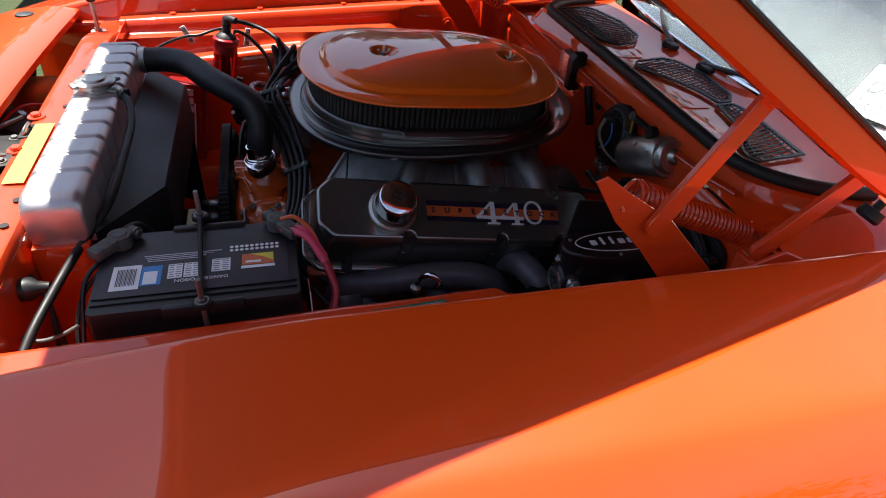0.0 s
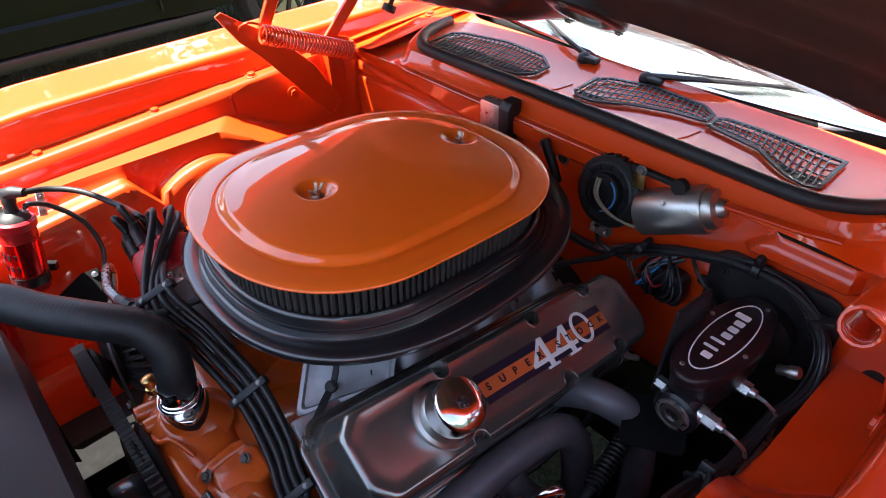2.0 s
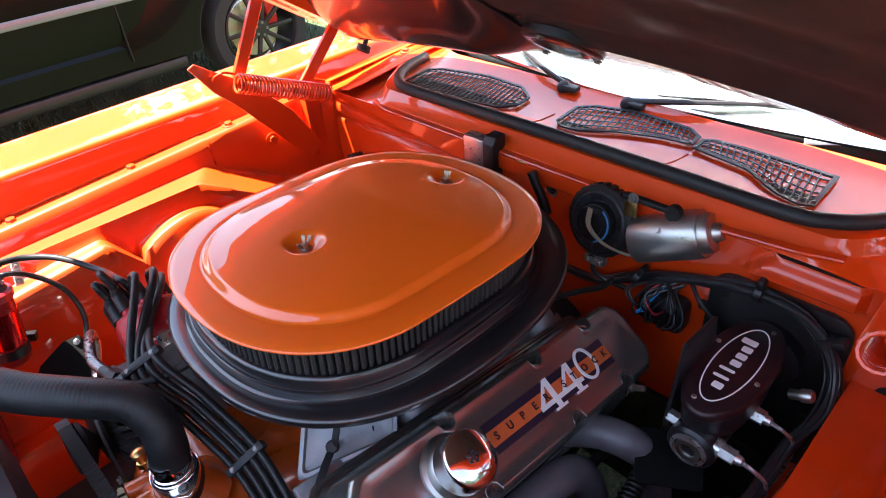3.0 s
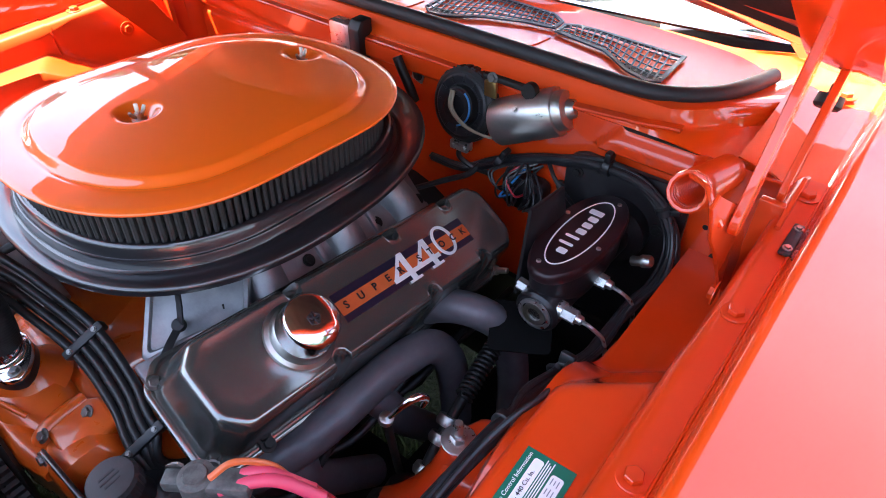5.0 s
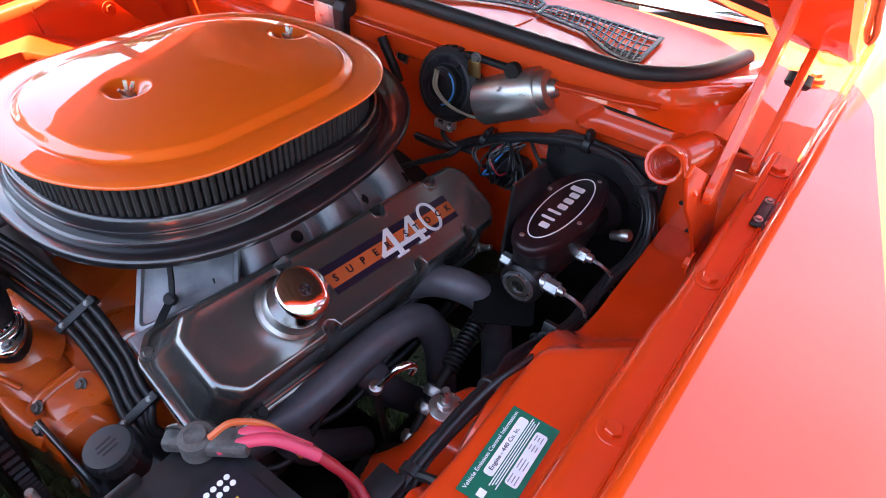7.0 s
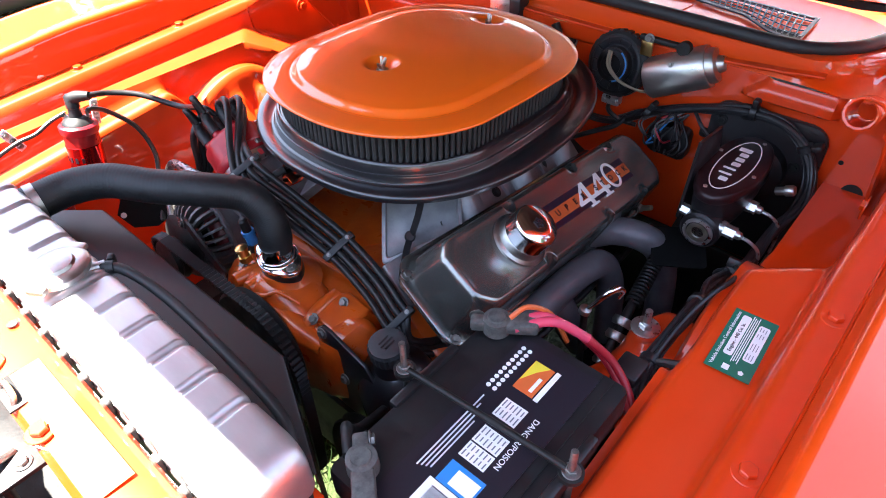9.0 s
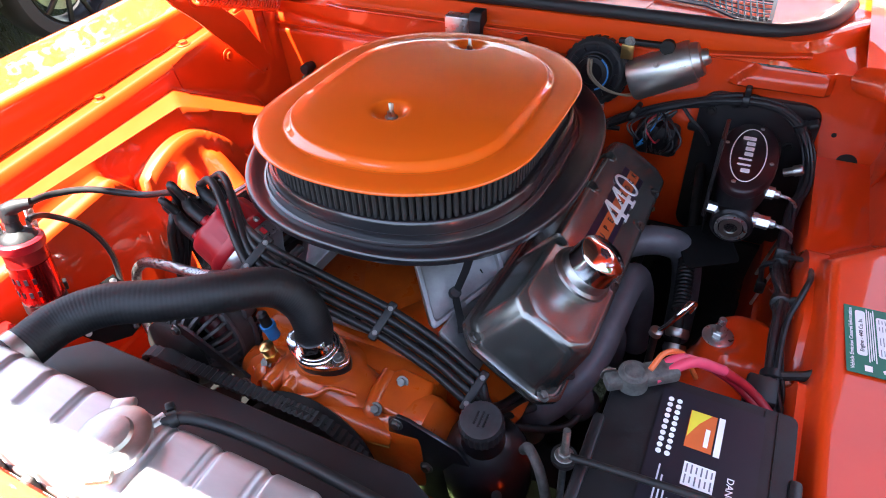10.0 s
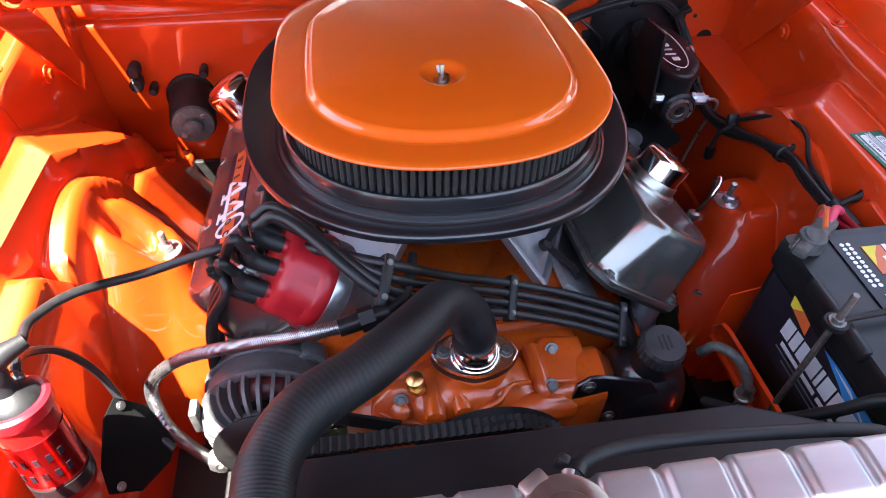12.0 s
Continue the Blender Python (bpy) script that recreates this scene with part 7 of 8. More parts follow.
def battery_tray():
    g = thing("battery_tray", (-0.455, -0.42, 0.60), "orange battery tray and bracket", "battery tray")
    bm = box(bmesh.new(), (-0.455, -0.42, 0.648), (0.28, 0.20, 0.008), 0.002)
    part("tray", bm, ORANGE_BAY, g)
    # upturned inner lip, leaning out, with a bent end
    bm = bmesh.new()
    rows = []
    for t in np.linspace(0, 1, 14):
        x = -0.318 - 0.215 * t
        top = 0.705 + 0.012 * t - 0.03 * (1 - step(t, 0.0, 0.10))
        rows.append([(x, -0.328, 0.645), (x, -0.322, 0.672), (x, -0.312, top), (x, -0.316, top + 0.003)])
    sheet(bm, rows, 0.002)
    part("front_lip", bm, ORANGE_BAY, g)
    bm = bmesh.new()
    sheet(bm, [[(-0.315, y, 0.645), (-0.312, y, 0.69), (-0.314, y, 0.735 + 0.02 * t)] for t, y in ((0, -0.322), (0.5, -0.36), (1, -0.40), (1, -0.50))], 0.002)
    part("end_lip", bm, ORANGE_BAY, g)


battery_tray()


def battery_cables():
    g = thing("battery_cable", (-0.33, -0.45, 0.80), "red battery cables with a pinkish highlight painted on their ends", "battery cable")
    for o in (-0.006, 0.006):
        # pinkish highlight on the red cables, put into the colour of their end lengths
        bm = tube(bmesh.new(), [(-0.338 + o, -0.372, 0.872), (-0.312, -0.396 + o, 0.876), (-0.290, -0.428 + o, 0.852)], 0.0056, 12, 6)
        part("sleeve", bm, PINK_SHEEN, g)
        bm = tube(bmesh.new(), [(-0.290, -0.428 + o, 0.852), (-0.280, -0.462 + o, 0.820), (-0.300, -0.500 + o * 0.5, 0.795), (-0.35, -0.520, 0.786 + o), (-0.43, -0.5255, 0.772 + o), (-0.52, -0.529, 0.72), (-0.57, -0.53, 0.64)], 0.0050, 12, 8)
        part("cable", bm, RED_CABLE, g)
    bm = tube(bmesh.new(), [(-0.345, -0.366, 0.885), (-0.325, -0.375, 0.892), (-0.302, -0.392, 0.872), (-0.292, -0.41, 0.83)], 0.003, 8, 6)
    part("thin_wire", bm, ORANGE_PRINT, g)
    bm = bmesh.new()
    tube(bm, [(-0.565, -0.345, 0.868), (-0.545, -0.318, 0.862), (-0.53, -0.295, 0.82), (-0.50, -0.27, 0.76), (-0.44, -0.24, 0.70)], 0.0062, 12, 8)
    part("ground_cable", bm, RUBBER, g, "black ground cable")


battery_cables()


def corner_wires():
    g = thing("lamp_wires", (-0.62, -0.45, 0.70), "thin black lamp wires beside the battery", "wiring")
    for pts in (([(-0.575, -0.375, 0.862), (-0.605, -0.41, 0.84), (-0.612, -0.45, 0.79), (-0.62, -0.49, 0.72), (-0.64, -0.52, 0.62)], [(-0.57, -0.385, 0.86), (-0.612, -0.42, 0.82), (-0.622, -0.46, 0.76), (-0.60, -0.52, 0.70), (-0.59, -0.54, 0.62)], [(-0.683, -0.37, 0.83), (-0.66, -0.40, 0.80), (-0.655, -0.44, 0.74), (-0.66, -0.47, 0.62)])):
        part("wire", tube(bmesh.new(), pts, 0.0032, 8, 7), WIRE, g)
    part("ground_strap", tube(bmesh.new(), [(-0.685, -0.45, 0.79), (-0.665, -0.455, 0.785), (-0.64, -0.455, 0.79), (-0.615, -0.45, 0.80)], 0.0028, 8, 6), LEAD, g, "grey ground lead")
    part("side_marker_socket", lathe(bmesh.new(), [(0.016, 0), (0.016, 0.012), (0.010, 0.02), (0.007, 0.035)], axes((-0.686, -0.40, 0.83), (0, 1, 0), (1, 0, 0)), 20), BLACK_PLASTIC, g)


corner_wires()


# ---------------------------------------------------------------- brakes
def master_cylinder():
    g = thing("brake_master_cylinder", (0.17, -0.412, 0.72), "black brake master cylinder with oval reservoir cap", "brake master cylinder")
    bm = bmesh.new()
    prism(bm, round_rect(0.19, 0.30, 0.03), 0, 0.008, axes((0.318, -0.410, 0.700), (0, 1, 0), (-1, 0, 0)), 0.002)
    part("mounting_plate", bm, BLACK_ANOD, g, "black firewall plate")
    bm = bmesh.new()
    prism(bm, round_rect(0.078, 0.086, 0.008), 0, 0.003, axes((0.098, -0.385, 0.690), (0.87, 0.49, 0.0), (-0.25, -0.1, 0.96)), 0.001)
    box(bm, (0.150, -0.372, 0.712), (0.060, 0.003, 0.050), 0.001)
    part("heat_shield", bm, FLAP_RUBBER, g, "dull black heat shield plate")
    ax = axes((0.30, -0.412, 0.752), (0, 0, 1), (-1, 0, -0.01))
    bm = lathe(bmesh.new(), [(0.05, -0.01), (0.05, 0.012), (0.031, 0.018), (0.029, 0.10), (0.029, 0.19), (0.031, 0.192), (0.031, 0.214), (0.027, 0.218)], ax, 36)
    part("bore", bm, BLACK_ANOD, g)
    bm = lathe(bmesh.new(), [(0.0235, 0.214), (0.0235, 0.221), (0.019, 0.222), (0.0185, 0.219), (0.0185, 0.216)], ax, 36)
    plug = part("end_plug", bm, NICKEL, g, "bright end plug ring")
    bm = lathe(bmesh.new(), [(0.0165, 0.214), (0.0165, 0.2215), (0.010, 0.2215), (0.010, 0.218)], ax, 36)
    part("plug_face", bm, STEEL, plug)

    def pod(k):
        return [(x, y) for x, y in oval(0.104 * k, 0.044 * k, 2.15, 48)]

    rm = Matrix.Translation((0.187, -0.410, 0.7825)) @ Matrix.Rotation(radians(1.5), 4, "Y")
    bm = bmesh.new()
    loops(bm, [[(x, y, z) for x, y in pod(k)] for k, z in ((0.72, -0.045), (0.84, -0.030), (0.93, -0.015), (0.95, 0.0), (0.95, 0.018))], m=rm)
    part("reservoir", bm, BLACK_ANOD, g)
    bm = bmesh.new()
    loops(bm, [[(x, y, z) for x, y in pod(k)] for k, z in ((1.0, 0.018), (1.015, 0.021), (1.015, 0.028), (1.0, 0.032), (0.97, 0.034))], m=rm)
    cap = part("cap", bm, CAP_BROWN, g, "dark oval cap with printed ring")
    out, inn = oval(0.082, 0.0265, 2.0, 48), oval(0.0800, 0.0247, 2.0, 48)
    bm = bmesh.new()
    loops(bm, [[(x, y, 0.0342) for x, y in out], [(x, y, 0.0348) for x, y in out], [(x, y, 0.0348) for x, y in inn], [(x, y, 0.0342) for x, y in inn]], (False, False), m=rm)
    part("ring_print", bm, WHITE, cap)
    # the maker's mark, as plain rounded blocks
    for k in range(7):
        h = 0.020 if k in (1, 2, 6) else 0.013
        bm = prism(bmesh.new(), [(x - 0.050 + 0.0165 * k, y + (0.0035 if h > 0.015 else 0)) for x, y in round_rect(0.011 if k not in (1, 2) else 0.005, h, 0.0022, 3)], 0.0342, 0.0348, rm)
        part("mark", bm, WHITE, cap)
    for x, y in ((-0.086, 0.012), (0.086, -0.012), (-0.018, -0.035), (0.025, 0.035)):
        shared("screw", BOLT_SMALL, cap, rm @ Matrix.Translation((x, y, 0.033)))
    # hydraulic fittings and lines
    for x, z in ((0.100, 0.760), (0.180, 0.760)):
        m = axes((x, -0.436, z), (1, 0, 0), (0, -1, -0.05))
        bm = lathe(bmesh.new(), [(0.012, 0.0), (0.012, 0.008)], m, 20)
        lathe(bm, [(0.0105, 0.008), (0.0105, 0.026)], m, 6)
        lathe(bm, [(0.007, 0.026), (0.006, 0.034), (0.003, 0.036)], m, 14)
        part("fitting", bm, NICKEL, g, "bright hex fitting")
        bm = tube(bmesh.new(), [(x, -0.466, z - 0.002), (x, -0.486, z - 0.006), (x + 0.01, -0.500, z - 0.03), (x + 0.03, -0.497, z - 0.10), (x + 0.03, -0.48, z - 0.2)], 0.0027, 8, 6)
        part("brake_line", bm, NICKEL, g)
    m = axes((0.104, -0.386, 0.763), (1, 0, 0), (0, 1, 0.1))
    bm = lathe(bmesh.new(), [(0.009, 0), (0.009, 0.014), (0.006, 0.016)], m, 6)
    part("bleeder", bm, NICKEL, g)
    bm = bmesh.new()
    prism(bm, [(0, 0), (0.10, 0), (0.12, -0.05), (0.10, -0.12), (0.02, -0.13)], 0, 0.006, axes((0.10, -0.372, 0.745), (1, 0, 0), (0, 1, 0)), 0.002)
    part("support_bracket", bm, BLACK_ANOD, g)
    for y, z in ((-0.335, 0.815), (-0.485, 0.815), (-0.335, 0.66), (-0.485, 0.66), (-0.37, 0.835), (-0.47, 0.77)):
        shared("bolt", BOLT_BLACK, g, axes((0.309, y, z), (0, 1, 0), (-1, 0, 0)))
    # pressure switch beside the reservoir
    m = axes((0.235, -0.470, 0.765), (1, 0, 0), (0, -0.8, 0.4))
    bm = lathe(bmesh.new(), [(0.007, 0), (0.007, 0.014), (0.009, 0.015), (0.009, 0.026), (0.007, 0.029)], m, 20)
    part("switch", bm, STEEL, g)


master_cylinder()


# ---------------------------------------------------------------- wiper motor and firewall fittings
def wiper_motor():
    g = thing("wiper_motor", (0.30, -0.20, 0.87), "silver wiper motor can with round black gearbox", "wiper motor")
    m = axes((0.310, -0.128, 0.858), (0, -1, 0), (-1, 0.05, 0.25)) @ Matrix.Scale(1.13, 4)
    bm = lathe(bmesh.new(), [(0.050, -0.01), (0.052, 0.0), (0.052, 0.012), (0.047, 0.016), (0.044, 0.016), (0.040, 0.012), (0.028, 0.012), (0.027, 0.024), (0.023, 0.026)], m, 48)
    part("gearbox", bm, DARK_IRON, g, "black round gearbox")
    for i in range(26):
        bm = box(bmesh.new(), (0.0520, 0, 0.003), (0.004, 0.0085, 0.014), 0.001, m @ Matrix.Rotation(radians(360 / 26 * i), 4, "Z"), 1)
        part("lug", bm, SHROUD, g)
    part("dished_plate", lathe(bmesh.new(), [(0.044, 0.0155), (0.041, 0.0175), (0.034, 0.0165), (0.031, 0.0135), (0.029, 0.0135)], m, 44, (False, False)), SHROUD, g)
    part("brush_cap", lathe(bmesh.new(), [(0.0255, 0.0255), (0.0245, 0.030), (0.018, 0.031), (0.017, 0.0295), (0.008, 0.0295)], m, 40), BLACK_ANOD, g)
    part("blue_wire", tube(bmesh.new(), [m @ Vector((0.026 * math.cos(a), 0.026 * math.sin(a), 0.029)) for a in np.linspace(radians(-70), radians(60), 8)], 0.0016, 6, 3), BLUE_PRINT, g)
    for a in (70, 150, 250):
        shared("screw", BOLT_SMALL, g, m @ Matrix.Rotation(radians(a), 4, "Z") @ Matrix.Translation((0.020, 0, 0.024)))
    p = Vector((0.306, -0.200, 0.853))
    d = Vector((0.12, -0.87, 0.42)).normalized()
    mm = axes(p, (0, 0, 1), d)
    bm = lathe(bmesh.new(), [(0.034, -0.008), (0.0365, -0.004), (0.0365, 0.096), (0.0350, 0.100)], mm, 44)
    part("can", bm, MOTOR, g, "brushed silver can")
    bm = lathe(bmesh.new(), [(0.0305, 0.098), (0.0300, 0.108), (0.0275, 0.113), (0.015, 0.115), (0.0135, 0.123), (0.011, 0.126), (0.006, 0.1265)], mm, 40)
    part("end_cap", bm, MOTOR, g)
    shared("screw", BOLT_SMALL, g, mm @ Matrix.Translation((0, 0, 0.046)) @ Matrix.Rotation(radians(47), 4, "Z") @ Matrix.Translation((0.0365, 0, 0)) @ Matrix.Rotation(radians(90), 4, "Y"), "brass-headed screw")
    bm = bmesh.new()
    box(bm, (0.303, -0.205, 0.930), (0.012, 0.085, 0.010), 0.004, Matrix.Translation((0, 0, -0.008)))
    lathe(bm, [(0.012, 0), (0.012, 0.012)], axes((0.309, -0.245, 0.920), (0, 1, 0), (-1, 0, 0.1)), 20)
    part("bracket", bm, DARK_IRON, g)
    shared("bolt", BOLT_STEEL, g, axes((0.297, -0.183, 0.924), (0, 1, 0), (-1, 0, 0.2)))
    bm = box(bmesh.new(), (0.285, -0.135, 0.797), (0.018, 0.036, 0.016), 0.003)
    block = part("connector", bm, NICKEL, g, "plated terminal block")
    for y in (-0.124, -0.146):
        shared("screw", BOLT_SMALL, block, axes((0.276, y, 0.797), (0, 1, 0), (-1, 0, 0.3)))
    bm = box(bmesh.new(), (0.296, -0.181, 0.906), (0.006, 0.022, 0.026), 0.002)
    part("tab", bm, BRASS, g, "dull yellow mounting tab")
    # ring of raised ribs on the gearbox face
    for a in range(0, 360, 30):
        bm = box(bmesh.new(), (0.0375, 0, 0.0170), (0.010, 0.0022, 0.003), 0.0006, m @ Matrix.Rotation(radians(a), 4, "Z"), 1)
        part("rib", bm, BLACK_ANOD, g)
    for o in (0, 0.005):
        bm = tube(bmesh.new(), [(0.278, -0.120 - o, 0.893), (0.268, -0.125 - o, 0.868), (0.270, -0.150 - o, 0.845), (0.282, -0.180 - o, 0.832), (0.296, -0.20 - o, 0.828)], 0.0022, 8, 6)
        part("lead", bm, surface("tan_wire", (0.22, 0.18, 0.12), (0.3, 0.25, 0.17), (0.5, 0.6)), g)
    bm = tube(bmesh.new(), [(0.288, -0.135, 0.797), (0.285, -0.13, 0.775), (0.295, -0.15, 0.755), (0.30, -0.185, 0.752)], 0.0045, 8, 6)
    part("pigtail", bm, WIRE, g)


wiper_motor()


def firewall_fittings():
    g = thing("ballast_box", (0.315, 0.145, 0.86), "silver and black electrical box on the firewall", "electrical box")
    bm = box(bmesh.new(), (0.312, 0.146, 0.895), (0.026, 0.050, 0.064), 0.003)
    part("cover", bm, NICKEL, g, "bright metal cover")
    bm = bmesh.new()
    loops(bm, [[(x, y, z) for x, z in ((0.330, 0.857), (0.296, 0.857), (0.296, 0.925), (0.305, 0.938), (0.330, 0.938))] for y in (0.120, 0.095)])
    bmesh.ops.bevel(bm, geom=list(bm.edges), offset=0.002, segments=2, affect="EDGES", profile=0.5)
    part("block", bm, BLACK_PLASTIC, g)
    g2 = thing("wall_clip", (0.318, -0.018, 0.87), "small white-metal clip bolted to the firewall", "clip")
    m = axes((0.3195, -0.018, 0.872), (0, 1, 0.3), (-1, 0, 0))
    bm = box(bmesh.new(), (0, 0, 0.002), (0.024, 0.024, 0.002), 0.002, m)
    part("plate", bm, STEEL, g2)
    shared("bolt", BOLT_BLACK, g2, m @ Matrix.Translation((0, 0, 0.003)))
    # bar of black trunking at the rear of the air cleaner
    bm = tube(bmesh.new(), [(0.300, 0.012, 0.902), (0.300, 0.002, 0.882), (0.301, -0.012, 0.855), (0.304, -0.02, 0.83)], 0.0085, 10, 5)
    solo("vacuum_hose", bm, RUBBER, (0.305, 0.0, 0.86), "black vacuum hose along the firewall", "hose")
    # blower motor and hose stubs on the passenger's side
    b = thing("blower_motor", (0.27, 0.455, 0.66), "dark heater blower motor with a worn metal end", "blower motor")
    ax = axes((0.318, 0.448, 0.695), (0, 1, 0), (-1, -0.15, 0.02))
    bm = lathe(bmesh.new(), [(0.045, 0.0), (0.045, 0.006), (0.041, 0.010), (0.040, 0.095), (0.037, 0.10)], ax, 36)
    part("can", bm, DARK_IRON, b)
    bm = lathe(bmesh.new(), [(0.037, 0.099), (0.035, 0.106), (0.018, 0.108), (0.016, 0.116), (0.008, 0.118)], ax, 36)
    part("end_plate", bm, LEAD, b)
    for a in (40, 220):
        shared("screw", BOLT_SMALL, b, ax @ Matrix.Rotation(radians(a), 4, "Z") @ Matrix.Translation((0.026, 0, 0.107)))
    for y, z in ((0.53, 0.762), (0.533, 0.735), (0.508, 0.722), (0.412, 0.752)):
        k = 0.012 if z > 0.73 and y > 0.5 else 0.008
        bm = lathe(bmesh.new(), [(k * 0.8, 0.0), (k * 0.8, 0.012), (k, 0.014), (k, 0.034), (k * 0.7, 0.038)], axes((0.32, y, z), (0, 1, 0), (-1, -0.1, 0.1)), 18)
        solo("heater_stub", bm, RUBBER, (0.31, y, z), "capped black heater stub on the firewall", "pipe stub", "heater stubs")
    for y, z, r in ((-0.562, 0.753, 0.0165), (-0.530, 0.800, 0.004)):
        bm = lathe(bmesh.new(), [(r, 0.0), (r, 0.0015)], axes((0.3205, y, z), (0, 1, 0), (-1, 0, 0)), 24)
        part("plugged_hole", bm, DARK_IRON, wall, "plugged hole")


firewall_fittings()


def wiring_connector():
    g = thing("bulkhead_connector", (0.31, -0.253, 0.75), "black bulkhead connector with loose coloured wires", "connector")
    m = axes((0.312, -0.255, 0.748), (0, -1, 0), (-1, 0, 0))
    bm = prism(bmesh.new(), round_rect(0.075, 0.058, 0.01), 0, 0.024, m, 0.003)
    part("block", bm, BLACK_PLASTIC, g)
    r = random.Random(7)
    for k in range(16):
        x, y = r.uniform(-0.03, 0.03), r.uniform(-0.02, 0.02)
        a = m @ Vector((x, y, 0.022))
        b = a + Vector((-0.018 - 0.01 * r.random(), r.uniform(-0.01, 0.01), 0.006))
        c = b + Vector((0.004, r.uniform(-0.02, 0.02), 0.022 + 0.012 * r.random()))
        e = Vector((0.303, -0.262 + r.uniform(-0.02, 0.02), 0.806))
        mat = (WIRE, WIRE, LOOM, LOOM, WIRE, LEAD, WIRE, WIRE, LOOM, RED_CABLE, WIRE, WIRE, BLUE_PRINT, WIRE, LOOM, WIRE)[k]
        bm = tube(bmesh.new(), [a, b, c, e], 0.0019, 6, 5)
        part("wire", bm, mat, g)
    bm = box(bmesh.new(), (0.318, -0.30, 0.775), (0.004, 0.075, 0.075), 0.002)
    part("orange_plate", bm, ORANGE_BAY, g)
    bm = prism(bmesh.new(), round_rect(0.016, 0.016, 0.004), 0, 0.006, axes((0.3155, -0.310, 0.777), (0, 1, 0), (-1, 0, 0)), 0.001)
    part("knob", bm, BLACK_PLASTIC, g)


wiring_connector()


def harness():
    g = thing("wiring_harness", (0.10, -0.48, 0.78), "black taped wiring harness over the firewall and along the inner fender", "wiring harness")
    main = [(0.302, -0.06, 0.735), (0.300, -0.13, 0.742), (0.298, -0.20, 0.782), (0.300, -0.26, 0.812), (0.300, -0.32, 0.832), (0.298, -0.38, 0.848), (0.297, -0.435, 0.845), (0.296, -0.475, 0.815), (0.285, -0.502, 0.775), (0.250, -0.508, 0.745), (0.19, -0.498, 0.728), (0.125, -0.492, 0.718), (0.084, -0.491, 0.722), (0.02, -0.487, 0.745), (-0.047, -0.487, 0.773), (-0.09, -0.488, 0.788), (-0.133, -0.488, 0.797), (-0.177, -0.488, 0.795), (-0.231, -0.488, 0.797), (-0.28, -0.500, 0.79), (-0.32, -0.517, 0.765), (-0.40, -0.527, 0.72), (-0.46, -0.53, 0.64)]
    r = random.Random(11)
    offs = ((0, 0, 0, 0.0072), (0.003, 0.006, 0.004, 0.0046), (-0.004, -0.006, 0.003, 0.0042), (0.002, 0.004, -0.006, 0.0036), (-0.003, 0.007, -0.002, 0.0020), (0.002, -0.007, 0.004, 0.0019))
    for dx, dy, dz, rad in offs:
        pts = []
        for p in main:
            w = 0.55 + 0.6 * r.random()
            wob = 0.003 if rad < 0.006 else 0.001
            pts.append((p[0] + dx * w + r.uniform(-wob, wob), p[1] + dy * w + r.uniform(-wob, wob), p[2] + dz * w + r.uniform(-wob, wob)))
        bm = tube(bmesh.new(), pts, rad, 9, 7, ripple=rad * 0.05, waves=170)
        part("loom", bm, LOOM, g)
    # outer arc round the plate
    bm = tube(bmesh.new(), [(0.302, -0.40, 0.846), (0.30, -0.455, 0.838), (0.298, -0.492, 0.805), (0.290, -0.512, 0.76), (0.27, -0.518, 0.72), (0.23, -0.51, 0.69)], 0.0042, 9, 8, ripple=0.0003, waves=60)
    part("loom", bm, LOOM, g)
    for p, d in (((-0.100, -0.488, 0.790), (1, 0.0, -0.25)), ((-0.231, -0.488, 0.797), (1, 0.05, 0.1)), ((0.298, -0.385, 0.850), (0, 1, 0)), ((0.297, -0.205, 0.788), (0, 1, 0.5)), ((0.296, -0.478, 0.818), (0, 0.5, 1)), ((0.03, -0.487, 0.742), (1, 0, -0.4))):
        m = axes(p, (0, 0, 1), d)
        bm = lathe(bmesh.new(), [(0.0115, -0.006), (0.013, -0.005), (0.013, 0.005), (0.0115, 0.006)], m, 14)
        if p[0] < 0:
            tube(bm, [p, Vector(p) + Vector((0, -0.018, 0.012)), Vector(p) + Vector((0.001, -0.030, 0.016)), Vector(p) + Vector((0.003, -0.040, 0.022))], [0.006, 0.005, 0.006, 0.007], 8, 4)
        else:
            box(bm, (0.018, 0.0, 0.0), (0.016, 0.020, 0.010), 0.003, m)
        part("clip", bm, BLACK_PLASTIC, g)
    for pts, rad in (([(0.02, -0.483, 0.757), (0.03, -0.468, 0.735), (0.04, -0.47, 0.71), (0.047, -0.474, 0.69)], 0.004), ([(0.03, -0.492, 0.76), (-0.02, -0.506, 0.80), (-0.07, -0.512, 0.822), (-0.11, -0.505, 0.828), (-0.15, -0.494, 0.812), (-0.20, -0.491, 0.806), (-0.25, -0.492, 0.802)], 0.0036), ([(0.298, -0.165, 0.765), (0.285, -0.15, 0.745), (0.27, -0.12, 0.73), (0.22, -0.08, 0.72)], 0.005), ([(0.302, -0.29, 0.815), (0.29, -0.31, 0.80), (0.292, -0.335, 0.775), (0.305, -0.345, 0.75)], 0.0032)):
        bm = tube(bmesh.new(), pts, rad, 8, 6)
        part("branch", bm, LOOM, g)
    bm = box(bmesh.new(), (0.047, -0.475, 0.680), (0.014, 0.014, 0.024), 0.003)
    part("plug", bm, BLACK_PLASTIC, g)
    bm = box(bmesh.new(), (-0.262, -0.478, 0.800), (0.036, 0.032, 0.026), 0.004)
    part("relay", bm, BLACK_PLASTIC, g, "black relay block")


harness()


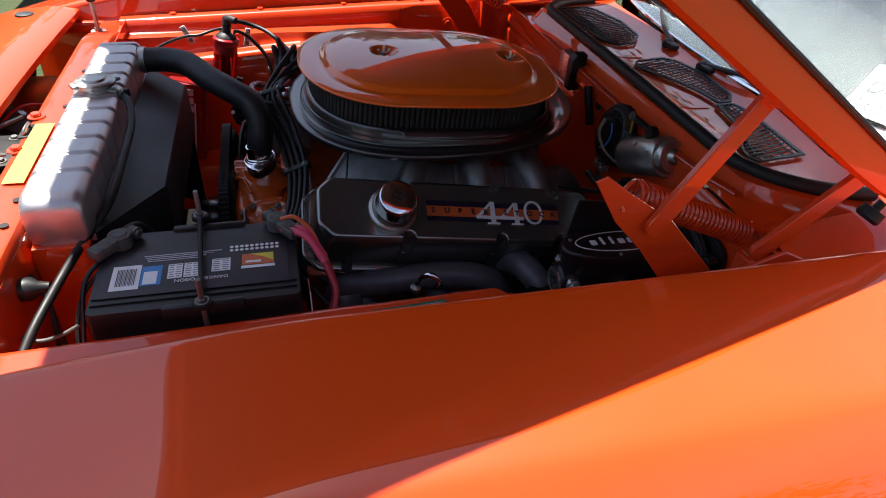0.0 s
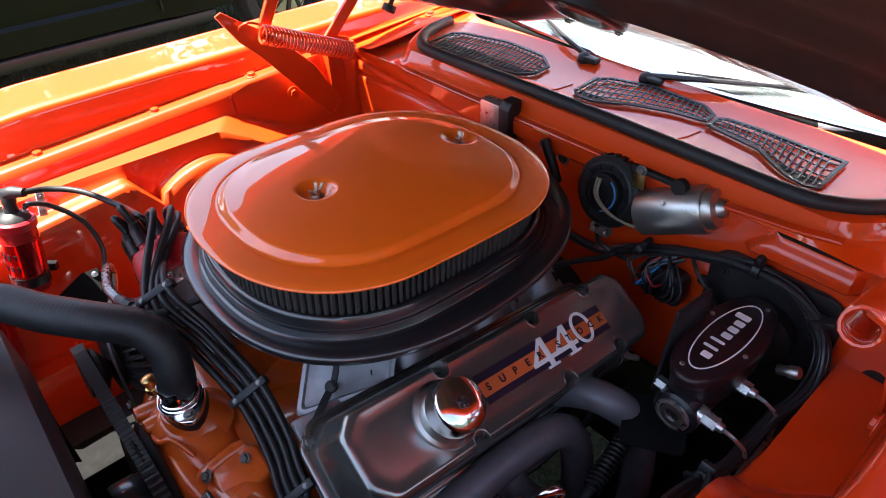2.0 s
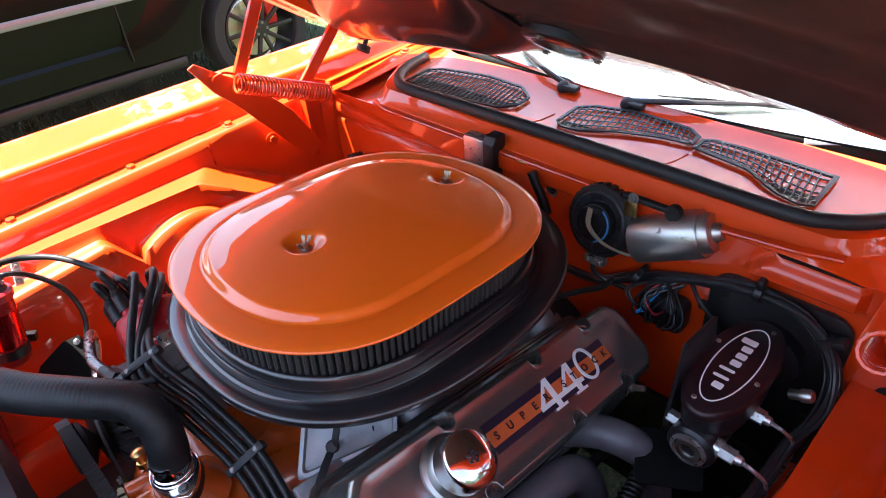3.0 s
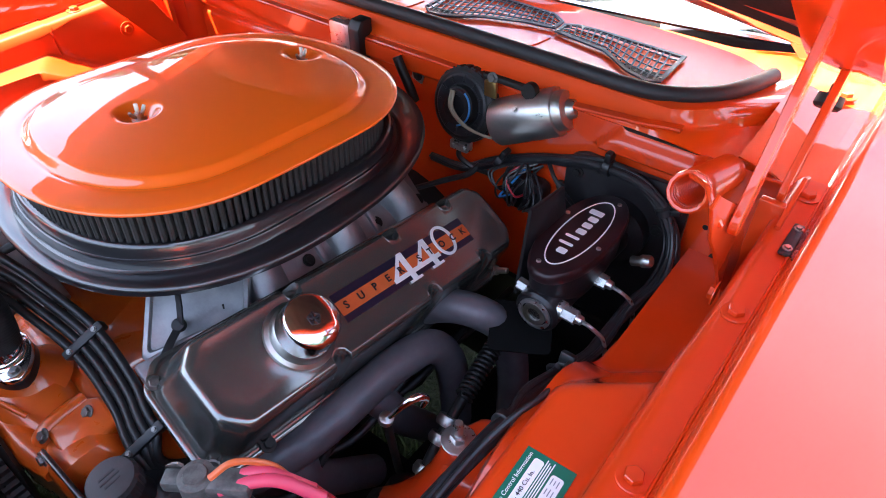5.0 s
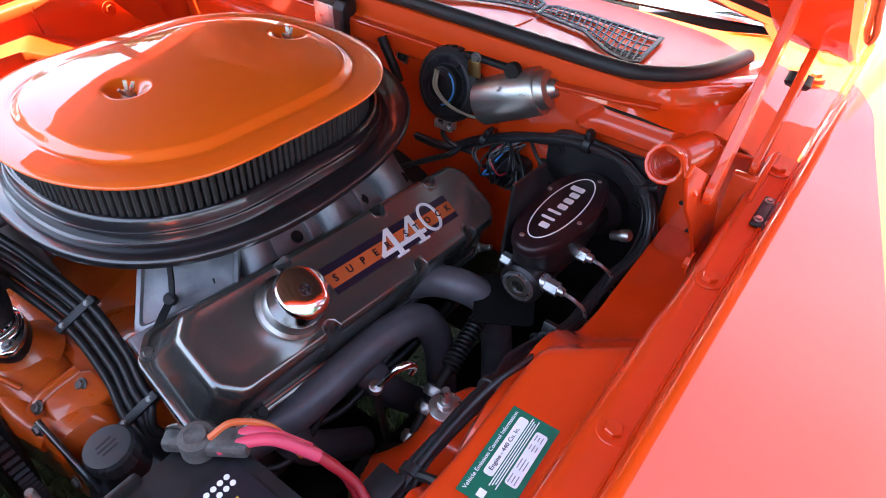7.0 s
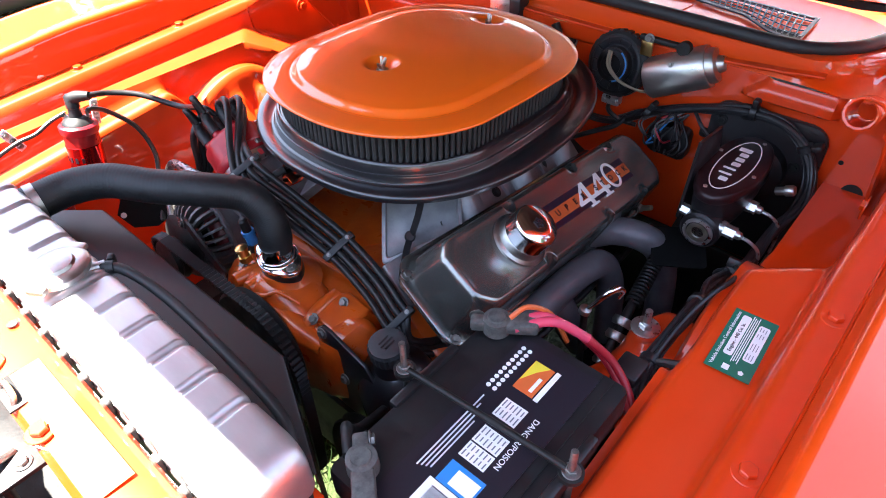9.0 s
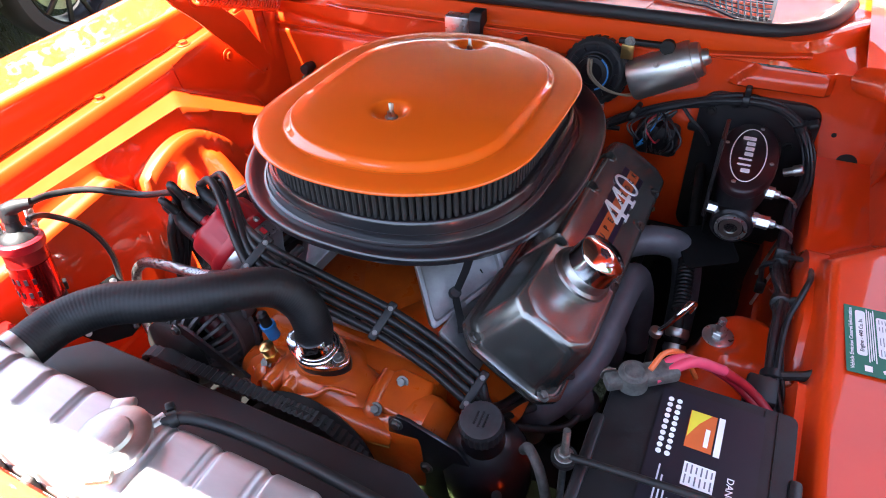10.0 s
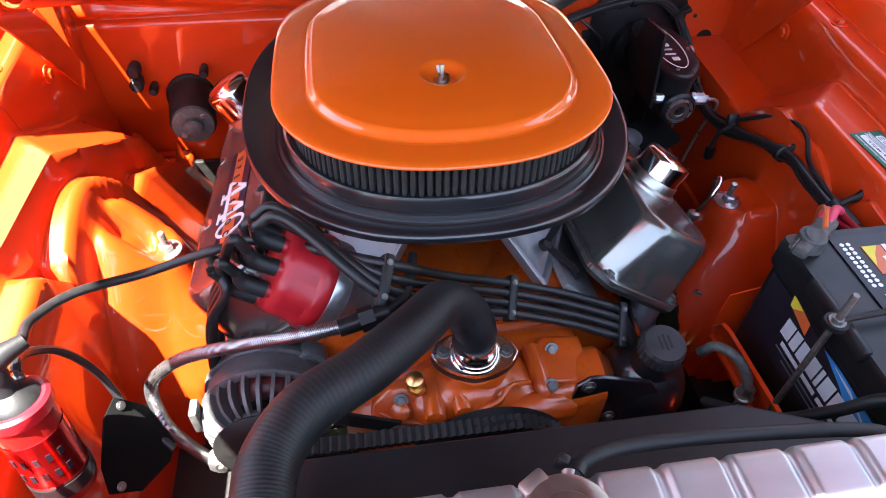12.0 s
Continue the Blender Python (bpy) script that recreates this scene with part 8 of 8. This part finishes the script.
def emission_label():
    z = 0.8535
    g = thing("emission_label", (-0.187, -0.568, z), "green and white emission control information sticker on the inner fender", "label")
    m = axes((-0.191, -0.5665, 0.8522), (1, 0, 0.023), (0, 0.0, 1)) @ Matrix.Rotation(radians(3), 4, "Z") @ Matrix.Diagonal((0.95, 0.88, 1, 1))
    bm = box(bmesh.new(), (0, 0, 0.0), (0.104, 0.054, 0.0008), m=m)
    part("sheet", bm, GREEN_PRINT, g)
    bm = bmesh.new()
    prism(bm, [(x + 0.010, y + 0.0095) for x, y in round_rect(0.070, 0.011, 0.003, 3)], 0.0005, 0.0009, m)
    prism(bm, [(x + 0.008, y - 0.0145) for x, y in round_rect(0.062, 0.0135, 0.003, 3)], 0.0005, 0.0009, m)
    part("panel", bm, WHITE, g)
    text("title", "Vehicle Emission Control Information", 0.0062, WHITE, g, m @ Matrix.Translation((0, 0.0205, 0.0008)))
    text("engine_line", "Engine - 440 Cu. In.", 0.0065, BLACK_PRINT, g, m @ Matrix.Translation((0.006, 0.0095, 0.0012)))
    for k in range(4):
        bm = box(bmesh.new(), (0.008, 0.0022 - 0.0024 * k, 0.0008), (0.082 - 0.004 * (k % 3), 0.0011, 0.0004), m=m)
        part("fine_print", bm, WHITE, g)
    bm = bmesh.new()
    for k in range(3):
        for x, w in ((-0.016, 0.010), (0.001, 0.013), (0.021, 0.008), (0.032, 0.007)):
            box(bm, (x, -0.0107 - 0.0034 * k, 0.0012), (w - 0.002 * ((k + int(x * 1000)) % 2), 0.0009, 0.0003), m=m)
    part("table", bm, TRIM_GREY, g)
    bm = lathe(bmesh.new(), [(0.0035, 0.0005), (0.0035, 0.0009)], m @ Matrix.Translation((-0.043, -0.014, 0)), 5)
    box(bm, (-0.043, 0.004, 0.0008), (0.008, 0.008, 0.0004), m=m)
    part("mark", bm, WHITE, g)


emission_label()


# ---------------------------------------------------------------- smaller fittings
def steering_reservoir():
    g = thing("steering_pump", (-0.372, -0.196, 0.60), "black power steering pump reservoir with ridged cap", "steering pump")
    m = up_at((-0.372, -0.196, 0.64), (-0.12, -0.02, 1))
    bm = lathe(bmesh.new(), [(0.055, -0.09), (0.060, -0.05), (0.058, 0.02), (0.045, 0.05), (0.028, 0.062), (0.023, 0.092)], m, 32)
    part("tank", bm, BLACK_PAN, g)
    bm = bmesh.new()
    n = 48
    rings = []
    for k, z in ((1.0, 0.090), (1.0, 0.108), (0.93, 0.113), (0.80, 0.114)):
        rings.append([((0.0265 + (0.0014 if i % 2 and k > 0.95 else 0)) * k * math.cos(2 * math.pi * i / n), (0.0265 + (0.0014 if i % 2 and k > 0.95 else 0)) * k * math.sin(2 * math.pi * i / n), z) for i in range(n)])
    loops(bm, rings, m=m)
    cap = part("cap", bm, CAP_GREY, g, "grey-black ridged cap", angle=25)
    bm = bmesh.new()
    for k in range(3):
        box(bm, (0, 0.006 - 0.006 * k, 0.1143), (0.022 - 0.004 * abs(k - 1), 0.0025, 0.0006), m=m)
    part("cap_print", bm, BATTERY, cap)
    bm = bmesh.new()
    # black mounting bracket in front of the pump
    prism(bm, [(-0.040, 0.0), (-0.026, 0.013), (-0.010, 0.012), (0.055, -0.012), (0.085, -0.06), (0.09, -0.16), (-0.02, -0.16), (-0.046, -0.06)], 0, 0.006, axes((-0.410, -0.125, 0.727), (0, -1, 0), (-1, 0, 0.0)), 0.002)
    part("bracket", bm, BLACK_PAN, g)
    for p in ((-0.417, -0.098, 0.726), (-0.42, -0.135, 0.655)):
        shared("bolt", BOLT_STEEL, g, axes(p, (0, 1, 0), (-1, 0, 0.2)))
    bm = lathe(bmesh.new(), [(0.075, -0.012), (0.078, -0.008), (0.066, 0.0), (0.078, 0.008), (0.075, 0.012)], axes((-0.45, -0.205, 0.55), (0, 1, 0), (-1, 0, 0.1)), 40)
    part("pulley", bm, DARK_IRON, g)
    # return line with a bright nut
    bm = tube(bmesh.new(), [(-0.385, -0.252, 0.722), (-0.395, -0.262, 0.746), (-0.415, -0.282, 0.742), (-0.432, -0.297, 0.708), (-0.435, -0.30, 0.64)], 0.0062, 12, 8)
    part("return_line", bm, LEAD, g)
    bm = lathe(bmesh.new(), [(0.010, 0), (0.010, 0.014), (0.008, 0.018)], up_at((-0.433, -0.299, 0.690), (0.05, 0, 1)), 6)
    lathe(bm, [(0.012, -0.004), (0.012, 0.0)], up_at((-0.433, -0.299, 0.690), (0.05, 0, 1)), 20)
    part("flare_nut", bm, STEEL, g)


steering_reservoir()


def dipstick():
    g = thing("dipstick", (-0.09, -0.36, 0.66), "chrome dipstick with a hooked handle", "dipstick")
    bm = tube(bmesh.new(), [(-0.125, -0.350, 0.58), (-0.137, -0.352, 0.69), (-0.140, -0.352, 0.715)], 0.0055, 10, 5)
    part("guide_tube", bm, DARK_IRON, g)
    bm = tube(bmesh.new(), [(-0.140, -0.352, 0.715), (-0.140, -0.366, 0.738), (-0.134, -0.377, 0.758), (-0.122, -0.386, 0.767), (-0.110, -0.391, 0.757), (-0.114, -0.388, 0.744)], [0.0030, 0.0030, 0.0042, 0.0052, 0.0045, 0.0030], 10, 6)
    part("handle", bm, CHROME, g)
    bm = lathe(bmesh.new(), [(0.009, 0), (0.009, 0.008), (0.006, 0.010)], up_at((-0.140, -0.352, 0.712), (0.1, -0.2, 1)), 16)
    part("stop_collar", bm, STEEL, g)


dipstick()


def steering_shaft():
    g = thing("steering_shaft", (-0.02, -0.375, 0.60), "steel steering shaft with coupling", "steering shaft")
    bm = tube(bmesh.new(), [(-0.145, -0.385, 0.565), (-0.07, -0.380, 0.625), (0.04, -0.368, 0.66), (0.16, -0.355, 0.68), (0.31, -0.34, 0.70)], 0.008, 12, 4)
    part("shaft", bm, DARK_IRON, g)
    bm = bmesh.new()
    for p in ((-0.110, -0.383, 0.592), (-0.075, -0.381, 0.620), (-0.055, -0.379, 0.634)):
        lathe(bm, [(0.016, -0.006), (0.018, 0.0), (0.016, 0.008)], up_at(p, (0.75, 0.05, 0.6)), 16)
    part("coupling", bm, STEEL, g)
    bm = helix((-0.02, -0.375, 0.645), (0.09, -0.362, 0.672), 0.0115, 16, 0.0026, bmesh.new())
    part("boot", bm, DARK_IRON, g)
    bm = bmesh.new()
    lathe(bm, [(0.05, -0.05), (0.055, 0.0), (0.045, 0.05), (0.02, 0.06)], up_at((-0.16, -0.39, 0.53), (0.6, 0, 0.7)), 24)
    part("gear_housing", bm, DARK_IRON, g)
    for p in ((-0.135, -0.405, 0.585), (-0.19, -0.38, 0.585), (-0.165, -0.43, 0.57)):
        shared("bolt", BOLT_STEEL, g, up_at(p, (0.3, -0.2, 1)))


steering_shaft()


def braid(bm, pts, radius, strands, pitch):
    """Two sets of flat strands wound opposite ways round a hose."""
    line = smooth_path(pts, 40)
    run, length = [0.0], 0.0
    for a, b in zip(line, line[1:]):
        length += (b - a).length
        run.append(length)
    side = (line[1] - line[0]).orthogonal().normalized()
    frames = []
    for i, p in enumerate(line):
        d = (line[min(i + 1, len(line) - 1)] - line[max(i - 1, 0)]).normalized()
        side = (side - d * side.dot(d)).normalized()
        frames.append((p, side.copy(), d.cross(side)))
    for way in (-1, 1):
        for k in range(strands):
            low, high = [], []
            for (p, u, v), l in zip(frames, run):
                a = 2 * math.pi * (k / strands + way * l / pitch)
                r = radius + 0.0003 * way * math.cos(strands * 2 * math.pi * l / pitch * 2 + math.pi * k)
                for edge, da in ((low, -0.19), (high, 0.19)):
                    edge.append(bm.verts.new(p + (u * math.cos(a + da) + v * math.sin(a + da)) * r))
            for i in range(len(line) - 1):
                bm.faces.new((low[i], low[i + 1], high[i + 1], high[i]))
    return bm


def fuel_line():
    g = thing("braided_hose", (-0.38, 0.27, 0.80), "braided stainless fuel hose with black end fitting", "hose")
    pts = [(-0.383, 0.171, 0.8475), (-0.386, 0.216, 0.844), (-0.377, 0.271, 0.827), (-0.367, 0.320, 0.807), (-0.359, 0.357, 0.787), (-0.3555, 0.388, 0.760), (-0.355, 0.4045, 0.732), (-0.363, 0.405, 0.707), (-0.3775, 0.396, 0.682), (-0.389, 0.378, 0.653), (-0.395, 0.356, 0.616)]
    hose = part("hose", tube(bmesh.new(), pts, 0.0069, 14, 20), DARK_IRON, g, angle=80)
    weave = part("braid", braid(bmesh.new(), pts, 0.0073, 10, 0.022), BRAID, hose, angle=80)
    tagged(weave, "woven stainless braid", kind="stuff")
    m = axes((-0.377, 0.146, 0.8495), (0, 0, 1), (-0.2, 0.95, -0.1)) @ Matrix.Scale(1.12, 4)
    bm = lathe(bmesh.new(), [(0.0085, -0.016), (0.0085, -0.002)], m, 14)
    lathe(bm, [(0.0115, -0.002), (0.0115, 0.012)], m, 6)
    lathe(bm, [(0.009, 0.012), (0.0085, 0.032)], m, 14)
    part("end_fitting", bm, BLACK_ANOD, g)
    bm = tube(bmesh.new(), [(-0.373, 0.132, 0.851), (-0.358, 0.112, 0.852), (-0.332, 0.102, 0.852), (-0.300, 0.095, 0.856)], 0.0058, 10, 5)
    part("stub", bm, RUBBER, g)


fuel_line()


def senders():
    g = thing("coolant_sender", (-0.405, 0.095, 0.735), "brass coolant sender with blue collar", "sender")
    m = up_at((-0.398, 0.103, 0.735), (-0.1, 0.1, 1))
    bm = lathe(bmesh.new(), [(0.011, 0), (0.011, 0.010)], m, 6)
    lathe(bm, [(0.008, 0.010), (0.008, 0.020), (0.010, 0.021), (0.010, 0.026), (0.004, 0.03)], m, 18)
    part("body", bm, BRASS, g)
    m = up_at((-0.372, 0.118, 0.745), (-0.1, 0.1, 1))
    bm = lathe(bmesh.new(), [(0.009, 0), (0.009, 0.018), (0.0105, 0.019), (0.0105, 0.026)], m, 18)
    part("collar", bm, BLUE_PRINT, g, "blue collar")
    bm = lathe(bmesh.new(), [(0.0075, 0.026), (0.0075, 0.046), (0.004, 0.05)], m, 14)
    part("terminal", bm, BLACK_PLASTIC, g)


senders()


def ledge_clip():
    g = thing("ledge_clip", (0.205, -0.640, 0.912), "small black clip on the fender ledge", "clip")
    m = axes((0.205, -0.641, ledge_z(0.205) + 0.004), (1, 0, 0.046), (0, 0, 1))
    part("plate", box(bmesh.new(), (0, 0, 0), (0.060, 0.013, 0.005), 0.002, m), BLACK_PLASTIC, g)
    shared("screw", BOLT_SMALL, g, m @ Matrix.Translation((-0.02, 0, 0.0025)))
    shared("screw", BOLT_SMALL, g, m @ Matrix.Translation((0.02, 0, 0.0025)))


ledge_clip()


def flap():
    g = thing("rubber_flap", (-0.40, 0.43, 0.66), "black rubber splash flap on the inner fender", "flap")
    bm = bmesh.new()
    m = axes((-0.402, 0.424, 0.700), (0.6, -0.3, 0.75), (-0.35, -0.75, 0.55))
    out = [(0.052, 0.020), (0.030, 0.034), (-0.020, 0.040), (-0.050, 0.030), (-0.055, -0.006), (-0.030, -0.040), (0.005, -0.050), (0.030, -0.036)]
    loops(bm, [[(x * f, y * f, 0.004 * math.cos(3 * x / 0.05) * f + z) for x, y in out] for f, z in ((1.0, 0.0), (1.0, 0.003), (0.7, 0.005), (0.35, 0.004))], m=m)
    part("sheet", bm, FLAP_RUBBER, g, angle=50)
    for p in ((0.042, 0.016), (-0.044, 0.02)):
        shared("screw", BOLT_SMALL, g, m @ Matrix.Translation((*p, 0.004)))


flap()
